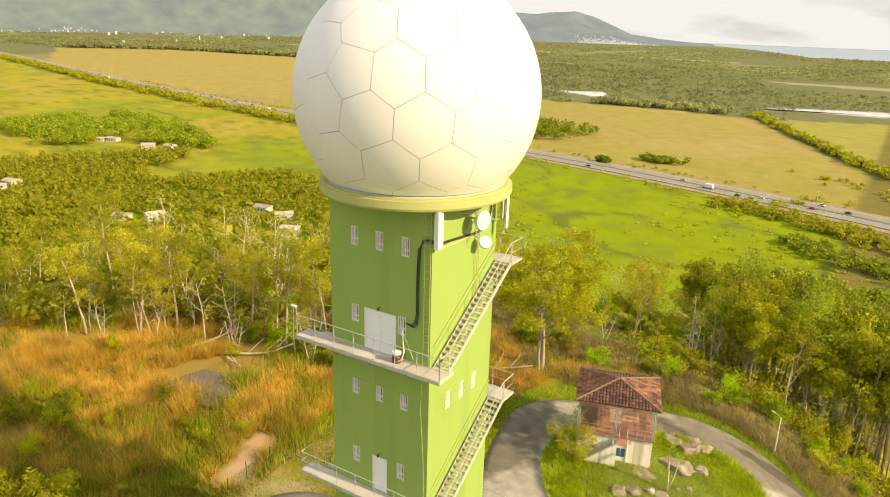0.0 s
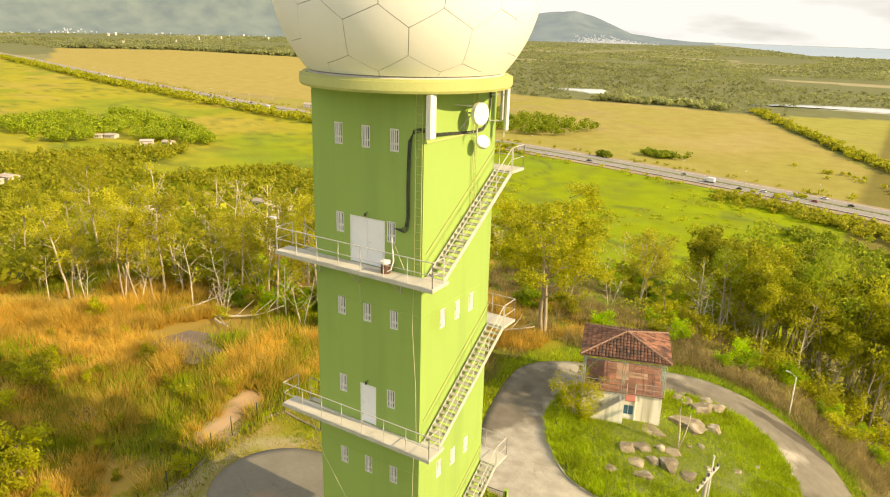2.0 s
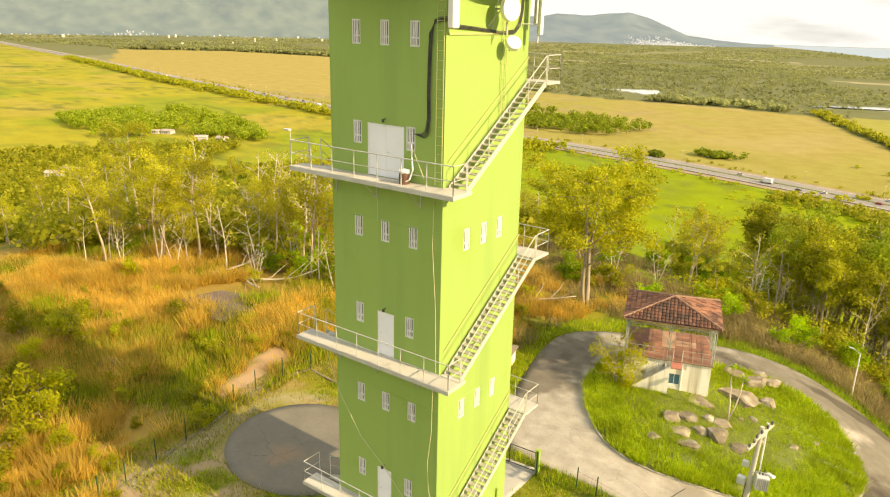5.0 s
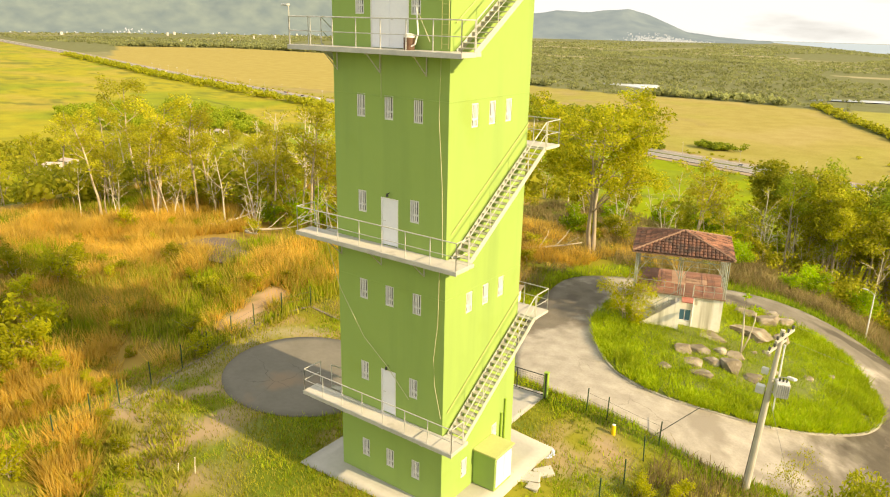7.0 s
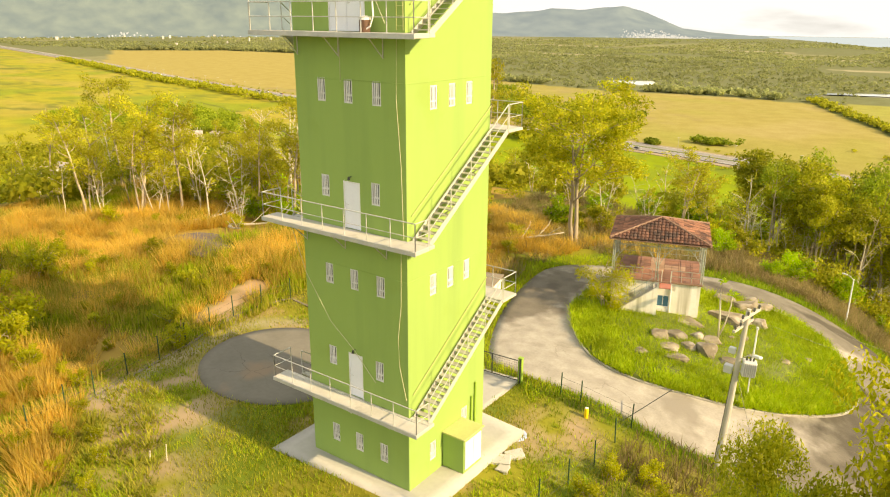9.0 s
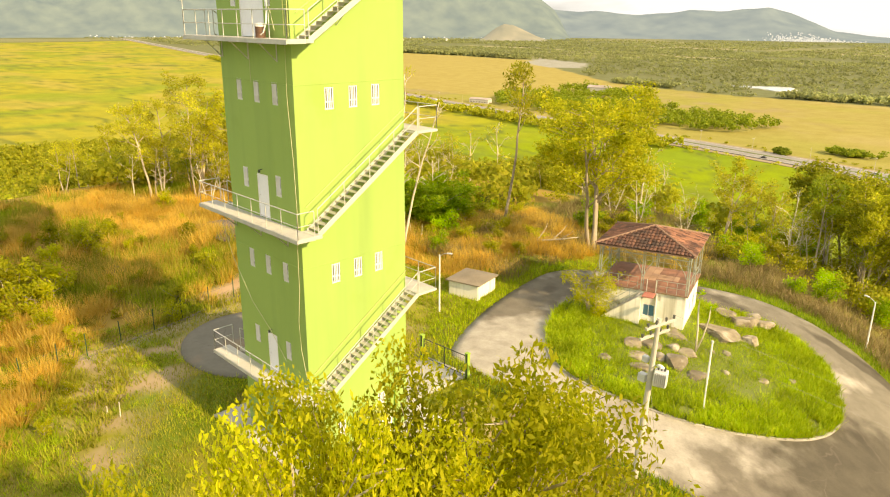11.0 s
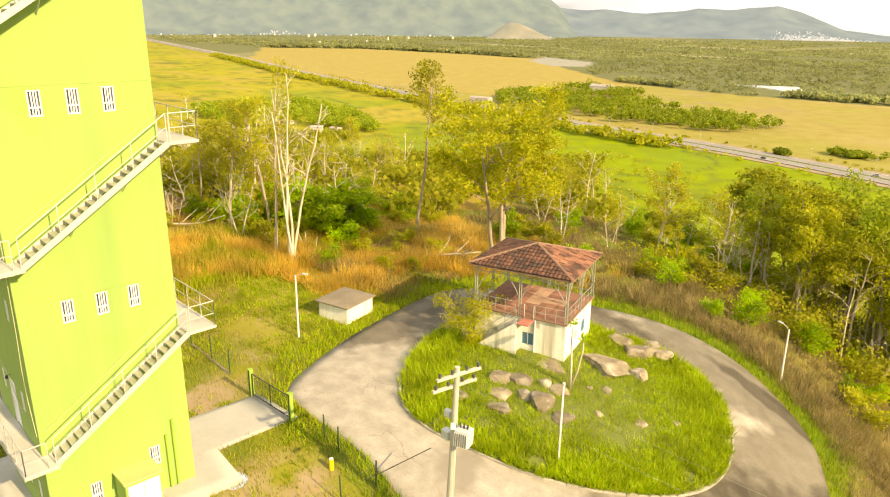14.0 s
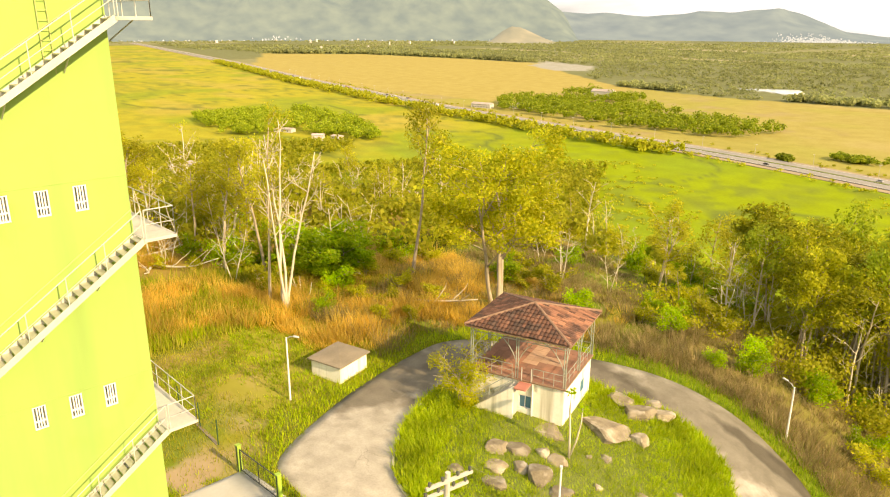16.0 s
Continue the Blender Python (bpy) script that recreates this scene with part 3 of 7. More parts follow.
def land_colour(x, y, z):
    """Albedo of the land by its use: pasture, dry field, marsh, wooded slope, hilltop turf."""
    n1, n2, n3 = vnoise(x, y, 60, 3), vnoise(x, y, 220, 4), vnoise(x, y, 14, 5)
    col = np.zeros((len(x), 3))

    def put(mask, c):
        m = np.asarray(mask, float)[:, None]
        col[:] = col * (1 - m) + np.asarray(c) * m
    put(np.ones(len(x)), (0.17, 0.185, 0.085))                                   # far wood and scrub
    put((vnoise(x, y, 400, 7) > 0.66) & (np.hypot(x, y) > 1500), (0.24, 0.24, 0.12))
    put(clearing(x, y), (0.36, 0.33, 0.20))
    far = inside(FARFIELD, x, y)
    put(far, (0.32, 0.29, 0.075))
    put(far * smooth01((n2 - 0.35) * 3), (0.35, 0.30, 0.09))
    put(far * smooth01((n1 - 0.6) * 4) * 0.4, (0.41, 0.33, 0.15))
    put(far * smooth01((0.36 - n1) * 4) * 0.35, (0.31, 0.32, 0.06))
    put(far * smooth01((vnoise(x, y, 22, 15) - 0.6) * 5) * smooth01((vnoise(x, y, 130, 16) - 0.35) * 3) * 0.6, (0.33, 0.25, 0.15))
    # far western field, slightly desaturated: aerial haze put into the land colour
    put(far & (x < -600) & (y > 700), (0.375, 0.31, 0.095))
    east = far & (x > -110 + (970 - y) * 0.33)
    put(east * 0.7, (0.32, 0.33, 0.07))
    hw = along(HIGHWAY, x, y)
    south = (~far) & (hw < 520) & (y < np.interp(x, [p[0] for p in HIGHWAY], [p[1] for p in HIGHWAY]) + 8) & (z < PLAIN + 14) & (x > -3000)
    put(south, (0.235, 0.31, 0.006))
    west = smooth01((-x - 330) / 250)
    put(south * west, (0.36, 0.335, 0.03))
    put(south * smooth01((vnoise(x, y * 2.2, 120, 9) - 0.5) * 4) * west * 0.6, (0.40, 0.32, 0.07))
    put(south * smooth01((n1 - 0.55) * 4) * 0.6, (0.19, 0.28, 0.018))
    put(south * smooth01((n3 - 0.6) * 5) * 0.35, (0.17, 0.21, 0.03))
    put(south * smooth01((vnoise(x, y, 9, 17) - 0.55) * 5) * smooth01((vnoise(x, y, 75, 18) - 0.3) * 3) * 0.5, (0.13, 0.165, 0.03))
    put(south * smooth01((0.022 - np.abs(vnoise(x, y, 95, 19) - 0.5)) / 0.012) * 0.7, (0.11, 0.145, 0.03))
    put((along(DIKE, x, y) < 9) & (y > 560), (0.10, 0.12, 0.03))
    for k in LAKES:
        put(inside(k, x, y), (0.60, 0.62, 0.60))
    put(inside(MARSH, x, y), (0.34, 0.34, 0.30))
    slope = smooth01((z - PLAIN - 3) / 14)
    put(slope, (0.19, 0.205, 0.03))
    put(slope * smooth01((n3 - 0.45) * 4) * 0.7, (0.16, 0.135, 0.04))
    top = smooth01((75 - np.hypot(x + 14, y - 12)) / 25)
    put(top, (0.25, 0.245, 0.03))
    n4, n5 = vnoise(x, y, 3.2, 11), vnoise(x, y, 1.1, 12)
    put(top * smooth01((n4 - 0.40) * 3.5), (0.15, 0.21, 0.02))
    dry = top * smooth01((-15.5 - x + (n4 - 0.5) * 4) / 2) * (y > -12)
    put(dry, (0.36, 0.25, 0.06))
    put(dry * smooth01((vnoise(x, y, 7, 43) - 0.5) * 6), (0.14, 0.17, 0.025))
    put(top * smooth01((n5 - 0.5) * 4) * smooth01((vnoise(x, y, 6, 14) - 0.3) * 3) * 0.75 * (np.hypot(x, y) < 24), (0.38, 0.28, 0.13))
    put(trodden(x, y), (0.38, 0.29, 0.18))
    put(scar(x, y) * smooth01((n4 - 0.15) * 4), (0.46, 0.33, 0.21))
    off = along(ROADEDGE + ROADEDGE[:1], x, y)
    bank = (inside(ROADEDGE, x, y) == 0) * smooth01((off - 1.2) / 1.2) * smooth01((x - 1) / 4) * smooth01((y - 34 + 1.9 * np.clip(x - 17, 0, 9)) / 2)
    put(bank, (0.155, 0.125, 0.045))
    put(bank * smooth01((off - 4.5) / 3), (0.19, 0.17, 0.045))
    track = np.exp(-((along([(-15.4, -6), (-16.2, -3), (-16.4, 1), (-16.6, 4.5), (-14, 6.6)], x, y)) / 0.6) ** 2)
    put(track * 0.8, (0.42, 0.37, 0.27))
    put(top * np.exp(-((x + 9.5) / 5) ** 2 - ((y - 18) / 8) ** 2) * 0.7, (0.33, 0.30, 0.07))
    verge = inside(ROADEDGE, x, y) == 0
    put(verge * np.exp(-np.clip(along(ROADEDGE + ROADEDGE[:1], x, y) / 1.6, 0, 9) ** 2) * 0.8, (0.13, 0.19, 0.02))
    return np.clip(col, 0, 1)


def build_ground():
    az = np.concatenate([np.arange(78, 172, 0.38), np.arange(172, 438, 3.5)])
    rr = [0.6]
    while rr[-1] < 4950:
        rr.append(rr[-1] + max(0.6, rr[-1] * 0.016))
    rr = np.array(rr)
    n, k = len(az), len(rr)
    a, r = np.meshgrid(np.radians(az), rr, indexing="ij")
    x, y = (r * np.cos(a) + 4).ravel(), (r * np.sin(a) + 4).ravel()
    z = hill(x, y)
    z = np.where(inside(ISLAND, x, y) | inside(ROADEDGE, x, y), z - 0.25, z)
    v = np.column_stack([x, y, z])
    i, j = np.meshgrid(np.arange(n), np.arange(k - 1), indexing="ij")
    i, j = i.ravel(), j.ravel()
    i2 = (i + 1) % n
    f = np.column_stack([i * k + j, i * k + j + 1, i2 * k + j + 1, i2 * k + j])
    ob = arrays("ground", v, f, M["land"], "hilltop turf, dry scrub and pasture running out over a flat coastal plain", "ground", "structure", True)
    att = ob.data.color_attributes.new("albedo", "FLOAT_COLOR", "POINT")
    c = land_colour(v[:, 0], v[:, 1], v[:, 2])
    att.data.foreach_set("color", np.column_stack([c, np.ones(len(c))]).astype(np.float32).ravel())
    return ob


build_ground()


def mound(x, y, s):
    """Island turf: a low crown over the ground."""
    return hill(x, y) + 0.30 * (1 - s ** 3)


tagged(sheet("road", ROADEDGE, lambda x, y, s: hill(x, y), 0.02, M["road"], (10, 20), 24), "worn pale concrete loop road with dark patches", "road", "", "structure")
tagged(sheet("island", ISLAND, mound, 0.07, M["soil"], (7.6, 22.5), 16), "grassed traffic island of dark soil inside the loop road", "island", "", "structure")
tagged(sheet("landing_pad", PAD, lambda x, y, s: hill(x, y), 0.06, M["pad"], (-10.6, 2.2), 8), "round dark asphalt pad with a brown worn patch", "pad", "", "structure")
tagged(sheet("apron", APRON, lambda x, y, s: 0.0 * x, 0.05, M["apron"], (0, 0), 6), "pale concrete apron round the tower foot and to the gate", "pavement", "", "structure")

# kerb stones round the island
kerb = thing("kerb", Matrix(), "low weathered concrete kerb round the grass island", "kerb", "", "structure")
kb = bmesh.new()
box(kb, -0.5, -0.07, -0.25, 0.5, 0.07, 0.0, 0.02)
first = None
per = ISLAND
for i in range(len(per)):
    a, b = Vector((*per[i], 0)), Vector((*per[(i + 1) % len(per)], 0))
    a.z, b.z = float(hill(a.x, a.y)) + 0.12, float(hill(b.x, b.y)) + 0.12
    mid = (a + b) / 2
    ang = math.degrees(math.atan2(b.y - a.y, b.x - a.x))
    tilt = math.degrees(math.atan2(b.z - a.z, math.hypot(b.x - a.x, b.y - a.y)))
    mm = pose(mid.x, mid.y, mid.z, 0, 0, ang) @ pose(0, 0, 0, 0, -tilt, 0) @ Matrix.Diagonal(((b - a).length * 0.985, 1, 1, 1))
    if first is None:
        first = part("kerb_stone", kb, M["kerb"], kerb)
        first.matrix_basis = mm
    else:
        share("kerb_stone", first, kerb, mm)

# sea at the horizon
def shore(q):
    """Distance of the coast at bearing q (degrees)."""
    return 3250 + 190 * np.clip(np.asarray(q, float) - 96, 0, 8.8)


sea = bmesh.new()
sv = [sea.verts.new((shore(q) * math.cos(radians(q)), shore(q) * math.sin(radians(q)), PLAIN + 0.6)) for q in range(60, 105, 2)]
sw = [sea.verts.new((4930 * math.cos(radians(q)), 4930 * math.sin(radians(q)), PLAIN + 0.6)) for q in range(60, 105, 2)]
for i in range(len(sv) - 1):
    sea.faces.new((sv[i], sw[i], sw[i + 1], sv[i + 1]))
bmesh.ops.recalc_face_normals(sea, faces=sea.faces)
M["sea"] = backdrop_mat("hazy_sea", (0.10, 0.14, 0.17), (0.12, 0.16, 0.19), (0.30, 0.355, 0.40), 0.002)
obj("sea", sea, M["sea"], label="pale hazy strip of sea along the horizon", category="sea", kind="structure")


for k, q in enumerate(LAKES):
    c = (sum(p[0] for p in q) / len(q), sum(p[1] for p in q) / len(q))
    tagged(sheet("lagoon", closed(q, 4), lambda x, y, s: PLAIN + 0 * x, 0.5, M["water"], c, 3), "still pale lagoon among dark mangrove mud", "lake", "", "structure")


def range_height(prof, r0, r1, q, s):
    """Height of a range at bearing q (degrees) and depth s (0 foot to 1 back)."""
    e = np.interp(q, [p[0] for p in prof], [p[1] for p in prof])
    R = r0 + (r1 - r0) * s
    X, Y = R * np.cos(np.radians(q)), R * np.sin(np.radians(q))
    top = np.maximum(np.tan(np.radians(e)) * (r0 + (r1 - r0) * 0.75) + 30 - PLAIN, 0)
    shape = smooth01(s / 0.75) * (1 - 0.5 * smooth01((s - 0.75) / 0.25))
    ridge = 1 - np.abs(vnoise(X, Y, 300, 21) - 0.5) * 2
    fold = ((ridge - 0.6) * 0.5 + (vnoise(X, Y, 120, 22) - 0.5) * 0.16 + (vnoise(X, Y, 55, 23) - 0.5) * 0.05) * shape * (1 - s) * 1.4
    return X, Y, PLAIN - 1 + top * (shape + fold)


def mountains(name, prof, r0, r1, material, label):
    """A range: heights over the bearings, ridged by noise."""
    q = np.linspace(prof[0][0], prof[-1][0], int((prof[-1][0] - prof[0][0]) * 6))
    s = np.linspace(0, 1, 34)
    Q, S = np.meshgrid(q, s, indexing="ij")
    X, Y, Z = range_height(prof, r0, r1, Q, S)
    na, nr = X.shape
    v = np.column_stack([X.ravel(), Y.ravel(), Z.ravel()])
    i, j = np.meshgrid(np.arange(na - 1), np.arange(nr - 1), indexing="ij")
    i, j = i.ravel(), j.ravel()
    f = np.column_stack([i * nr + j, i * nr + j + 1, (i + 1) * nr + j + 1, (i + 1) * nr + j])
    return arrays(name, v, f, material, label, "mountain", "structure", True)


WEST = [(126.3, -1.5), (127.6, 0.25), (128.8, 1.2), (131, 2.2), (136, 3.2), (142, 3.6), (150, 3.0), (160, 2.4), (175, 1.5), (190, -1.0)]
NORTH = [(102.5, -1.32), (104.5, -1.2), (106.5, -1.05), (108.4, -0.8), (109.8, -0.3), (111.3, 0.25), (112.7, 0.62), (114.5, 0.6), (116, 0.42), (117.9, 0.5), (119.4, 0.23), (121.4, 0.16), (123.4, 0.3), (125.9, 0.3), (127.5, 0.4), (130, 0.3)]
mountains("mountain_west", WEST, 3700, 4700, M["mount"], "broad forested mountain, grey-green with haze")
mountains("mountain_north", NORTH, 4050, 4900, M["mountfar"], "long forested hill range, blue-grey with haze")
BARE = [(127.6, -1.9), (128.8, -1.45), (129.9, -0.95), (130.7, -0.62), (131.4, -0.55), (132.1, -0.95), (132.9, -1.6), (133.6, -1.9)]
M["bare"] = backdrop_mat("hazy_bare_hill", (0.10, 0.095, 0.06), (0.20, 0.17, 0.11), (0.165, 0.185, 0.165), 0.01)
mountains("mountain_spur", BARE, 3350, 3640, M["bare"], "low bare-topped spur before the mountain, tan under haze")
# ---- the radar tower ----
H = 2.82            # half width of the shaft
TOP = 26.1          # underside of the crown slab
LEVELS = (3.46, 11.06, 18.66)
LANDS = (7.10, 14.75, 22.25)
T_SLAB = 0.16
tower = thing("radar_tower", Matrix(), "tall square lime-green radar tower with outside stairs and white dome", "tower")

WIN_X = (-1.40, 0.01, 1.43)          # window columns of the front
WIN_Y = (-1.15, 0.05, 1.24)         # and of the east side
WW, WH = 0.44, 0.90
wins = []                           # (face, along, z0)
for z0, cols in ((0.95, (0, 1, 2)), (4.80, (0, 2)), (8.60, (0, 1, 2)), (12.38, (0, 2)), (16.20, (0, 1, 2)), (20.0, (0, 2)), (23.75, (0, 1, 2))):
    for c in cols:
        wins.append(("front", 1.28 if len(cols) == 2 and c == 2 else WIN_X[c], z0))
for z0 in (8.53, 16.03):
    for c in (0, 1, 2):
        wins.append(("east", WIN_Y[c], z0))
wins += [("east", -1.15, 0.75), ("east", 1.24, 1.35)]
doors = [(-0.46, 0.34, LEVELS[0] + T_SLAB, 5.67), (-0.40, 0.48, LEVELS[1] + T_SLAB, 13.16), (-0.85, 0.97, LEVELS[2] + T_SLAB, 20.86)]


def wall_with_holes(w0, w1, z1, holes, t=0.25):
    """A wall of thickness t in the plane y = 0, facing -y, with rectangular holes through it."""
    xs = sorted({w0, w1, *[h[0] for h in holes], *[h[1] for h in holes]})
    zs = sorted({0.0, z1, *[h[2] for h in holes], *[h[3] for h in holes]})
    bm = bmesh.new()
    grid = {}

    def vert(x, y, z):
        key = (round(x, 4), y, round(z, 4))
        if key not in grid:
            grid[key] = bm.verts.new((x, y, z))
        return grid[key]
    solid = {}
    for i in range(len(xs) - 1):
        for j in range(len(zs) - 1):
            cx, cz = (xs[i] + xs[i + 1]) / 2, (zs[j] + zs[j + 1]) / 2
            solid[i, j] = not any(h[0] < cx < h[1] and h[2] < cz < h[3] for h in holes)
    for (i, j), s in solid.items():
        if not s:
            continue
        x0, x1, z0, zz = xs[i], xs[i + 1], zs[j], zs[j + 1]
        bm.faces.new((vert(x0, 0, z0), vert(x1, 0, z0), vert(x1, 0, zz), vert(x0, 0, zz)))
        bm.faces.new((vert(x0, t, zz), vert(x1, t, zz), vert(x1, t, z0), vert(x0, t, z0)))
        for di, dj, e in ((-1, 0, (x0, z0, x0, zz)), (1, 0, (x1, zz, x1, z0)), (0, -1, (x1, z0, x0, z0)), (0, 1, (x0, zz, x1, zz))):
            if not solid.get((i + di, j + dj), False):
                a, b, c, d = e
                bm.faces.new((vert(c, 0, d), vert(a, 0, b), vert(a, t, b), vert(c, t, d)))
    bmesh.ops.recalc_face_normals(bm, faces=bm.faces)
    return bm


fh = [(x - WW / 2, x + WW / 2, z, z + WH) for f, x, z in wins if f == "front"] + list(doors)
eh = [(y - WW / 2, y + WW / 2, z, z + WH) for f, y, z in wins if f == "east"]
for k, (mm, holes) in enumerate(((pose(0, -H, 0), fh), (pose(H, 0, 0, 0, 0, 90), eh), (pose(0, H, 0, 0, 0, 180), []), (pose(-H, 0, 0, 0, 0, 270), []))):
    inset = 0.25 if k % 2 else 0.0
    w = part("wall", wall_with_holes(-H + inset, H - inset, TOP, holes), M["green"], tower)
    w.matrix_basis = mm
# thin plaster band lines that ring the shaft at the storeys
for z in (9.5, 17.05):
    b = box(bmesh.new(), -H - 0.012, -H - 0.012, z, H + 0.012, H + 0.012, z + 0.035, 0.006)
    part("plaster_band", b, M["green"], tower)

# windows: frame, panes, security bars
def window_parts(w, h, bars=3):
    fr = bmesh.new()
    e = 0.055
    for a in ((-w / 2, 0, -w / 2 + e, h), (w / 2 - e, 0, w / 2, h)):
        box(fr, a[0], -0.045, a[1], a[2], 0.06, a[3], 0.006)
    for z in (0, h * 0.34 - e / 2, h - e):
        box(fr, -w / 2 + e, -0.04, z, w / 2 - e, 0.055, z + e, 0.006)
    for i in range(bars):
        x = -w / 2 + e + (w - 2 * e) * (i + 1) / (bars + 1)
        box(fr, x - 0.024, -0.05, e, x + 0.024, -0.024, h - e, 0.004)
    gl = box(bmesh.new(), -w / 2 + e, 0.065, e, w / 2 - e, 0.075, h - e)
    si = box(bmesh.new(), -w / 2 - 0.04, -0.09, -0.05, w / 2 + 0.04, -0.002, 0.0, 0.008)
    return fr, gl, si


win0 = None
for f, u, z in wins:
    mm = pose(u, -H + 0.06, z) if f == "front" else pose(H - 0.06, u, z, 0, 0, 90)
    if win0 is None:
        fr, gl, si = window_parts(WW, WH)
        win0 = part("window", fr, M["white"], tower, "white barred window")
        win0g = part("pane", gl, M["frost"], win0, "grey frosted glass pane")
        win0.matrix_basis = mm
    else:
        w = share("window", win0, tower, mm, "white barred window")
        if f == "front" and abs(z - 16.2) < 0.1 and abs(u) < 0.5:
            part("pane", window_parts(WW, WH)[1], M["glass"], w, "dark pane of an open window")
        else:
            share("pane", win0g, w, Matrix())

# doors
for x0, x1, z0, z1 in doors:
    d = box(bmesh.new(), x0 + 0.05, -0.03, z0 + 0.015, x1 - 0.05, 0.03, z1 - 0.05, 0.008)
    if x1 - x0 > 1.2:
        mid = (x0 + x1) / 2
        d = bmesh.new()
        box(d, x0 + 0.05, -0.03, z0 + 0.015, mid - 0.006, 0.03, z1 - 0.05, 0.008)
        box(d, mid + 0.006, -0.03, z0 + 0.015, x1 - 0.05, 0.03, z1 - 0.05, 0.008)
    door = part("door", d, M["door"], tower, "white flush metal door")
    door.matrix_basis = pose(0, -H + 0.05, 0)
    fr = bmesh.new()
    box(fr, x0, -0.06, z0, x0 + 0.05, 0.08, z1, 0.006)
    box(fr, x1 - 0.05, -0.06, z0, x1, 0.08, z1, 0.006)
    box(fr, x0 + 0.05, -0.06, z1 - 0.05, x1 - 0.05, 0.08, z1, 0.006)
    part("door_frame", fr, M["white"], door)
    hd = bmesh.new()
    hx = x0 + 0.14 if x1 - x0 < 1.2 else (x0 + x1) / 2 + 0.09
    rod(hd, (hx, -0.06, z0 + 1.0), (hx + 0.11, -0.06, z0 + 1.0), 0.012)
    rod(hd, (hx, -0.03, z0 + 1.0), (hx, -0.065, z0 + 1.0), 0.014)
    part("handle", hd, M["grey"], door, "small metal lever handle")
    lm = bmesh.new()
    rod(lm, ((x0 + x1) / 2, 0.0, z1 + 0.22), ((x0 + x1) / 2, -0.14, z1 + 0.20), 0.02)
    disc(lm, ((x0 + x1) / 2, -0.15), 0.06, z1 + 0.10, z1 + 0.22, 10, 0.04)
    lamp = part("door_lamp", lm, M["cable"], tower, "small dark lamp over the door")
    lamp.matrix_basis = pose(0, -H, 0)

# crown slab and dome
bm = bmesh.new()
disc(bm, (0, 0), 4.40, TOP, TOP + 0.10, 96, 4.45)
disc(bm, (0, 0), 4.45, TOP + 0.101, TOP + 0.42, 96)
disc(bm, (0, 0), 4.30, TOP + 0.421, TOP + 0.50, 96)
part("crown_slab", bm, M["slabgreen"], tower, "round yellow-green concrete slab")
DOME_R, DOME_Z = 5.5, 30.35
bm = bmesh.new()
disc(bm, (0, 0), 4.10, TOP + 0.50, TOP + 0.57, 96, 4.05)
part("dome_base_ring", bm, M["concrete"], tower, "grey metal ring under the dome")


def dome_cells(n):
    """Cells of a geodesic radome: an icosahedron's faces cut n times along each edge, and the hexagons and pentagons round the points."""
    ico = bmesh.new()
    bmesh.ops.create_icosphere(ico, subdivisions=1, radius=1)
    found = {}
    for f in ico.faces:
        a, b, c = (v.co for v in f.verts)
        for i in range(n + 1):
            for j in range(n + 1 - i):
                q = ((a * i + b * j + c * (n - i - j)) / n).normalized()
                found[tuple(round(v, 3) for v in q)] = q
    ico.free()
    turn = Matrix.Rotation(0.5, 3, "X") @ Matrix.Rotation(0.9, 3, "Z") @ Matrix.Rotation(0.35, 3, "Y")
    rng = random.Random(2)
    p = [(turn @ q + Vector([rng.uniform(-0.022, 0.022) for _ in range(3)])).normalized() for q in found.values()]
    bm = bmesh.new()
    for c in p:
        bm.verts.new(c)
    bmesh.ops.convex_hull(bm, input=bm.verts)
    cells = []
    for v in bm.verts:
        c = v.co.normalized()
        pts = [f.normal.normalized() for f in v.link_faces]
        pts = [q if q.dot(c) > 0 else -q for q in pts]
        t = c.orthogonal().normalized()
        b = c.cross(t)
        pts.sort(key=lambda q: math.atan2((q - c).dot(b), (q - c).dot(t)))
        cells.append((c, pts))
    bm.free()
    return cells


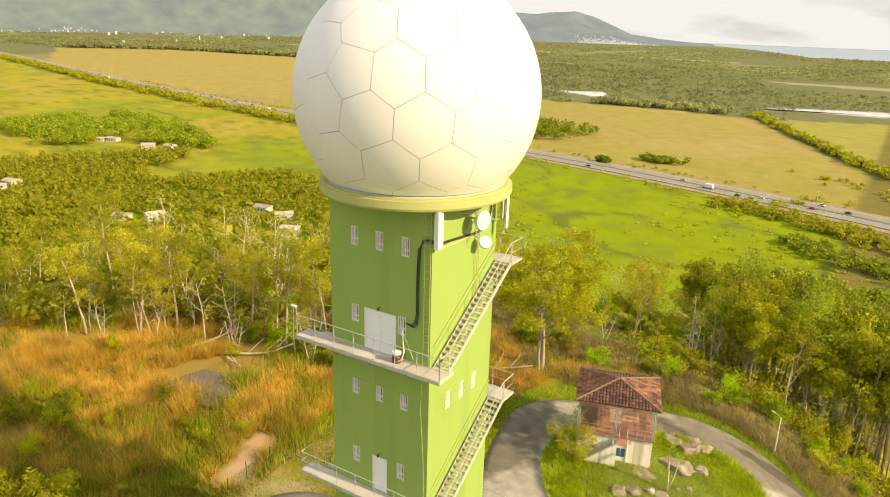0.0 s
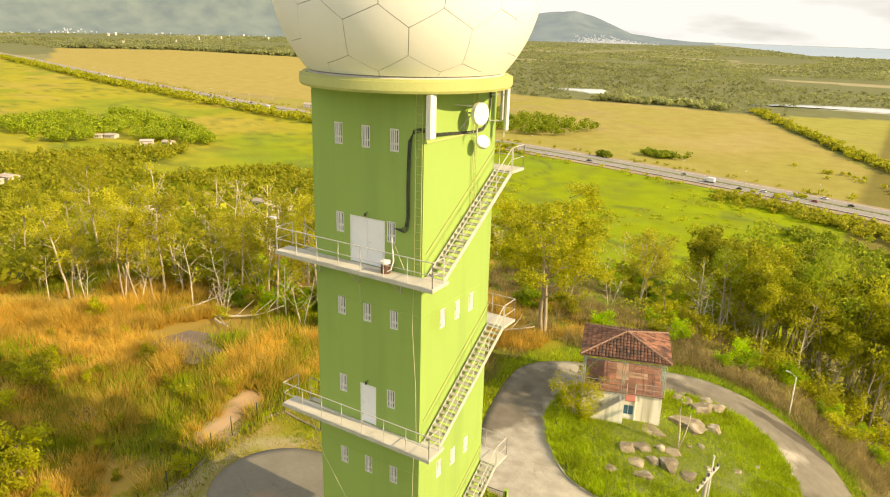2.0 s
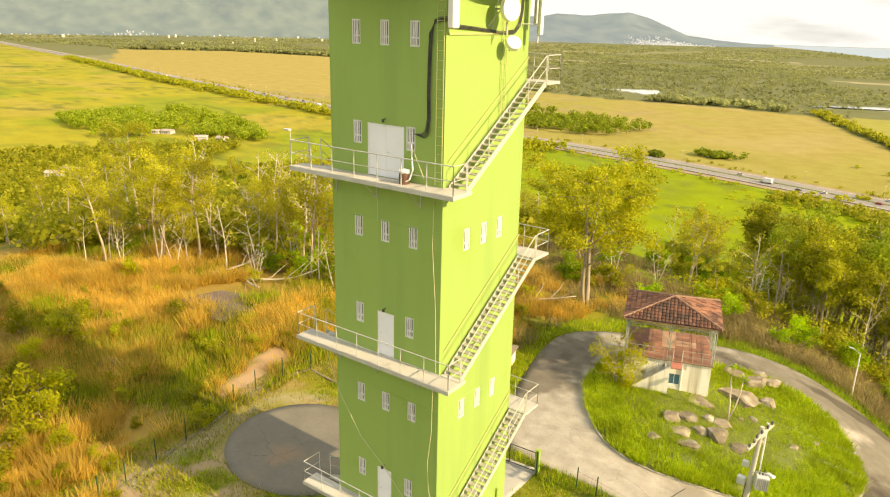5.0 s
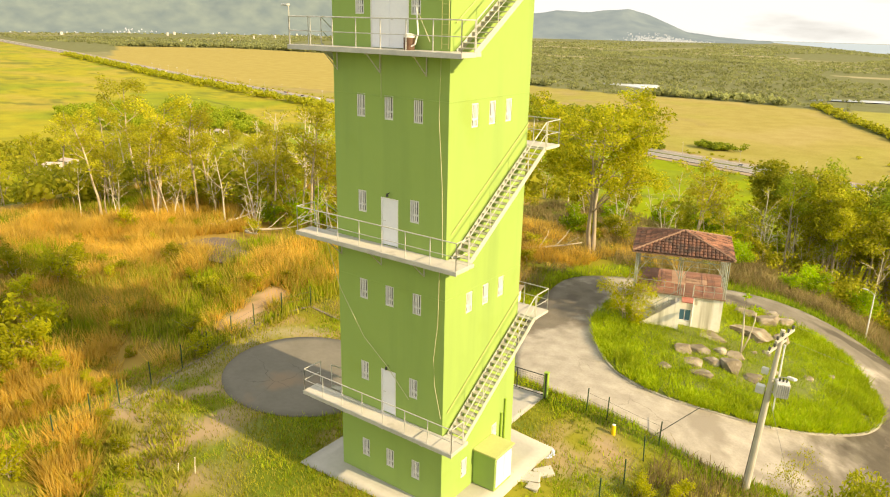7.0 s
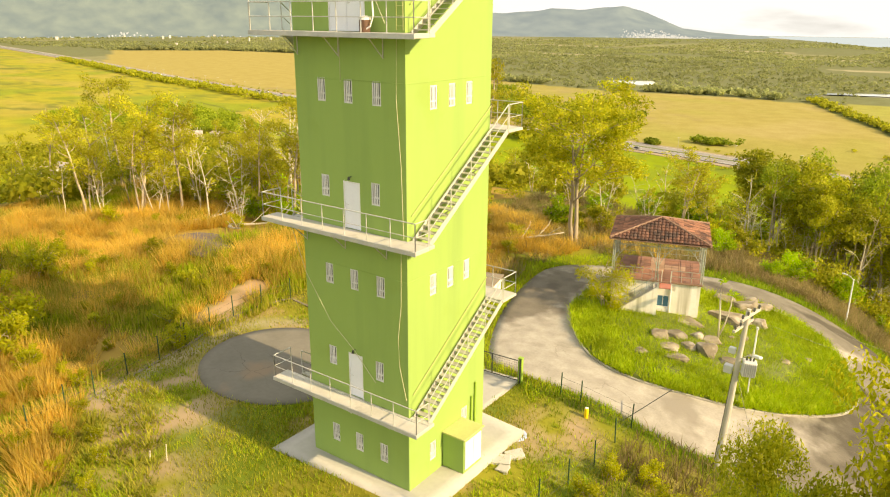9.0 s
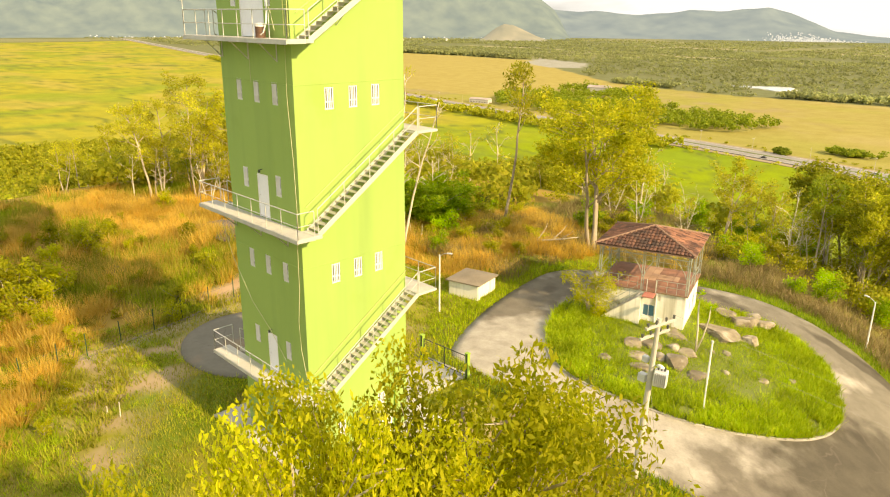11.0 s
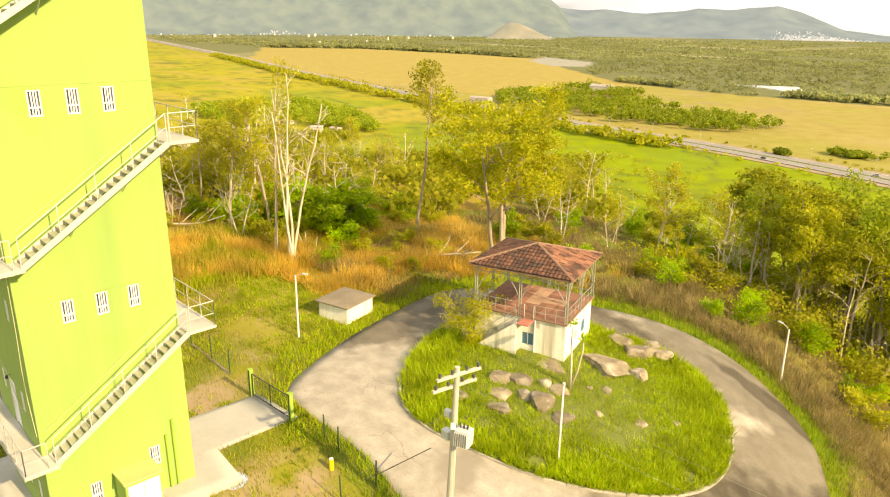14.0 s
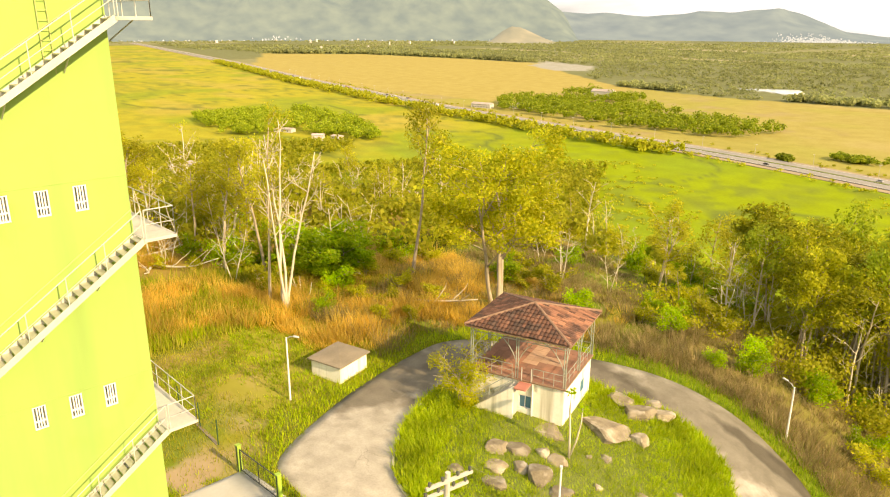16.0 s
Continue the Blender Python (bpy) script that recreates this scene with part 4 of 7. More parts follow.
seam = bmesh.new()
bmesh.ops.create_uvsphere(seam, u_segments=72, v_segments=48, radius=DOME_R - 0.02)
bmesh.ops.translate(seam, verts=seam.verts, vec=(0, 0, DOME_Z))
bmesh.ops.bisect_plane(seam, geom=seam.verts[:] + seam.edges[:] + seam.faces[:], plane_co=(0, 0, TOP + 0.55), plane_no=(0, 0, 1), clear_inner=True)
dome = part("dome", seam, M["seam"], tower, "white panelled radar dome with grey hexagon seams", smooth=True)
for c, pts in dome_cells(3):
    if DOME_Z + DOME_R * c.z < TOP - 1.6:
        continue
    bm = bmesh.new()
    k = len(pts)
    rings = []
    for s in (0.991, 0.989, 0.6, 0.25):
        ring = []
        for i in range(k):
            a, b = pts[i], pts[(i + 1) % k]
            for j in range(5):
                p = a.lerp(b, j / 5)
                q = (c * (1 - s) + p * s).normalized()
                rad = DOME_R if s < 0.99 else DOME_R - 0.012
                ring.append(bm.verts.new(q * rad + Vector((0, 0, DOME_Z))))
        rings.append(ring)
    for u, v in zip(rings, rings[1:]):
        for i in range(len(u)):
            bm.faces.new((u[i], u[(i + 1) % len(u)], v[(i + 1) % len(u)], v[i]))
    cv = bm.verts.new(c * DOME_R + Vector((0, 0, DOME_Z)))
    for i in range(len(rings[-1])):
        bm.faces.new((rings[-1][i], rings[-1][(i + 1) % len(rings[-1])], cv))
    bmesh.ops.bisect_plane(bm, geom=bm.verts[:] + bm.edges[:] + bm.faces[:], plane_co=(0, 0, TOP + 0.60), plane_no=(0, 0, 1), clear_inner=True)
    if len(bm.faces) < 3:
        bm.free()
        continue
    bmesh.ops.recalc_face_normals(bm, faces=bm.faces)
    panel = part("dome_panel", bm, M["dome"], dome, smooth=True)
    panel.data.normals_split_custom_set_from_vertices([(v.co - Vector((0, 0, DOME_Z))).normalized() for v in panel.data.vertices])

# balconies on the front and landings on the back
BX0, BX1, BY = -4.42, 3.9, 0.86


def rail_run(bm, a, b, posts, h=1.05, mids=(0.52,), top=0.022, stub=0.02):
    """A rail of uprights with a top rail and mid rails from a to b (slopes allowed)."""
    a, b = Vector(a), Vector(b)
    for i in range(posts):
        p = a.lerp(b, i / max(posts - 1, 1))
        rod(bm, p, p + Vector((0, 0, h)), stub, seg=6)
    rod(bm, a + Vector((0, 0, h)), b + Vector((0, 0, h)), top, seg=6)
    for mz in mids:
        rod(bm, a + Vector((0, 0, mz)), b + Vector((0, 0, mz)), 0.015, seg=6)
    return bm


for z in LEVELS:
    sl = bmesh.new()
    box(sl, BX0, -H - BY, z, BX1, -H - 0.003, z + T_SLAB, 0.012)
    bal = part("balcony", sl, M["concrete"], tower, "narrow pale concrete balcony")
    eb = box(bmesh.new(), BX0 - 0.02, -H - BY - 0.022, z - 0.02, BX1 + 0.02, -H - BY - 0.002, z + T_SLAB - 0.01, 0.004)
    part("edge_beam", eb, M["steel"], bal)
    rl = rail_run(bmesh.new(), (BX0 + 0.04, -H - BY + 0.05, z + T_SLAB), (BX1 - 0.05, -H - BY + 0.05, z + T_SLAB), 8)
    part("railing", rl, M["rail"], bal, "thin galvanised pipe railing")
    rl = rail_run(bmesh.new(), (BX0 + 0.04, -H - BY + 0.05, z + T_SLAB), (BX0 + 0.04, -H + 0.2, z + T_SLAB), 2)
    part("railing", rl, M["rail"], bal)
    rl = rail_run(bmesh.new(), (BX1 - 0.05, -H - BY + 0.05, z + T_SLAB), (BX1 - 0.05, -H - 0.02, z + T_SLAB), 2)
    part("railing", rl, M["rail"], bal)
    for x in (-2.6, -0.4, 1.8):
        br = bmesh.new()
        rod(br, (x, -H - 0.02, z - 0.02), (x, -H - 0.02, z - 0.75), 0.03, seg=4)
        rod(br, (x, -H - BY + 0.1, z - 0.03), (x, -H - 0.03, z - 0.72), 0.026, seg=4)
        rod(br, (x, -H - BY + 0.02, z - 0.03), (x, -H - 0.03, z - 0.03), 0.026, seg=4)
        part("bracket", br, M["steel"], bal, "triangular steel bracket")
    # corner stubs that carry the stair foot
    ex = box(bmesh.new(), H + 0.04, -H, z + 0.02, BX1, -H + 0.32, z + T_SLAB, 0.01)
    part("stair_foot", ex, M["concrete"], bal)
LX1, LY1 = 3.75, 4.02
for z in LANDS:
    sl = box(bmesh.new(), -LX1, H + 0.003, z, LX1, LY1, z + 0.12, 0.012)
    bal = part("landing", sl, M["concrete"], tower, "pale landing behind the tower")
    rl = rail_run(bmesh.new(), (LX1 - 0.04, H + 0.1, z + 0.12), (LX1 - 0.04, LY1 - 0.05, z + 0.12), 2)
    part("railing", rl, M["rail"], bal)
    rl = rail_run(bmesh.new(), (LX1 - 0.04, LY1 - 0.05, z + 0.12), (-LX1 + 0.04, LY1 - 0.05, z + 0.12), 7)
    part("railing", rl, M["rail"], bal)
    rl = rail_run(bmesh.new(), (-LX1 + 0.04, LY1 - 0.05, z + 0.12), (-LX1 + 0.04, H + 0.1, z + 0.12), 2)
    part("railing", rl, M["rail"], bal)
    for x in (-2.4, 2.4):
        br = bmesh.new()
        rod(br, (x, H + 0.02, z), (x, H + 0.02, z - 0.8), 0.03, seg=4)
        rod(br, (x, LY1 - 0.15, z), (x, H + 0.03, z - 0.78), 0.026, seg=4)
        part("bracket", br, M["steel"], bal)

# flights: east side climbs to the back, west side comes round to the front
SX0, SX1 = 2.90, 3.72
tread0 = None


def flight(y0, z0, y1, z1, side):
    global tread0
    n = 20
    st = bmesh.new()
    dirv = Vector((0, y1 - y0, z1 - z0)).normalized()
    up = Vector((0, -dirv.z, dirv.y)) * (1 if dirv.y > 0 else -1)
    a0 = Vector((0, y0, z0))
    b0 = Vector((0, y1, z1))
    for x in (SX0 + 0.02, SX1 - 0.02):
        xs = x * side
        for s in (0.0,):
            q = [a0 + up * 0.06, a0 - up * 0.16, b0 - up * 0.16, b0 + up * 0.06]
            l = [st.verts.new((xs - 0.018, p.y, p.z)) for p in q]
            r = [st.verts.new((xs + 0.018, p.y, p.z)) for p in q]
            st.faces.new(l)
            st.faces.new(r[::-1])
            for i in range(4):
                st.faces.new((l[i], r[i], r[(i + 1) % 4], l[(i + 1) % 4]))
    bmesh.ops.recalc_face_normals(st, faces=st.faces)
    stair = part("stair_flight", st, M["steel"], tower, "open steel stair with grating treads")
    for i in range(n):
        t = (i + 0.75) / n
        y, z = y0 + (y1 - y0) * t, z0 + (z1 - z0) * (i + 0.6) / n
        mm = pose((SX0 + SX1) / 2 * side, y, z)
        if tread0 is None:
            tread0 = part("tread", box(bmesh.new(), -(SX1 - SX0) / 2 + 0.04, -0.14, -0.02, (SX1 - SX0) / 2 - 0.04, 0.14, 0.02, 0.006), M["tread"], stair)
            tread0.matrix_basis = mm
        else:
            share("tread", tread0, stair, mm)
    rl = rail_run(bmesh.new(), ((SX1 - 0.01) * side, y0, z0 + 0.05), ((SX1 - 0.01) * side, y1, z1 + 0.05), 5, 1.0, (0.5,))
    part("handrail", rl, M["rail"], stair)
    rl = bmesh.new()
    rod(rl, ((SX0 - 0.03) * side, y0, z0 + 0.95), ((SX0 - 0.03) * side, y1, z1 + 0.95), 0.02)
    part("wall_rail", rl, M["slabgreen"], stair)
    for t in (0.35, 0.72):
        br = bmesh.new()
        p = a0.lerp(b0, t)
        rod(br, ((SX1 - 0.03) * side, p.y, p.z - 0.17), ((H + 0.01) * side, p.y, p.z - 0.17), 0.035, seg=4)
        rod(br, ((SX1 - 0.15) * side, p.y, p.z - 0.19), ((H + 0.01) * side, p.y, p.z - 0.75), 0.025, seg=4)
        part("stair_bracket", br, M["steel"], stair)


for z, zl in zip(LEVELS, LANDS):
    flight(-H + 0.25, z + T_SLAB, H, zl + 0.12, 1)
for zl, z in zip((0.05, *LANDS[:2]), LEVELS):
    flight(H, zl + (0.12 if zl > 1 else 0), -H + 0.25, z + T_SLAB, -1)

# annex cupboard at the foot
ax = bmesh.new()
box(ax, H + 0.004, -0.45, 0.05, H + 1.15, 0.98, 1.75, 0.02)
annex = part("cupboard", ax, M["green"], tower, "green meter cupboard with a white steel door")
part("cupboard_roof", box(bmesh.new(), H + 0.004, -0.52, 1.752, H + 1.25, 1.05, 1.83, 0.012), M["slabgreen"], annex)
cd = bmesh.new()
box(cd, H + 1.152, -0.36, 0.22, H + 1.19, 0.26, 1.62, 0.008)
box(cd, H + 1.152, 0.275, 0.22, H + 1.19, 0.90, 1.62, 0.008)
part("cupboard_door", cd, M["white"], annex, "white double door")

# conduits by the foot and up the front
for y, z1 in ((1.75, 2.6), (2.05, 3.2)):
    part("conduit", rod(bmesh.new(), (H + 0.06, y, 0.05), (H + 0.06, y, z1), 0.05, seg=8), M["gategreen"], tower)
for k in range(4):
    o = 0.045 * k
    cb = tube(bmesh.new(), [(2.95, -H - 0.06, 24.66 + o), (2.63, -H - 0.06, 24.64 + o), (2.36, -H - 0.06, 24.56 + o), (2.14 + o, -H - 0.06, 24.25), (2.10 + o, -H - 0.07, 23.2), (2.08 + o, -H - 0.06, 22.2), (2.10 + o, -H - 0.06, 21.3), (2.02 + o, -H - 0.06, 20.85 - o), (1.84 + o, -H - 0.06, 20.70 - o), (1.50, -H - 0.04, 20.66)], 0.017, 6)
    part("cable", cb, M["cable"], tower, "thin black cable")
for k in range(4):
    o = 0.045 * k
    cb = tube(bmesh.new(), [(H + 0.05, -2.75, 24.44 + o), (H + 0.05, -1.0, 24.36 + o * 0.7), (H + 0.05, 0.6, 24.22 + o * 0.7), (H + 0.05, 1.6, 24.24 + o), (H + 0.05, 2.0 - o, 24.5 + o), (H + 0.05, 2.18 - o, 25.1), (H + 0.05, 2.28 - o, TOP)], 0.015, 6)
    part("cable", cb, M["cable"], tower, "thin black cable")
part("cable_ledge", box(bmesh.new(), H + 0.003, -2.7, 24.2, H + 0.05, 0.7, 24.27, 0.006), M["slabgreen"], tower)
part("drop_cord", tube(bmesh.new(), [(2.45, -H - 0.03, 18.6), (2.42, -H - 0.05, 16.5), (2.6, -H - 0.03, 14.0), (2.68, -H - 0.03, 11.3)], 0.013), M["wire"], tower)
part("drop_cord", tube(bmesh.new(), [(2.55, -H - 0.03, 11.0), (2.52, -H - 0.04, 8.5), (2.35, -H - 0.05, 7.0), (2.42, -H - 0.05, 5.8), (2.75, -H - 0.04, 4.4)], 0.013), M["wire"], tower)
part("drop_cord", tube(bmesh.new(), [(-2.8, -H - 0.7, 11.05), (-2.25, -H - 0.5, 9.0), (-1.2, -H - 0.25, 7.0), (0.0, -H - 0.08, 5.85), (0.6, -H - 0.06, 5.2), (1.1, -H - 0.05, 4.7)], 0.013), M["wire"], tower)
part("drain_stain_pipe", rod(bmesh.new(), (-0.35, -H - 0.012, 17.0), (-0.35, -H - 0.012, 18.6), 0.012), M["wire"], tower)

# cable ladders
def ladder(name, p, wdir, z0, z1, w=0.3, step=0.3):
    bm = bmesh.new()
    p, wdir = Vector(p), Vector(wdir)
    for s in (-0.5, 0.5):
        q = p + wdir * w * s
        rod(bm, (q.x, q.y, z0), (q.x, q.y, z1), 0.016, seg=5)
    z = z0 + 0.15
    while z < z1:
        a, b = p - wdir * w / 2, p + wdir * w / 2
        rod(bm, (a.x, a.y, z), (b.x, b.y, z), 0.011, seg=5)
        z += step
    return part(name, bm, M["slabgreen"], tower, "thin cable ladder")


ladder("cable_ladder", (H + 0.08, 0.9, 0), (0, 1, 0), 20.6, TOP, 0.3)
ladder("cable_ladder", (2.64, -H - 0.07, 0), (1, 0, 0), 18.9, TOP, 0.3, 0.33)

# antennas
ant = thing("panel_antenna", pose(H + 0.28, -H - 0.02, 24.42), "white box-shaped panel antenna on the tower corner", "antenna")
part("housing", box(bmesh.new(), -0.1, -0.19, 0, 0.16, 0.19, 1.66, 0.035), M["white"], ant)
part("mount", rod(rod(bmesh.new(), (-0.1, 0.1, 0.4), (-0.28, 0.1, 0.4), 0.03), (-0.1, 0.1, 1.3), (-0.28, 0.1, 1.3), 0.03), M["grey"], ant)


def drum(name, m, r, label, back):
    a = thing(name, m, label, "antenna")
    bm = bmesh.new()
    q = bmesh.ops.create_cone(bm, cap_ends=True, segments=28, radius1=r, radius2=r * 0.97, depth=0.16)
    part("radome", bm, M["white"], a, smooth=False)
    bm = bmesh.new()
    q = bmesh.ops.create_cone(bm, cap_ends=True, segments=28, radius1=r * 0.35, radius2=r, depth=0.22)
    bmesh.ops.translate(bm, verts=bm.verts, vec=(0, 0, -0.192))
    part("reflector", bm, M["grey"], a)
    part("arm", rod(bmesh.new(), (0, 0, -0.28), (0, 0, -back), 0.035), M["steel"], a)
    return a


drum("dish_antenna", pose(H + 0.75, 0.08, 25.14, 0, 88, -12), 0.46, "round white drum antenna on a wall arm", 0.92)
drum("dish_antenna", pose(H + 0.55, 0.75, 23.9, 0, 55, -35), 0.30, "smaller white dish antenna tilted at the sky", 0.50)
fr = bmesh.new()
rod(fr, (H, -0.68, 25.51), (H + 0.62, 0.1, 25.42), 0.022)
rod(fr, (H, -0.2, 24.5), (H + 0.62, 0.1, 25.42), 0.022)
rod(fr, (H + 0.1, -0.1, 24.4), (H + 0.1, 0.25, 25.45), 0.016)
rod(fr, (H + 0.62, 0.1, 24.2), (H + 0.62, 0.1, 25.5), 0.03)
rod(fr, (H, 0.3, 24.3), (H + 0.62, 0.1, 24.3), 0.022)
part("antenna_arm", fr, M["steel"], tower, "steel antenna bracket")
sec = thing("sector_antenna", pose(H + 0.58, 2.5, 24.1), "pair of slim grey-white sector antennas on brackets", "antenna")
part("mast", rod(bmesh.new(), (0, 0, -0.2), (0, 0, 2.15), 0.035), M["grey"], sec)
part("panel", box(bmesh.new(), 0.05, -0.10, 0.1, 0.17, 0.12, 2.0, 0.02), M["white"], sec)
part("panel", box(bmesh.new(), -0.26, 0.05, 0.5, -0.16, 0.22, 1.9, 0.02), M["grey"], sec)
br = bmesh.new()
for z in (0.5, 1.6):
    rod(br, (0, 0, z), (-0.56, -0.3, z), 0.025)
part("bracket", br, M["grey"], sec)

# things on the top balcony
cont = thing("water_drum", pose(1.28, -H - 0.36, LEVELS[2] + T_SLAB), "brown drum with a white lid standing on the top balcony", "drum")
part("barrel", disc(disc(bmesh.new(), (0, 0), 0.2, 0, 0.42, 18), (0, 0), 0.212, 0.2, 0.23, 18), mat("rusty_brown", (0.16, 0.085, 0.05), (0.10, 0.055, 0.035), 3.0, 0.7), cont)
part("lid", disc(disc(bmesh.new(), (0, 0), 0.215, 0.42, 0.52, 18), (0, 0), 0.19, 0.52, 0.56, 18, 0.08), M["white"], cont, "white lid")
part("hose", tube(bmesh.new(), [(0.12, -0.1, 0.1), (0.3, -0.05, 0.2), (0.36, 0.05, 0.55), (0.2, 0.2, 1.0), (0.1, 0.28, 1.5)], 0.03), M["white"], cont, "white hose")
part("hose", tube(bmesh.new(), [(0.12, 0.3, 1.35), (0.4, 0.25, 0.9), (0.85, 0.1, 0.3)], 0.015), M["wire"], cont)
fl = thing("floodlight", pose(BX0 + 0.05, -H - BY + 0.06, LEVELS[2] + T_SLAB), "small floodlight on a thin post at the balcony end", "lamp")
part("post", rod(bmesh.new(), (0, 0, 0), (0, 0, 1.45), 0.02), M["rail"], fl)
part("head", box(bmesh.new(), -0.3, -0.1, 1.43, 0.02, 0.08, 1.5, 0.01), M["grey"], fl)

# ---- things round the tower ----
def on(x, y):
    return float(hill(x, y))


# gate
gate = thing("gate", pose(-0.1, 8.3, 0.02, 0, 0, 3), "closed dark iron gate between two lime-green posts", "gate")
for x in (-1.8, 1.8):
    p = box(bmesh.new(), x - 0.11, -0.11, 0, x + 0.11, 0.11, 1.5, 0.015)
    box(p, x - 0.13, -0.13, 1.5, x + 0.13, 0.13, 1.56, 0.01)
    part("gate_post", p, M["gategreen"], gate, "lime-green square post")
    part("post_edge", box(bmesh.new(), x - 0.03, -0.118, 0.02, x + 0.06, -0.112, 1.49), M["dark"], gate)
lf = bmesh.new()
for z in (0.12, 1.32):
    rod(lf, (-1.66, 0, z), (1.66, 0, z), 0.03, seg=6)
for x in (-1.66, 0.0, 1.66):
    rod(lf, (x, 0, 0.12), (x, 0, 1.32), 0.03, seg=6)
part("gate_frame", lf, M["dark"], gate)
ms = bmesh.new()
for k in range(22):
    x = -1.6 + k * 0.15
    rod(ms, (x, 0, 0.13), (x, 0, 1.31), 0.004, seg=3)
for k in range(8):
    rod(ms, (-1.64, 0, 0.2 + k * 0.14), (1.64, 0, 0.2 + k * 0.14), 0.004, seg=3)
part("wire_mesh", ms, M["dark"], gate)


def fence(line, label, h=1.25, plinth=False):
    f = thing("fence", Matrix(), label, "fence")
    p0 = None
    for x, y in line:
        mm = pose(x, y, on(x, y) - 0.05, random.uniform(-2, 2), random.uniform(-2, 2), 0)
        if p0 is None:
            b = box(bmesh.new(), -0.027, -0.027, 0, 0.027, 0.027, h, 0.006)
            p0 = part("post", b, M["fence"], f)
            p0.matrix_basis = mm
        else:
            share("post", p0, f, mm)
    for (x0, y0), (x1, y1) in zip(line, line[1:]):
        if plinth:
            b = box(bmesh.new(), 0, -0.11, -0.3, math.dist((x0, y0), (x1, y1)) - 0.01, 0.08, 0.05, 0.012)
            rise = math.degrees(math.atan2(on(x1, y1) - on(x0, y0), math.dist((x0, y0), (x1, y1))))
            part("plinth", b, M["lid"], f, "low concrete plinth").matrix_basis = pose(x0, y0, on(x0, y0), 0, 0, math.degrees(math.atan2(y1 - y0, x1 - x0))) @ pose(0, 0, 0, 0, -rise, 0)
        for z in (0.25, 0.7, 1.12):
            w = bmesh.new()
            a, b = Vector((x0, y0, on(x0, y0) + z)), Vector((x1, y1, on(x1, y1) + z))
            mid = (a + b) / 2 - Vector((0, 0, 0.03))
            rod(w, a, mid, 0.006, seg=3)
            rod(w, mid, b, 0.006, seg=3)
            part("wire", w, M["dark"], f)
    return f


fence([(-14.9, -10.2), (-15.4, -8.1), (-15.7, -6.4), (-16.2, -4.2), (-16.7, -1.9), (-17.1, 0.2), (-17.7, 2.4), (-18.0, 4.5), (-17.9, 6.8), (-17.2, 8.8), (-13.5, 8.7), (-10, 8.6), (-7.3, 8.6), (-4.9, 8.5)], "dark green post and wire fence on a low plinth", 1.6, True)
fence([(4.0, 8.8), (5.2, 8.75), (8.1, 8.7), (8.0, 6.9), (8.0, 4.5), (7.7, 2.4), (7.4, 0.2), (7.2, -2.2)], "dark green post and wire fence beside the road", 1.45)
bar = thing("fallen_rail", pose(7.6, 8.2, 0), "rusty rail fallen against the fence", "rail")
part("bar", rod(bmesh.new(), (-0.1, 0.6, on(7.5, 8.8) + 0.02), (1.7, 2.7, 1.0), 0.025, seg=5), M["dark"], bar)

bol = thing("bollard", pose(6.0, 7.8, on(6, 7.8)), "short yellow bollard in the grass", "bollard")
part("post", disc(disc(bmesh.new(), (0, 0), 0.11, -0.1, 0.52, 16), (0, 0), 0.11, 0.52, 0.57, 16, 0.06), M["yellow"], bol)
part("cap", disc(bmesh.new(), (0, 0), 0.1, 0.575, 0.6, 16, 0.05), M["white"], bol)

# low cistern box beyond the gate
cis = thing("cistern", pose(-7.75, 18.6, on(-7.7, 18.6), 0, 0, 14), "low white-walled cistern with a grey concrete lid", "cistern")
part("wall", box(bmesh.new(), -1.25, -1.35, -0.2, 1.25, 1.35, 1.15, 0.03), M["plaster"], cis)
lid = bmesh.new()
a = [lid.verts.new(v) for v in ((-1.42, -1.52, 1.152), (1.42, -1.52, 1.152), (1.42, 1.52, 1.152), (-1.42, 1.52, 1.152))]
b = [lid.verts.new((v.co.x, v.co.y, 1.24)) for v in a]
t = lid.verts.new((0, 0, 1.38))
lid.faces.new(a[::-1])
for i in range(4):
    lid.faces.new((a[i], a[(i + 1) % 4], b[(i + 1) % 4], b[i]))
    lid.faces.new((b[i], b[(i + 1) % 4], t))
part("lid", lid, M["lid"], cis, "weathered concrete lid")


def post_lamp(x, y, h, ang, label):
    s = thing("street_lamp", pose(x, y, on(x, y) - 0.1, 0, 0, ang), label, "lamp", "lamps along the loop road")
    part("pole", tube(bmesh.new(), [(0, 0, 0), (0, 0, h * 0.5), (0, 0, h)], [0.065, 0.055, 0.045], 10), M["white"], s)
    part("arm", tube(bmesh.new(), [(0, 0, h - 0.1), (0.25, 0, h + 0.1), (0.6, 0, h + 0.2)], 0.022, 6), M["rail"], s)
    part("lamp_head", box(bmesh.new(), 0.55, -0.07, h + 0.16, 0.95, 0.07, h + 0.24, 0.02), M["grey"], s)


post_lamp(14.2, 37.9, 3.8, 160, "pale concrete lamp post on the grass verge")
post_lamp(-6.6, 14.1, 4.3, 20, "pale concrete lamp post by the cistern")
tp = thing("pole", pose(11.75, 17.15, on(11.75, 17.15)), "slim white pole standing in the island grass", "pole")
part("shaft", tube(bmesh.new(), [(0, 0, -0.1), (0, 0, 2.2), (0.02, 0, 4.3)], [0.06, 0.055, 0.045], 10), M["white"], tp)
part("cap", disc(bmesh.new(), (0.02, 0), 0.07, 4.3, 4.42, 12), M["grey"], tp)

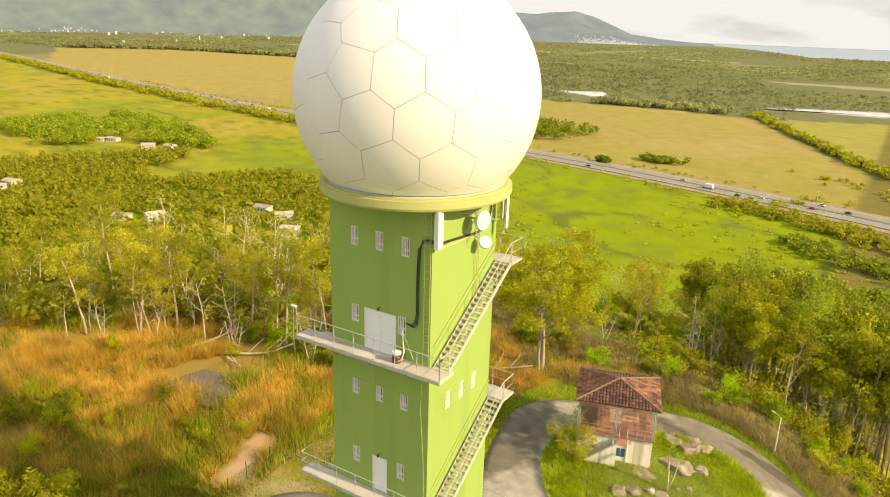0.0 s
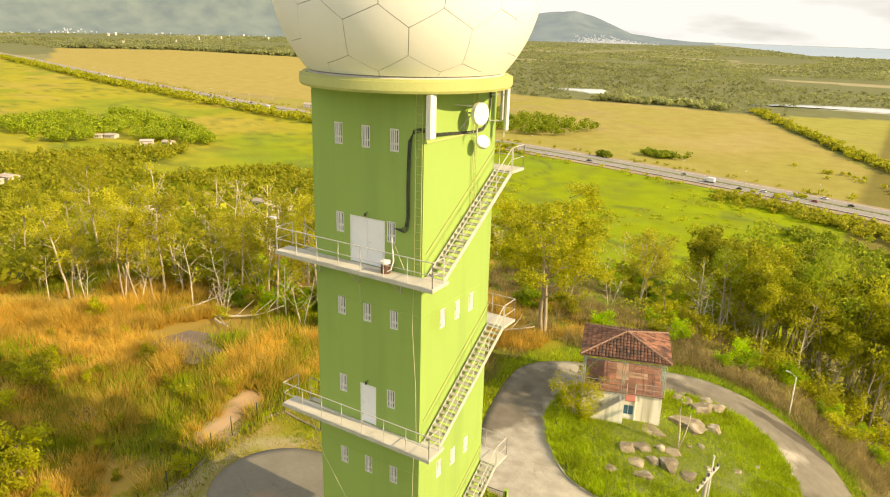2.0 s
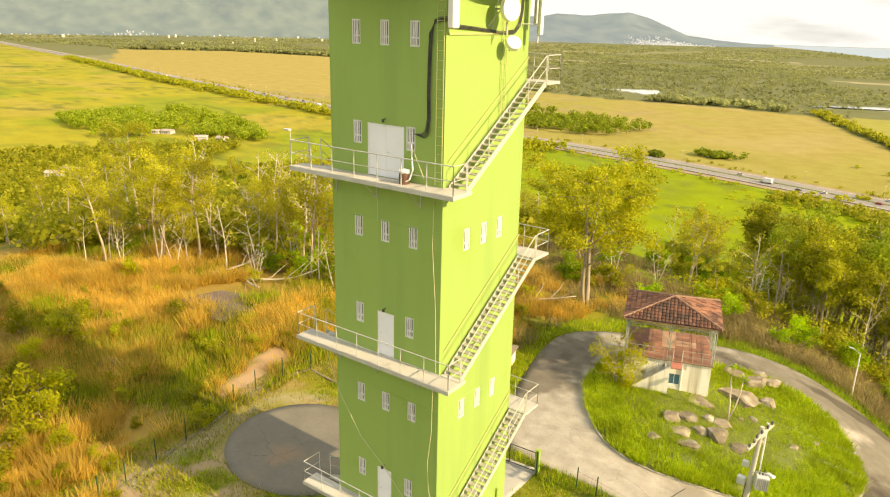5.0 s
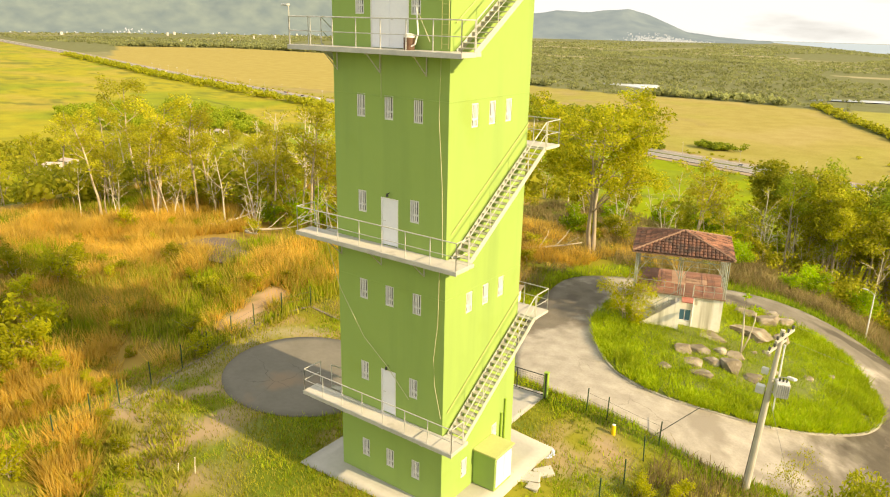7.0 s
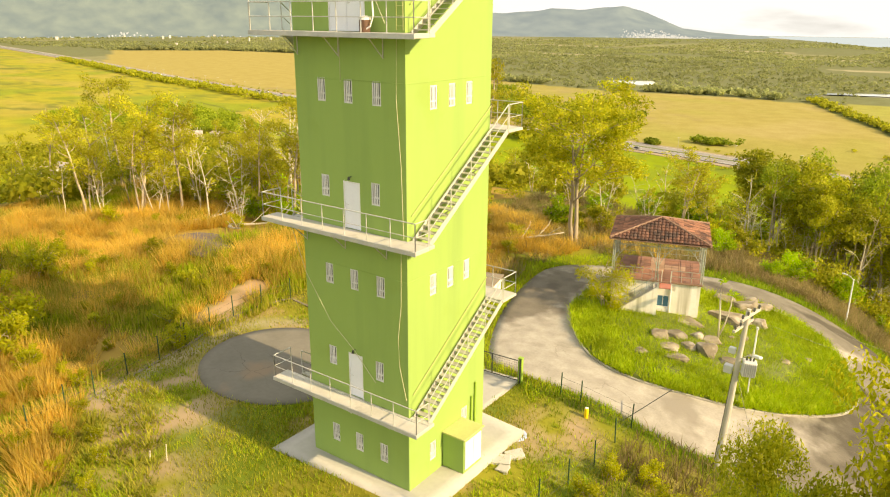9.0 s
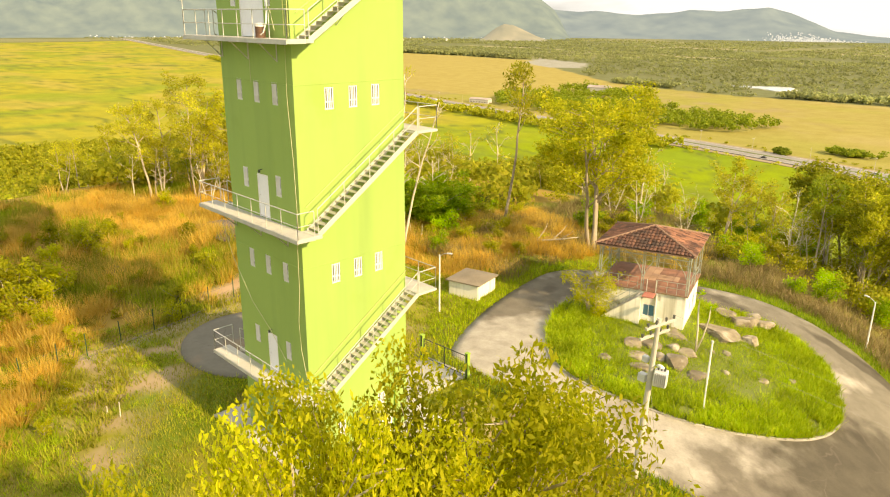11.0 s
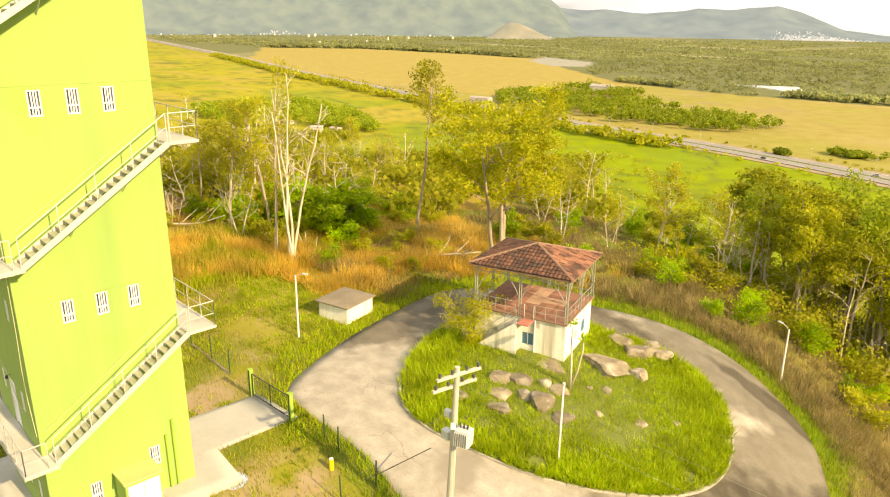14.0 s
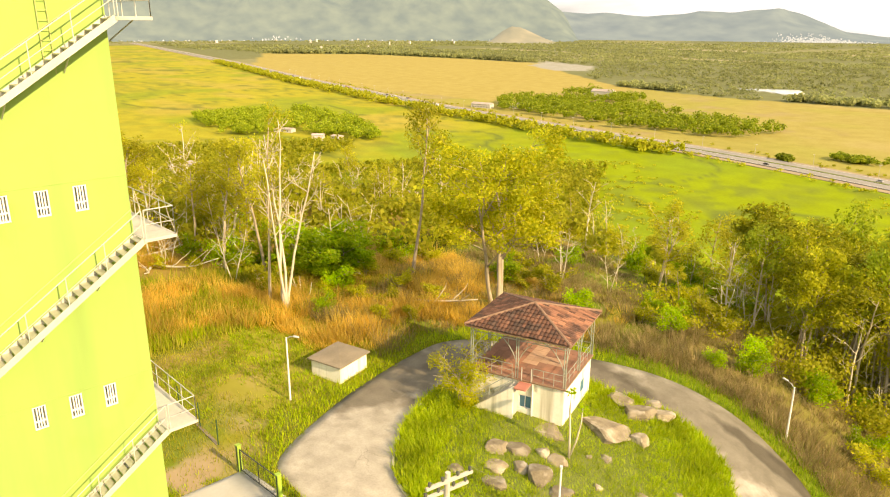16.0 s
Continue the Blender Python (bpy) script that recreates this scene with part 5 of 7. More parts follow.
# utility pole
up = thing("utility_pole", pose(12.4, 9.0, on(12.4, 9.0), 0, 2.2, 0), "concrete utility pole with crossarms, transformer and lamp", "pole")
PH = 8.5
part("shaft", tube(bmesh.new(), [(0, 0, -0.2), (0.05, 0, PH * 0.5), (0.1, 0, PH)], [0.17, 0.14, 0.10], 12), M["pole"], up)
ca = math.radians(81)
dx, dy = math.cos(ca), math.sin(ca)
for z, s in ((PH - 0.25, 1), (PH - 0.85, -1)):
    b = box(bmesh.new(), -1.0, -0.06, -0.06, 1.0, 0.06, 0.06, 0.01)
    c = part("crossarm", b, M["pole"], up, "concrete crossarm")
    c.matrix_basis = pose(0.1 + 0.12 * dy * s, -0.12 * dx * s, z, 0, 0, 81)
    for x in (-0.85, -0.3, 0.35, 0.88):
        i = bmesh.new()
        disc(i, (x, 0), 0.035, 0.06, 0.12, 8)
        for k in range(3):
            disc(i, (x, 0), 0.07, 0.12 + 0.05 * k, 0.15 + 0.05 * k, 10, 0.03)
        part("insulator", i, M["dark"], c)
tr = part("transformer", box(bmesh.new(), -0.3, -0.24, 0, 0.3, 0.24, 0.75, 0.05), M["grey"], up, "pale grey finned transformer")
tr.matrix_basis = pose(0.55, 0.05, PH - 3.2, 0, 0, 20)
for k in range(7):
    part("fin", box(bmesh.new(), -0.26 + 0.085 * k, -0.34, 0.08, -0.245 + 0.085 * k, 0.34, 0.68), M["grey"], tr)
for k in (-0.15, 0.0, 0.15):
    part("bushing", disc(disc(bmesh.new(), (k, 0), 0.03, 0.75, 0.95, 8), (k, 0), 0.05, 0.8, 0.84, 8), M["dark"], tr)
part("bracket", rod(rod(bmesh.new(), (0.1, 0, PH - 2.7), (0.5, 0.05, PH - 2.7), 0.04), (0.1, 0, PH - 3.1), (0.5, 0.05, PH - 3.1), 0.04), M["grey"], up)
part("lamp_arm", tube(bmesh.new(), [(0.1, 0, PH - 2.5), (0.5, -0.5, PH - 2.0), (0.9, -0.9, PH - 1.75)], 0.025), M["rail"], up)
part("lamp_head", box(bmesh.new(), -0.25, -0.1, -0.05, 0.25, 0.1, 0.07, 0.03), M["white"], up).matrix_basis = pose(1.0, -1.0, PH - 1.7, 0, -15, -45)
part("meter_box", box(bmesh.new(), -0.5, -0.15, PH - 3.3, -0.12, 0.15, PH - 2.9, 0.03), M["grey"], up)
part("meter_box", box(bmesh.new(), -0.42, -0.12, PH - 2.3, -0.12, 0.1, PH - 2.0, 0.03), M["grey"], up)
part("riser_pipe", rod(bmesh.new(), (-0.17, 0.05, 0), (-0.07, 0.05, PH - 3.2), 0.04), M["dark"], up)


def wire_to(a, b, sag, r=0.012):
    n = 16
    pts = [Vector(a).lerp(Vector(b), i / n) - Vector((0, 0, sag * 4 * (i / n) * (1 - i / n))) for i in range(n + 1)]
    return tube(bmesh.new(), pts, r, 4)


zb = on(12.4, 9.0)
for k, s in enumerate((-0.85, 0.88)):
    a = (12.83 + s * dx, 9.0 + s * dy, zb + PH - 0.02)
    b = (60 + s * dx, 34 + s * dy, -6 + 0.3 * k)
    w = thing("power_line", Matrix(), "thin overhead wire leading off the utility pole", "wire")
    part("cable", wire_to(a, b, 1.4, 0.004), M["thinwire"], w)
w = thing("power_line", Matrix(), "thin service wire hanging from the utility pole", "wire")
part("cable", wire_to((12.7, 9.0, zb + PH - 3.2), (17.5, 4.5, on(17.5, 4.5) + 0.3), 0.9, 0.009), M["thinwire"], w)

# broken slabs beside the apron
for x, y, s, a in ((4.55, 1.7, 0.5, 20), (4.9, 2.5, 0.42, 55), (5.0, 1.2, 0.3, 10), (-3.9, 0.6, 0.35, 30)):
    b = box(bmesh.new(), -s, -s * 0.7, -0.05, s, s * 0.7, 0.12, 0.03)
    for v in b.verts:
        v.co += Vector((random.uniform(-.06, .06), random.uniform(-.06, .06), random.uniform(-.02, .02)))
    obj("concrete_slab", b, M["concrete"], None, pose(x, y, on(x, y) + 0.03, 4, -3, a), "broken concrete slab lying in the grass", "slab", "broken slabs by the apron")
for x, y, h in ((-7.5, -7.6, 0.9), (-8.2, -8.0, 0.5)):
    s = thing("stake", pose(x, y, on(x, y)), "short pale stake in the turf", "stake")
    part("stick", tube(bmesh.new(), [(0, 0, -0.1), (0.02, 0.02, h * 0.6), (0.1, 0, h)], 0.03, 6), M["deadbark"], s)

# ---- the watch pavilion on the island ----
PAV = pose(2.9, 25.7, 0, 0, 0, 18.5)
pav = thing("pavilion", PAV, "white two-level pavilion with a steel frame and a clay-tiled roof", "pavilion")
PZ = -0.55
DECK = 2.05
EAVE, APEX = 4.94, 5.93
wx, wy = 2.95, 2.55
bm = wall_with_holes(-wx, wx, DECK - PZ, [(0.15, 1.0, 0.78, 1.68)], 0.2)
part("wall", bm, M["plaster"], pav, "stained whitewashed wall").matrix_basis = pose(0, -wy, PZ)
bm = wall_with_holes(-wy + 0.2, wy - 0.2, DECK - PZ, [(0.6, 1.3, 0.9, 1.7)], 0.2)
part("wall", bm, M["plaster"], pav, "stained whitewashed wall").matrix_basis = pose(wx, 0, PZ, 0, 0, 90)
part("wall", wall_with_holes(-wx, wx, DECK - PZ, [], 0.2), M["plaster"], pav).matrix_basis = pose(0, wy, PZ, 0, 0, 180)
part("wall", wall_with_holes(-wy + 0.2, wy - 0.2, DECK - PZ, [], 0.2), M["plaster"], pav).matrix_basis = pose(-wx, 0, PZ, 0, 0, 270)
wf = bmesh.new()
for a in ((0.15, 0.78, 0.21, 1.68), (0.94, 0.78, 1.0, 1.68), (0.21, 0.78, 0.94, 0.84), (0.21, 1.62, 0.94, 1.68), (0.555, 0.84, 0.595, 1.62)):
    box(wf, a[0], -0.03, a[1], a[2], 0.04, a[3], 0.004)
win = part("window", wf, M["white"], pav, "small blue-paned window")
win.matrix_basis = pose(0, -wy + 0.05, PZ)
part("pane", box(bmesh.new(), 0.21, 0.045, 0.84, 0.94, 0.055, 1.62), M["blue"], win)
win = part("window", box(bmesh.new(), 0.6, 0.02, 0.9, 1.3, 0.06, 1.7, 0.005), M["blue"], pav)
win.matrix_basis = pose(wx, 0, PZ, 0, 0, 90)
part("sill_panel", box(bmesh.new(), 0.08, -0.03, 0.02, 1.02, -0.002, 0.74, 0.006), M["white"], pav).matrix_basis = pose(0, -wy, PZ)
part("downpipe", rod(bmesh.new(), (1.05, -wy - 0.06, PZ), (1.05, -wy - 0.06, DECK), 0.045, seg=8), M["white"], pav)
# deck: a rim and loose-laid square tiles
part("deck_slab", box(bmesh.new(), -wx - 0.12, -wy - 0.12, DECK + 0.002, wx + 0.12, wy + 0.12, DECK + 0.10, 0.012), M["ridge"], pav, "red-edged concrete deck")
dt = None
for i in range(12):
    for j in range(10):
        mm = pose(-wx + 0.25 + i * 0.49, -wy + 0.25 + j * 0.5, DECK + 0.112)
        light = (5 <= i <= 6 and 4 <= j <= 9) or (7 <= i <= 9 and 5 <= j <= 6)
        if dt is None:
            dt = part("deck_tile", box(bmesh.new(), -0.235, -0.24, -0.01, 0.235, 0.24, 0.01, 0.004), M["deck"], pav)
            dt.matrix_basis = mm
            dl = dt.data.copy()
            dl.materials[0] = M["decklight"]
        else:
            t = share("deck_tile", dt, pav, mm)
            if light:
                t.data = dl
# outside stair up the front, with a small red porch roof at its head
stp = bmesh.new()
prof = [(-2.9, PZ), (-2.9, PZ + 0.2), (0.2, DECK), (0.2, PZ)]
l = [stp.verts.new((x, -wy - 1.0, z)) for x, z in prof]
r = [stp.verts.new((x, -wy - 0.85, z)) for x, z in prof]
stp.faces.new(l)
stp.faces.new(r[::-1])
for i in range(4):
    stp.faces.new((l[i], r[i], r[(i + 1) % 4], l[(i + 1) % 4]))
bmesh.ops.recalc_face_normals(stp, faces=stp.faces)
stair = part("stair", stp, M["plaster"], pav, "whitewashed outside stair")
for k in range(11):
    x = -2.85 + k * 0.27
    part("step", box(bmesh.new(), x, -wy - 0.848, PZ, x + 0.27, -wy - 0.003, PZ + 0.2 + k * 0.222, 0.01), M["concrete"], stair)
hr = bmesh.new()
rail_run(hr, (-2.8, -wy - 0.93, PZ + 0.25), (0.15, -wy - 0.93, DECK), 5, 0.85, (0.45,), 0.02, 0.018)
part("handrail", hr, M["hutsteel"], stair)
part("porch_roof", box(bmesh.new(), 0.25, -wy - 1.05, DECK - 0.1, 1.0, -wy - 0.13, DECK, 0.02), mat("faded_red_paint", (0.50, 0.20, 0.15), (0.42, 0.16, 0.12), 2.0, 0.8), pav, "faded red porch slab")
# posts, arches, truss and rails
for x in (-wx, 0.0, wx):
    for y in (-wy, 0.0, wy):
        if x == 0 and y == 0:
            continue
        b = bmesh.new()
        for o in (-0.07, 0.07):
            rod(b, (x + o, y, DECK + 0.1), (x + o, y, EAVE - 0.02), 0.03, seg=5)
        for k in range(8):
            z = DECK + 0.3 + k * 0.33
            rod(b, (x - 0.07, y, z), (x + 0.07, y, z + 0.16), 0.012, seg=4)
        part("post", b, M["hutsteel"], pav, "latticed steel post")


def arch(p, q):
    p, q = Vector(p), Vector(q)
    b = bmesh.new()
    pts = []
    for k in range(11):
        t = k / 10
        pts.append(p.lerp(q, t) + Vector((0, 0, 1.65 * math.sin(math.pi * t) ** 0.75)))
    tube(b, pts, 0.022, 5)
    for k in (2, 4, 6, 8):
        rod(b, pts[k], Vector((pts[k].x, pts[k].y, EAVE - 0.35)), 0.013, seg=4)
    for z in (EAVE - 0.38, EAVE - 0.03):
        rod(b, (p.x, p.y, z), (q.x, q.y, z), 0.025, seg=5)
    for k in range(8):
        a, c = p.lerp(q, k / 8), p.lerp(q, (k + 1) / 8)
        z0, z1 = (EAVE - 0.38, EAVE - 0.03) if k % 2 else (EAVE - 0.03, EAVE - 0.38)
        rod(b, (a.x, a.y, z0), (c.x, c.y, z1), 0.013, seg=4)
    return part("arch_truss", b, M["hutsteel"], pav, "thin steel arch and truss")


Z0 = DECK + 1.0
for y in (-wy, wy):
    arch((-wx, y, Z0), (0, y, Z0))
    arch((0, y, Z0), (wx, y, Z0))
for x in (-wx, wx):
    arch((x, -wy, Z0), (x, 0, Z0))
    arch((x, 0, Z0), (x, wy, Z0))
for a, b, n in (((-wx, -wy), (-0.3, -wy), 5), ((1.0, -wy), (wx, -wy), 4), ((wx, -wy), (wx, wy), 7), ((wx, wy), (-wx, wy), 8), ((-wx, wy), (-wx, -wy), 9)):
    part("railing", rail_run(bmesh.new(), (*a, DECK + 0.1), (*b, DECK + 0.1), n, 0.8, (0.4,), 0.018, 0.014), M["hutsteel"], pav)
for x in (0.35, 0.95):
    part("gate_post", rod(bmesh.new(), (x, -wy - 0.1, DECK), (x, -wy - 0.1, DECK + 0.9), 0.03), M["rail"], pav)
# roof: four slopes of barrel-tile courses
ex, ey = wx + 0.35, wy + 0.35
roof = part("roof", None or bmesh.new(), M["ridge"], pav, "hipped roof of weathered clay barrel tiles")
rb = bmesh.new()
c4 = [(-ex, -ey), (ex, -ey), (ex, ey), (-ex, ey)]
lo = [rb.verts.new((x, y, EAVE - 0.04)) for x, y in c4]
hi = [rb.verts.new((x, y, EAVE + 0.02)) for x, y in c4]
ap = rb.verts.new((0, 0, APEX))
rb.faces.new(lo[::-1])
for i in range(4):
    rb.faces.new((lo[i], lo[(i + 1) % 4], hi[(i + 1) % 4], hi[i]))
    rb.faces.new((hi[i], hi[(i + 1) % 4], ap))
bmesh.ops.recalc_face_normals(rb, faces=rb.faces)
rb.to_mesh(roof.data)
rb.free()
tiles = []
for i in range(4):
    a, b = Vector((*c4[i], EAVE + 0.03)), Vector((*c4[(i + 1) % 4], EAVE + 0.03))
    apx = Vector((0, 0, APEX + 0.01))
    mid = (a + b) / 2
    upv = apx - mid
    wid = (b - a).length
    al = (b - a).normalized()
    slope = upv.length
    nrm = al.cross(upv.normalized()).normalized()
    cols = 26
    rows = 9
    for cidx in range(cols):
        u = (cidx + 0.5) / cols - 0.5
        reach = 1 - abs(u) * 2
        for rr in range(rows):
            s0, s1 = rr / rows, min((rr + 1.12) / rows, reach + 0.02)
            if s0 >= reach - 0.01:
                break
            base = mid + al * (u * wid) + upv * s0
            tiles.append((i, base, al, upv.normalized(), nrm, wid / cols, (s1 - s0) * slope))
tile_objs = {}
for i, base, al, uv, nrm, w, ln in tiles:
    kind = (i in (1, 2), ln > slope / 9 * 1.05)
    mm = Matrix((( *al, 0), (*uv, 0), (*nrm, 0), (0, 0, 0, 1))).transposed()
    mm = Matrix.Translation(base + nrm * 0.005 + nrm * random.uniform(0, 0.012)) @ mm @ Matrix.Rotation(random.uniform(-0.03, 0.03), 4, "Z") @ Matrix.Diagonal((w, ln, w, 1))
    # sun-facing east slope: mostly the lighter tile, its lit look painted in
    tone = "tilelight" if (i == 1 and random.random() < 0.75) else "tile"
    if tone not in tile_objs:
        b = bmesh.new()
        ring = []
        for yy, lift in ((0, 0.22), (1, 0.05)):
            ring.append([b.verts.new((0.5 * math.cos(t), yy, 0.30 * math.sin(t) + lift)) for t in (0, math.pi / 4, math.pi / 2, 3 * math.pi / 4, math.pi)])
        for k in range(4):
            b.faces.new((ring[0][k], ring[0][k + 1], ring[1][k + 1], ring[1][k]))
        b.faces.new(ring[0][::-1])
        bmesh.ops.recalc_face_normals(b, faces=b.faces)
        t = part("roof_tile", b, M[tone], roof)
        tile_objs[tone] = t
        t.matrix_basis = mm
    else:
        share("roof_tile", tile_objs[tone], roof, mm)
for x, y in c4:
    p, q = Vector((x, y, EAVE + 0.10)), Vector((0, 0, APEX + 0.07))
    for k in range(12):
        b = bmesh.new()
        rod(b, p.lerp(q, k / 12), p.lerp(q, (k + 1.1) / 12), 0.105, 0.085, 7)
        part("hip_tile", b, M["ridge"], roof)


# ---- boulders ----
def boulder(x, y, w, h, ang=0, square=0.5, dark=False):
    """A weathered granite block: a ball split along a few planes, its edges worn and its foot sunk in the turf."""
    bm = bmesh.new()
    bmesh.ops.create_icosphere(bm, subdivisions=4, radius=1.12)
    o = Vector((random.uniform(-50, 50), random.uniform(-50, 50), 0))
    cuts = [(Vector((random.gauss(0, 1), random.gauss(0, 1), random.gauss(0, 0.8))).normalized(), random.uniform(0.62, 0.9)) for _ in range(int(5 + 6 * square))]
    cuts.append((Vector((random.uniform(-.2, .2), random.uniform(-.2, .2), 1)).normalized(), 0.8))
    for v in bm.verts:
        c = v.co * (1 + noise.noise(v.co * 1.1 + o) * 0.22)
        for n, d in cuts:
            over = c.dot(n) - d
            if over > 0:
                c -= n * over * 0.93
        v.co = c * (1 + noise.noise(c * 3.1 + o) * 0.05 + noise.noise(c * 8 + o) * 0.02)
    sc = Matrix.Diagonal((w * 0.5, w * 0.5 * random.uniform(0.7, 0.95), h * 0.56, 1))
    turf = 0.22 if math.hypot(x - 7.6, y - 22.5) < 11 else 0.0
    z = on(x, y) + turf + h * 0.06
    obj("boulder", bm, M["darkrock" if dark else "rock"], None, pose(x, y, z, random.uniform(-9, 9), random.uniform(-9, 9), ang) @ sc, "weathered brown granite boulder half sunk in the grass" if not dark else "dark bare rock outcrop in the dry grass", "boulder", "boulders on the island" if not dark else "")


for q in ((5.6, 19.6, 1.4, 0.8, 35, .5), (6.5, 20.5, 1.6, 0.9, 20, .6), (7.4, 21.3, 0.8, 1.0, 10, .4), (6.6, 18.4, 1.6, 0.55, 40, .6), (7.5, 19.4, 1.0, 0.8, 30, .9), (7.4, 17.5, 1.4, 0.5, 25, .4), (8.6, 19.6, 1.45, 1.4, 50, .7), (8.3, 21.5, 1.1, 0.8, 15, .5)):
    boulder(*q)
for q in ((6.2, 23.1, 2.4, 0.5, 18, .3), (8.0, 26.4, 3.2, 0.85, 30, .1), (6.9, 29.8, 1.9, 0.6, 10, .3), (8.4, 29.4, 2.0, 0.9, 50, .2), (9.3, 30.5, 1.6, 0.7, 0, .3), (8.3, 31.0, 1.1, 0.6, 20, .3), (9.9, 27.1, 1.15, 1.0, 40, .2), (9.7, 24.1, 0.85, 0.5, 0, .4), (9.1, 23.3, 0.5, 0.45, 30, .4), (10.7, 21.8, 0.8, 0.5, 15, .3), (10.0, 19.8, 1.35, 0.6, 60, .3), (5.5, 16.6, 0.95, 0.5, 0, .4), (12.5, 23.3, 0.8, 0.35, 0, .3), (13.5, 25.3, 0.5, 0.3, 0, .3)):
    boulder(*q)
boulder(-30.0, 11.0, 6.2, 0.7, 20, .2, True)
boulder(-27.2, 10.2, 4.0, 0.55, 50, .2, True)
boulder(-28.2, 0.0, 2.6, 0.9, 0, .2, True)

# ---- trees and grass ----
def limb(rng, p, d, length, r, n=5, curl=0.25, rise=0.15):
    """Points and radii of a bent branch."""
    pts, rad = [Vector(p)], [r]
    d = Vector(d).normalized()
    for k in range(n):
        d = (d + Vector((rng.uniform(-curl, curl), rng.uniform(-curl, curl), rng.uniform(-curl, curl) * 0.6 + rise))).normalized()
        pts.append(pts[-1] + d * (length / n))
        rad.append(r * (1 - 0.72 * (k + 1) / n))
    return pts, rad


def leaves(rng, centres, per, radius, size, droop=0.6, aspect=0.42):
    """Leaf quads in loose clumps round the centres: verts and faces."""
    rs = np.random.RandomState(rng.randint(0, 10 ** 6))
    c = np.repeat(np.array([tuple(q) for q in centres]), per, axis=0)
    n = len(c)
    d = rs.normal(size=(n, 3))
    d /= np.linalg.norm(d, axis=1)[:, None]
    rr = radius * rs.uniform(0.15, 1.0, n) ** 0.6
    c = c + d * rr[:, None] * np.array([1, 1, 0.72])
    a = rs.normal(size=(n, 3)) * np.array([1, 1, 0.5]) + np.array([0, 0, -droop])
    a /= np.linalg.norm(a, axis=1)[:, None]
    b = np.cross(a, rs.normal(size=(n, 3)))
    b /= np.linalg.norm(b, axis=1)[:, None]
    s = size * rs.uniform(0.6, 1.35, n)[:, None]
    a, b = a * s * 0.5, b * s * 0.5 * aspect
    v = np.stack([c - a, c + b - a * 0.1, c + a, c - b - a * 0.1], axis=1).reshape(-1, 3)
    f = np.arange(4 * n).reshape(-1, 4)
    return v, f


def mesh_part(name, v, f, material, parent, label=""):
    ob = arrays(name, v, f, material, label, "", "")
    ob.parent = parent
    return ob


def make_tree(name, seed, h, spread, leafkey, label, trunk_clear=0.4, limbs=8, per=42, clump=0.85, size=0.42, stems=1, barkkey="bark", r0=None, crown_sub=3, lean=0.12, aspect=0.42, fan=0.35, bend=0.10):
    """A tapered trunk with limbs and a crown of many small leaves."""
    rng = random.Random(seed)
    t = thing(name, Matrix(), label, "tree")
    bm = bmesh.new()
    ends = []
    for st in range(stems):
        d = Vector((rng.uniform(-lean, lean), rng.uniform(-lean, lean), 1)) if stems == 1 else Vector((rng.uniform(-fan, fan), rng.uniform(-fan, fan), 1))
        hh = h * rng.uniform(0.8, 1.0) if st else h * 0.92
        pts, rad = limb(rng, (rng.uniform(-.2, .2) * (stems > 1), rng.uniform(-.2, .2) * (stems > 1), -0.5), d, hh, r0 or h * 0.0125, 8, bend, 0.06)
        tube(bm, pts, rad, 6)
        ends.append(pts[-1])
        for k in range(limbs):
            u = trunk_clear + (0.97 - trunk_clear) * (k + rng.random() * 0.8) / limbs
            i = min(int(u * 8), 7)
            p = pts[i].lerp(pts[i + 1], u * 8 - i)
            ang = k * 2.4 + rng.uniform(-0.5, 0.5)
            ln = spread * rng.uniform(0.6, 1.1) * (1.15 - 0.55 * abs(u - 0.6))
            d = Vector((math.cos(ang), math.sin(ang), rng.uniform(0.35, 0.95)))
            lp, lr = limb(rng, p, d, ln, max(rad[i] * 0.5, 0.03), 5, 0.28, 0.10)
            tube(bm, lp, lr, 4)
            ends += [lp[-1], lp[3]]
            for s in range(crown_sub):
                q = lp[rng.choice((2, 3, 4))]
                d2 = Vector((math.cos(ang + rng.uniform(-1.3, 1.3)), math.sin(ang + rng.uniform(-1.3, 1.3)), rng.uniform(-0.1, 0.9)))
                sp, sr = limb(rng, q, d2, ln * rng.uniform(0.3, 0.6), 0.028, 3, 0.3, 0.08)
                tube(bm, sp, sr, 3)
                ends.append(sp[-1])
    part("trunk", bm, M[barkkey], t, smooth=True)
    if per:
        keep = [e for e in ends if rng.random() < 0.88]
        v, f = leaves(rng, keep, per, clump, size, aspect=aspect)
        mesh_part("crown", v, f, M[leafkey], t)
    return t


def plant(proto, x, y, s=1.0, ang=None, sz=None, dz=0.0):
    m = pose(x, y, on(x, y) + dz, 0, 0, random.uniform(0, 360) if ang is None else ang) @ Matrix.Diagonal((s, s, sz or s, 1))
    return copy_thing(proto, m)


def put_first(proto, x, y, s=1.0, ang=0.0):
    proto.matrix_basis = pose(x, y, on(x, y), 0, 0, ang) @ Matrix.Diagonal((s, s, s, 1))
    return proto


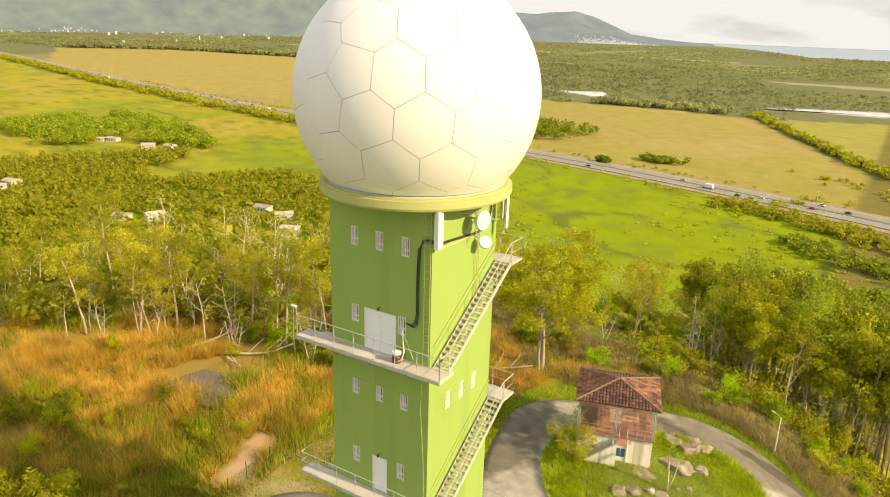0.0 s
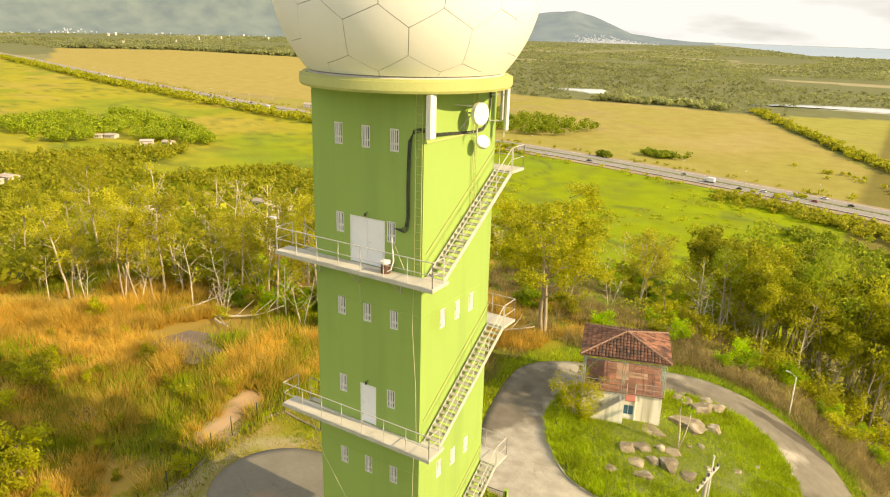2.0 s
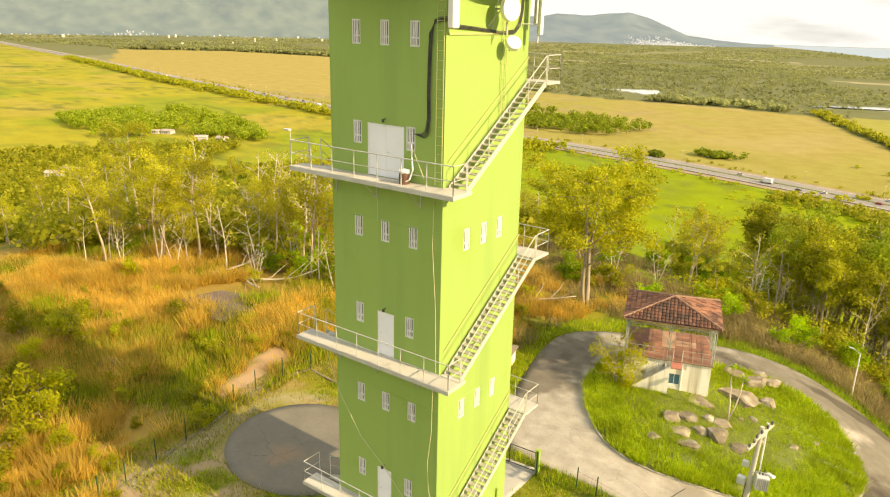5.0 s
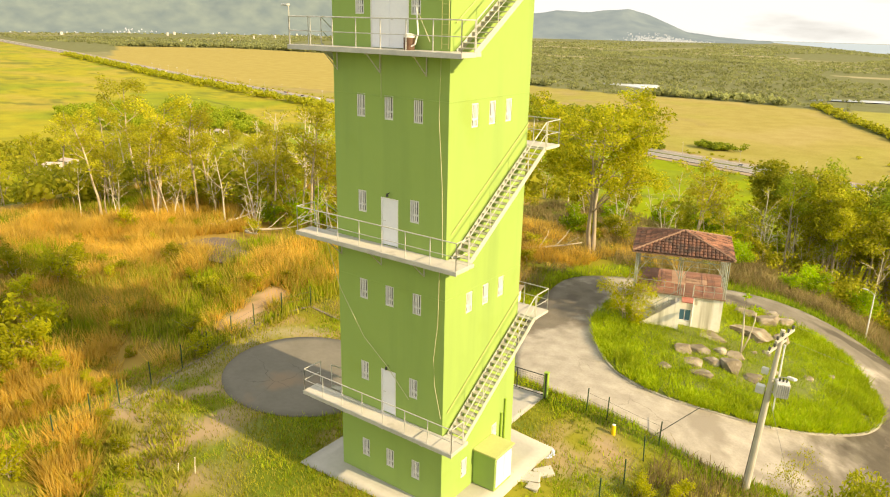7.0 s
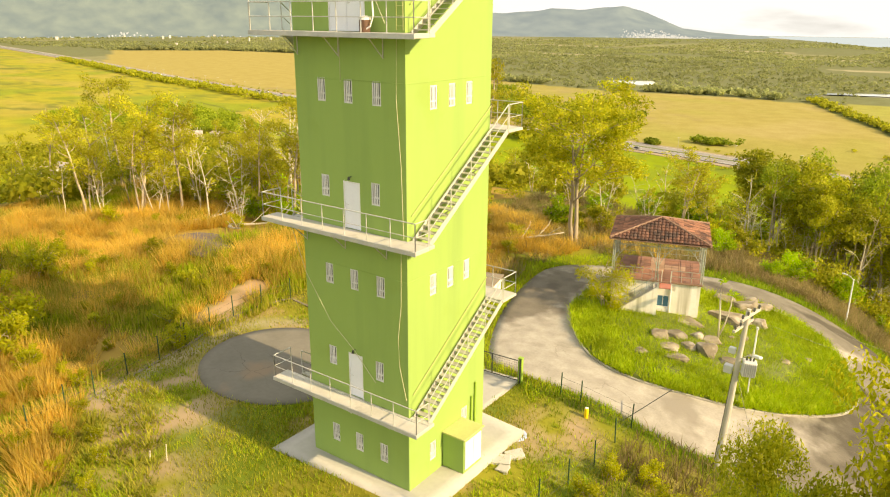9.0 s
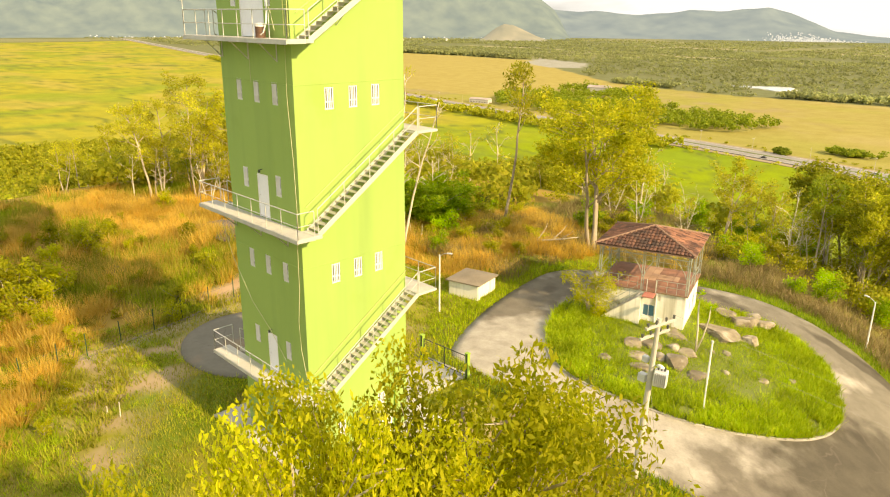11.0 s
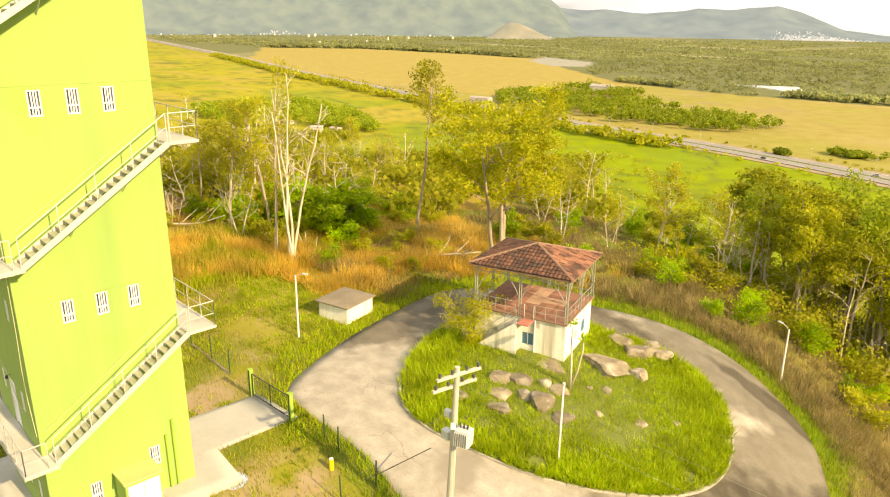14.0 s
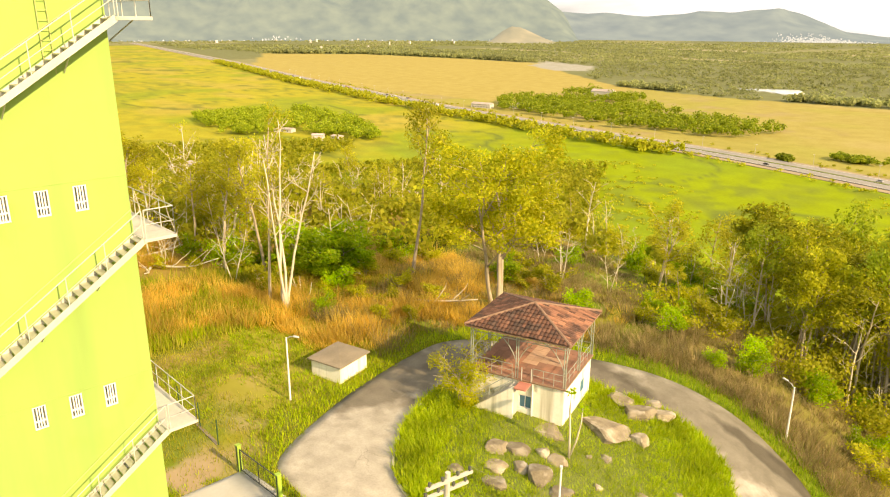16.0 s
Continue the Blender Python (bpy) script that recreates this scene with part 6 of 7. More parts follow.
def put_top(proto, x, y, top, r, over=True):
    """Stands a tree up so that its crown (or its trunk) is at x, y, ends at height top and reaches r to the sides."""
    crown = [c for c in proto.children if c.name.startswith("crown")][0]
    co = np.zeros(len(crown.data.vertices) * 3)
    crown.data.vertices.foreach_get("co", co)
    co = co.reshape(-1, 3)
    cx, cy = np.median(co[:, 0]), np.median(co[:, 1])
    sr = r / np.percentile(np.hypot(co[:, 0] - cx, co[:, 1] - cy), 97)
    if over:
        x, y = x - sr * cx, y - sr * cy
    proto.matrix_basis = pose(x, y, on(x, y), 0, 0, 0) @ Matrix.Diagonal((sr, sr, (top - on(x, y)) / co[:, 2].max(), 1))
    return proto


# single trees that stand out
put_top(make_tree("eucalyptus_tree", 11, 15.0, 6.0, "leafE", "tall spreading eucalyptus with pale forked trunk and yellow-green crown", 0.40, 9, 150, 1.1, 0.34, 3, r0=0.24, crown_sub=5), -7.7, 33.9, 14.7, 6.6, False)
put_top(make_tree("eucalyptus_tree", 5, 16.0, 3.0, "leafA", "slim tall eucalyptus with a sparse olive crown", 0.62, 8, 40, 0.8, 0.34), -17.6, 35.0, 15.9, 2.5)
put_top(make_tree("eucalyptus_tree", 6, 16.5, 2.8, "leafA", "tall thin eucalyptus with feathery crown beside a dead tree", 0.42, 10, 36, 0.75, 0.30, 1, crown_sub=4), -21.2, 21.8, 16.4, 2.3)
put_first(make_tree("dead_tree", 21, 15.8, 2.0, "leafA", "bleached bare tree with upright white stems and thin twigs", 0.4, 7, 0, 1, 1, 4, "deadbark", r0=0.125, crown_sub=4, fan=0.07, bend=0.13), -18.6, 21.2)
put_first(make_tree("dead_tree", 24, 11.0, 3.2, "leafA", "bleached bare tree with crooked limbs beside the dry grass", 0.3, 6, 0, 1, 1, 1, "deadbark", r0=0.14), -36.5, 26.0)
put_top(make_tree("broadleaf_tree", 31, 13.5, 5.0, "leafWood", "tall dense dark olive broadleaf tree at the wood edge", 0.40, 11, 150, 1.15, 0.40, 1, crown_sub=5), 3.0, 61.5, 5.7, 6.2)
put_top(make_tree("broadleaf_tree", 33, 11.0, 3.2, "leafA", "leaning half-bare tree behind the pavilion", 0.45, 7, 40, 0.8, 0.34, 2, crown_sub=3, fan=0.2), -3.9, 53.8, 6.3, 3.0)
put_top(make_tree("broadleaf_tree", 35, 6.0, 3.2, "leafBright", "bright green bushy tree among the dry grass", 0.12, 10, 110, 0.9, 0.34, 2, r0=0.09, crown_sub=4), -21.8, 27.6, 6.2, 3.8)
for k, (x, y, top, r, per, lk) in enumerate(((20.9, -14.2, 15.7, 1.6, 230, "leafC"), (20.8, -12.5, 15.4, 2.4, 300, "leafC"), (20.7, -10.2, 14.5, 1.6, 330, "leafC"), (20.8, -15.6, 15.4, 1.3, 190, "leafC"), (20.9, -11.2, 15.4, 2.2, 330, "leafC"), (22.3, -10.6, 13.5, 1.9, 190, "leafC"), (22.2, -13.0, 14.3, 1.9, 190, "leafC"), (17.9, -11.35, 13.4, 1.35, 480, "leafWood"), (15.7, -2.6, 8.4, 1.0, 45, "leafC"))):
    put_top(make_tree("roadside_tree", 41 + k, 17.0, 2.6, lk, "feathery yellow-green tree rising beside the tower yard" if lk == "leafC" else "dark green feathery tree rising beside the road", 0.72, 9, per, 0.7, 0.13, 1, crown_sub=3, aspect=0.42, lean=0.03, r0=0.12), x, y, top, r)
put_first(make_tree("small_tree", 51, 3.4, 1.9, "leafC", "small bushy tree against the pavilion stair", 0.15, 7, 44, 0.5, 0.16, 3, r0=0.05), 0.9, 21.4)
pap = thing("papaya_tree", pose(8.5, 22.3, on(8.5, 22.3) + 0.2) @ Matrix.Diagonal((0.8, 0.8, 0.78, 1)), "thin forked papaya stems with a tuft of leaves", "tree")
part("trunk", tube(tube(bmesh.new(), [(0, 0, -0.3), (-0.05, 0, 2.0), (-0.25, 0.1, 4.0), (-0.2, 0.1, 5.3)], [0.09, 0.075, 0.06, 0.045], 7), [(0, 0, 0.3), (0.35, 0.2, 1.6), (0.6, 0.3, 3.2), (0.65, 0.3, 4.4)], [0.07, 0.06, 0.045, 0.03], 7), M["deadbark"], pap, smooth=True)
mesh_part("crown", *leaves(random.Random(5), [(-0.2, 0.1, 5.3), (0.65, 0.3, 4.35)], 22, 0.38, 0.4), M["leafBright"], pap)

# stands of eucalyptus round the hilltop
protos = []
spec = (("leafA", 13.0, 2.6, 0.5), ("leafA", 11.5, 2.8, 0.42), ("leafC", 12.5, 3.0, 0.45), ("leafA", 14.0, 2.4, 0.58), ("leafB", 10.5, 3.0, 0.35), ("leafA", 12.0, 2.4, 0.5))
for k, (lk, hh, sp, clr) in enumerate(spec):
    protos.append(make_tree("eucalyptus_tree", 100 + k, hh, sp, lk, "eucalyptus with a pale bare trunk and thin olive crown", clr, 7, 44 if k % 3 != 2 else 28, 0.9, 0.34, 1 + (k % 3 == 2)))
bare = [make_tree("bare_tree", 120 + k, 9.5, 2.6, "leafA", "leafless pale grey tree in the scrub", 0.3, 7, 0 if k else 5, 0.7, 0.35, 1 + k, "deadbark") for k in range(2)]
shrubs = [make_tree("shrub", 130 + k, 2.6, 1.6, lk, lab, 0.1, 5, 34, 0.6, 0.30, 2, r0=0.04, crown_sub=2) for k, (lk, lab) in enumerate((("leafBright", "bright green leafy shrub at the wood edge"), ("leafE", "olive green shrub at the wood edge"), ("leafC", "yellow-green shrub in the grass")))]
used = set()


def scatter(pool, count, area, seed, smin, smax, gap, group, keep=lambda x, y: True):
    rng = random.Random(seed)
    done = []
    tries = 0
    while len(done) < count and tries < count * 40:
        tries += 1
        az, r = radians(rng.uniform(*area[0])), rng.uniform(*area[1])
        x, y = 14 + r * math.cos(az), -18 + r * math.sin(az)
        if not keep(x, y) or any((x - a) ** 2 + (y - b) ** 2 < gap * gap for a, b in done):
            continue
        done.append((x, y))
        p = rng.choice(pool)
        s = rng.uniform(smin, smax)
        if p.name not in used:
            used.add(p.name)
            put_first(p, x, y, s, rng.uniform(0, 360))
            tagged(p, group=group)
        else:
            tagged(plant(p, x, y, s, rng.uniform(0, 360)), group=group)
    return done


def hill_edge(x, y):
    return not inside(ROADEDGE, np.array([x]), np.array([y]))[0]


WOOD = "eucalyptus stand round the hilltop"
def west_edge(x, y):
    return x < -23 and y > (21.5 if x > -45 else max(9.0, 21.5 + (x + 45) * 1.5))


scatter(protos, 26, ((94, 110), (66, 94)), 1, 0.5, 0.8, 3.0, WOOD, lambda x, y: x > -2 and y > 51 + 0.25 * max(0, x) and hill_edge(x, y) and not (x < 2 and y < 60))
scatter(protos, 9, ((106, 124), (72, 100)), 10, 0.3, 0.5, 4.0, WOOD, lambda x, y: x <= -3 and y > 50)
scatter(protos, 24, ((85, 105), (88, 122)), 12, 1.2, 1.55, 3.2, WOOD, lambda x, y: y > 66)
scatter(protos, 14, ((110, 122), (94, 135)), 2, 0.8, 1.1, 4.0, WOOD, lambda x, y: not (-26 < x < -4))
scatter(protos, 32, ((128, 168), (56, 96)), 3, 0.5, 0.95, 4.2, WOOD, west_edge)
scatter(bare, 34, ((126, 168), (54, 105)), 5, 0.6, 1.15, 3.0, "bare trees in the wood", west_edge)
for x, y, s in ((-24.5, 27.5, 1.9), (-22.5, 29.0, 1.5), (-26.5, 29.0, 1.3)):
    tagged(plant(shrubs[0], x, y, s), group="shrubs at the wood edge")
for x, y, s in ((-31.5, 22.5, 1.12), (-27.5, 24.5, 1.18), (-36, 21.8, 0.95)):
    tagged(plant(protos[3], x, y, s), group=WOOD)
def canopy(count, area, seed, top, gap, group, keep):
    """Trees on a slope, each as tall as it must be to reach the common canopy."""
    rng = random.Random(seed)
    done = []
    for _ in range(count * 30):
        if len(done) >= count:
            break
        x, y = rng.uniform(*area[0]), rng.uniform(*area[1])
        if not keep(x, y) or any((x - a) ** 2 + (y - b) ** 2 < gap * gap for a, b in done):
            continue
        done.append((x, y))
        k = rng.randrange(4)
        tall = (top(x, y) + rng.uniform(-2.2, 1.0) - on(x, y)) / dense[k][1]
        wide = min(max(tall * 0.85, 0.7), 1.25)
        m = pose(x, y, on(x, y), 0, 0, rng.uniform(0, 360)) @ Matrix.Diagonal((wide, wide, tall, 1))
        tagged(copy_thing(dense[k][0], m), group=group)


dense = [(make_tree("broadleaf_tree", 140 + k, hh, 3.0, lk, "slender dark olive tree with a full crown on the bank", clr, 8, 56, 0.95, 0.36, 1 + (k == 2)), hh) for k, (lk, hh, clr) in enumerate((("leafWood", 12.0, 0.48), ("leafWood", 13.0, 0.55), ("leafWood", 11.5, 0.45), ("leafB", 12.5, 0.5)))]
for t, (x, y, s) in zip(dense, ((9.4, 53.5, 0.85), (13.0, 55.5, 0.9), (16.8, 57.0, 0.95), (11.2, 60.5, 1.0))):
    tagged(put_first(t[0], x, y, s), group=WOOD)
for k, (x, y, top, r) in enumerate(((-62.0, 22.5, 13.4, 3.0), (-47.0, 17.4, 12.6, 3.4), (-45.5, 19.6, 11.4, 3.0), (-50.5, 11.0, 11.4, 3.2), (-40.2, 24.6, 8.2, 2.8), (-56.0, 16.0, 11.0, 3.4))):
    put_top(make_tree("eucalyptus_tree", 160 + k, 15.0, 3.4, "leafA", "tall slender eucalyptus with a feathery olive crown", 0.45, 9, 70, 0.9, 0.30, 1, crown_sub=4), x, y, top, r)
canopy(56, ((3, 36), (45, 82)), 31, lambda x, y: 7.6 - 0.15 * (y - 46), 2.6, WOOD, lambda x, y: y > 51.5 + 0.30 * max(0, x - 8) and x > 5 - 0.05 * (y - 46) and math.hypot(x - 3.0, y - 61.5) > 5)
scatter(protos, 10, ((99, 108), (62, 84)), 32, 0.45, 0.65, 2.4, WOOD, lambda x, y: y > 45 and math.hypot(x + 8, y - 34) > 5)
for x, y, s in ((-34.1, 26.1, 1.1), (-36.5, 24.6, 0.95), (-30.0, 26.4, 1.0), (-43.5, 17.0, 0.95), (-46.0, 15.2, 1.1), (-48.5, 17.5, 0.9), (-45.6, 21.8, 0.95), (-51.0, 13.0, 0.95), (-38.6, 23.4, 0.8)):
    tagged(plant(protos[(0, 3, 5, 1)[int(-x) % 4]], x, y, s), group=WOOD)
scatter(protos, 26, ((132, 168), (72, 110)), 33, 0.6, 0.85, 3.4, WOOD, west_edge)
scatter(shrubs[1:], 44, ((140, 176), (36, 66)), 34, 0.35, 0.75, 1.8, "shrubs in the dry grass", lambda x, y: x < -19.5 and -9 < y < 20 and math.hypot((x + 29) / 5, (y - 11) / 3) > 1)
for x, y, s in ((-12.2, 25.6, 0.75), (-10.6, 27.4, 0.65), (-13.6, 27.6, 0.7), (-16.5, 26.5, 0.8), (-15.5, 30.0, 0.9), (-11.5, 31.0, 0.8), (-23.5, 24.0, 0.9), (-19.6, 25.6, 0.7), (-25.5, 23.0, 0.8), (-28.5, 22.5, 0.9)):
    tagged(plant(shrubs[1], x, y, s), group="shrubs at the wood edge")
scatter(bare, 14, ((134, 160), (56, 72)), 15, 0.5, 0.85, 2.2, "bare trees in the wood", lambda x, y: x < -26 and y > (17 if x > -44 else 10))
scatter(bare, 12, ((100, 122), (62, 90)), 6, 0.5, 0.9, 3.0, "bare trees in the wood", lambda x, y: y > 42)
scatter(bare, 30, ((84, 100), (62, 86)), 16, 0.6, 1.0, 2.0, "bare trees in the wood", lambda x, y: y > 50 + 0.3 * max(0, x - 8))
scatter(shrubs[:2], 58, ((80, 124), (57, 84)), 7, 0.7, 1.5, 2.2, "shrubs at the wood edge", lambda x, y: y > 39.5 + 0.3 * max(0, x - 8) and hill_edge(x, y))
scatter(shrubs[:2], 30, ((124, 168), (50, 72)), 8, 0.7, 1.5, 2.2, "shrubs at the wood edge", lambda x, y: x < -15 and (west_edge(x, y) or (x > -30 and y > 23)))
scatter(shrubs[2:], 22, ((146, 180), (28, 62)), 9, 0.35, 0.7, 2.0, "shrubs in the dry grass", lambda x, y: x < -17 and y < 6)
for x, y, s in ((-35, 0.2, 1.2), (-37.5, 2.6, 1.0), (-33.5, -3.0, 1.0), (-39, -1, 1.1), (-30.5, -6.5, 1.1), (-20.5, -11, 0.9), (-17.5, -12.5, 0.8), (-13.5, -13, 0.8), (-21, -7.5, 0.7), (-24.5, -6.5, 1.3), (-26.5, -4.8, 1.5), (-23, -9.0, 1.1), (-28.5, -7, 1.4), (-11.6, -8.6, 0.4), (-12.6, -9.6, 0.45), (-9.8, -9.6, 0.36), (-14.6, -7.6, 0.4), (-13.4, -11.4, 0.5), (-17.6, -6.2, 0.45), (-18.8, -8.4, 0.5), (-10.4, -11.2, 0.4), (-8.2, -11.0, 0.4)):
    tagged(plant(shrubs[2], x, y, s), group="shrubs in the dry grass")
for x, y, s in ((9.2, 4.2, 0.55), (10.4, 5.4, 0.6), (9.0, 2.0, 0.6), (11.6, 3.6, 0.7), (13.2, 5.0, 0.7), (10.2, 0.4, 0.75), (12.5, 1.0, 0.8), (15.0, 2.5, 0.8), (8.4, -3.5, 0.6), (16.5, 6.5, 0.55), (-3.9, 1.2, 0.35)):
    tagged(plant(shrubs[2 if x < 12 else 1], x, y, s), group="shrubs by the yard fence")


def blades(name, x, y, h, w, material, label, seed, lean=0.35, zoff=0.0, single=False):
    """Single grass blades: bent slips of two faces each."""
    rs = np.random.RandomState(seed)
    n = len(x)
    z = hill(x, y) + zoff - 0.03
    a = rs.uniform(0, math.tau, n)
    hh = h * rs.uniform(0.55, 1.25, n)
    la = rs.uniform(0, math.tau, n)
    ll = hh * lean * rs.uniform(0.2, 1.2, n)
    wx_, wy_ = np.cos(a) * w * 0.5, np.sin(a) * w * 0.5
    p = np.column_stack([x, y, z])
    side = np.column_stack([wx_, wy_, np.zeros(n)])
    m = p + np.column_stack([np.cos(la) * ll * 0.35, np.sin(la) * ll * 0.35, hh * 0.6])
    t = p + np.column_stack([np.cos(la) * ll, np.sin(la) * ll, hh])
    v = np.stack([p - side, p + side, m + side * 0.8, m - side * 0.8, t], axis=1).reshape(-1, 3)
    if single:
        v = np.stack([p - side, p + side, t], axis=1).reshape(-1, 3)
        return arrays(name, v, np.arange(3 * n).reshape(-1, 3), material, label, "grass", "stuff")
    k = np.arange(n) * 5
    f = np.vstack([np.column_stack([k, k + 1, k + 2]), np.column_stack([k, k + 2, k + 3]), np.column_stack([k + 3, k + 2, k + 4])])
    return arrays(name, v, f, material, label, "grass", "stuff")


rs = np.random.RandomState(7)


def tufts(name, cx, cy, per, spread, h, w, material, label, seed, zoff=0.0):
    """Grass that grows in tufts: blades that lean out from shared roots."""
    r_ = np.random.RandomState(seed)
    n = len(cx) * per
    size = np.repeat(r_.uniform(0.55, 1.35, len(cx)), per)
    a = r_.uniform(0, math.tau, n)
    q = r_.uniform(0, 1, n) ** 0.7
    x = np.repeat(cx, per) + np.cos(a) * q * spread * size
    y = np.repeat(cy, per) + np.sin(a) * q * spread * size
    hh = h * size * r_.uniform(0.6, 1.15, n)
    z = hill(x, y) + zoff - 0.05
    p = np.column_stack([x, y, z])
    o = np.column_stack([np.cos(a), np.sin(a), np.zeros(n)])
    b = np.column_stack([-np.sin(a), np.cos(a), np.zeros(n)]) * w * 0.5
    t = p + o * (hh * (0.25 + 0.6 * q))[:, None] + np.column_stack([np.zeros(n), np.zeros(n), hh])
    v = np.stack([p - b, p + b, t], axis=1).reshape(-1, 3)
    return arrays(name, v, np.arange(3 * n).reshape(-1, 3), material, label, "grass", "stuff")


def in_area(n, x0, x1, y0, y1, test):
    x, y = rs.uniform(x0, x1, n), rs.uniform(y0, y1, n)
    k = test(x, y)
    return x[k], y[k]


gx, gy = in_area(26000, -2, 18, 13, 32, lambda x, y: inside(ISLAND, x, y) & ((np.abs((x - 3.0) * 0.95 + (y - 25.6) * 0.31) > 3.0) | (np.abs(-(x - 3.0) * 0.31 + (y - 25.6) * 0.95) > 2.7)) & (vnoise(x, y, 1.6, 90) > rs.uniform(0.0, 0.45, len(x))))
tufts("island_grass", gx, gy, 9, 0.16, 0.36, 0.05, M["grassG"], "lush tufted green grass on the traffic island", 1, 0.2)
clear = lambda x, y: (trodden(x, y) < rs.uniform(0.15, 1.2, len(x))) & ~inside(ROADEDGE, x, y) & ~inside(PAD, x, y) & ~inside(APRON, x, y) & ~((np.abs(x) < 3) & (np.abs(y) < 3))
gx, gy = in_area(260000, -19, 22, -16, 27, lambda x, y: clear(x, y) & (vnoise(x, y, 3.2, 11) + 0.5 * vnoise(x, y, 1.1, 12) > rs.uniform(0.35, 1.05, len(x))))
blades("yard_grass", gx, gy, 0.22, 0.05, M["grassM"], "patchy yellow-green turf round the tower yard", 2, single=True)
gx, gy = in_area(230000, -19, 22, -16, 27, lambda x, y: clear(x, y) & (vnoise(x, y, 4.0, 31) > rs.uniform(0.25, 0.8, len(x))))
n = len(gx) // 7
tufts("yard_grass_green", gx[:n], gy[:n], 8, 0.2, 0.27, 0.06, M["grassG"], "fresh green tufts of turf round the tower yard", 12)
gx, gy = in_area(120000, -12, 34, 8, 44, lambda x, y: clear(x, y) & (along(ROADEDGE + ROADEDGE[:1], x, y) < rs.uniform(0.6, 2.9, len(x)) * (1 + 0.5 * (x > 12))))
k = gx > 3
blades("verge_grass", gx[k], gy[k], 0.45, 0.05, M["grassV"], "long deep green grass along the road verge", 3, single=True)
blades("verge_grass", gx[~k], gy[~k], 0.4, 0.05, M["grassG"], "fresh yellow-green grass along the road verge", 13, single=True)
gx, gy = in_area(19000, -60, -14.5, -28, 36, lambda x, y: (x < -17.8 + (vnoise(x, y, 4, 40) - 0.5) * 3) & (vnoise(x, y, 6, 41) + 0.5 * vnoise(x, y, 2, 42) > rs.uniform(0.66, 0.86, len(x))) & (scar(x, y) < 0.08) & (np.hypot((x + 29.5) / 3.6, (y - 11) / 1.6) > 1) & ((y > -7) | (x < -17) | (vnoise(x, y, 5, 77) > 0.5)))
tufts("dry_grass", gx, gy, 26, 0.42, 1.05 * (0.3 + 1.2 * np.repeat(vnoise(gx, gy, 2.2, 93), 26)), 0.06, M["grassD"], "tall golden dry grass in clumps on the hilltop", 4)
gx, gy = in_area(120000, -60, -12, -30, 36, lambda x, y: (scar(x, y) < 0.1) & ((x < -17) | (y < -9)) & (vnoise(x, y, 7, 43) > rs.uniform(0.3, 0.75, len(x))))
blades("scrub_grass", gx, gy, 0.9 * (0.4 + 1.1 * vnoise(gx, gy, 2.6, 94)), 0.08, M["grassM"], "olive scrub grass on the hilltop", 5, single=True)
gx, gy = in_area(6200, -22, 36, 22, 56, lambda x, y: clear(x, y) & (along(ROADEDGE + ROADEDGE[:1], x, y) > 1.2) & (vnoise(x, y, 3.0, 44) > rs.uniform(0.1, 0.6, len(x))) & ((y > 33) | (x < -7) | (x > 19)))
tufts("bank_grass", gx, gy, 22, 0.45, 0.85 * (0.35 + 1.1 * np.repeat(vnoise(gx, gy, 2.0, 97), 22)), 0.055, M["grassB"], "tall brownish grass on the bank behind the road", 6)
gx, gy = in_area(9000, 3, 40, 24, 56, lambda x, y: clear(x, y) & (along(ROADEDGE + ROADEDGE[:1], x, y) > 1.9) & (along(ROADEDGE + ROADEDGE[:1], x, y) < rs.uniform(2.5, 7, len(x))) & (y > 34 - 1.9 * np.clip(x - 17, 0, 9)) & (vnoise(x, y, 2.4, 46) > rs.uniform(0.05, 0.55, len(x))))
tufts("bank_straw", gx, gy, 20, 0.5, 0.8 * (0.35 + 1.1 * np.repeat(vnoise(gx, gy, 1.8, 99), 20)), 0.05, M["grassB"], "matted brown straw grass on the bank beyond the verge", 16)
gx, gy = in_area(3600, -24, 0, 19, 42, lambda x, y: clear(x, y) & (along(ROADEDGE + ROADEDGE[:1], x, y) > 2.2) & ((x < -6.5) | (y > 35)) & (vnoise(x, y, 3.6, 45) > rs.uniform(0.2, 0.6, len(x))))
tufts("bank_dry_grass", gx, gy, 26, 0.45, 0.95 * (0.35 + 1.1 * np.repeat(vnoise(gx, gy, 2.0, 98), 26)), 0.055, M["grassD"], "golden grass on the bank behind the cistern", 7)
gx, gy = in_area(5000, 8.5, 15, 0, 9, lambda x, y: clear(x, y) & (rs.uniform(0, 1, len(x)) < vnoise(x, y, 2.0, 51)))
blades("fence_dry_grass", gx, gy, 0.8, 0.05, M["grassB"], "clump of straw-coloured grass below the fence", 8, lean=0.6)

gx, gy = in_area(120000, -58, -16, -28, 34, lambda x, y: (x < -17.5) & (vnoise(x, y, 7, 43) > rs.uniform(0.46, 0.66, len(x))) & (scar(x, y) < 0.08) & (np.hypot((x + 29.5) / 3.6, (y - 11) / 1.6) > 1))
blades("green_scrub", gx, gy, 0.8 * (0.2 + 1.1 * vnoise(gx, gy, 1.8, 95)), 0.09, M["grassG"], "fresh green scrub between the dry grass clumps", 9, single=True)

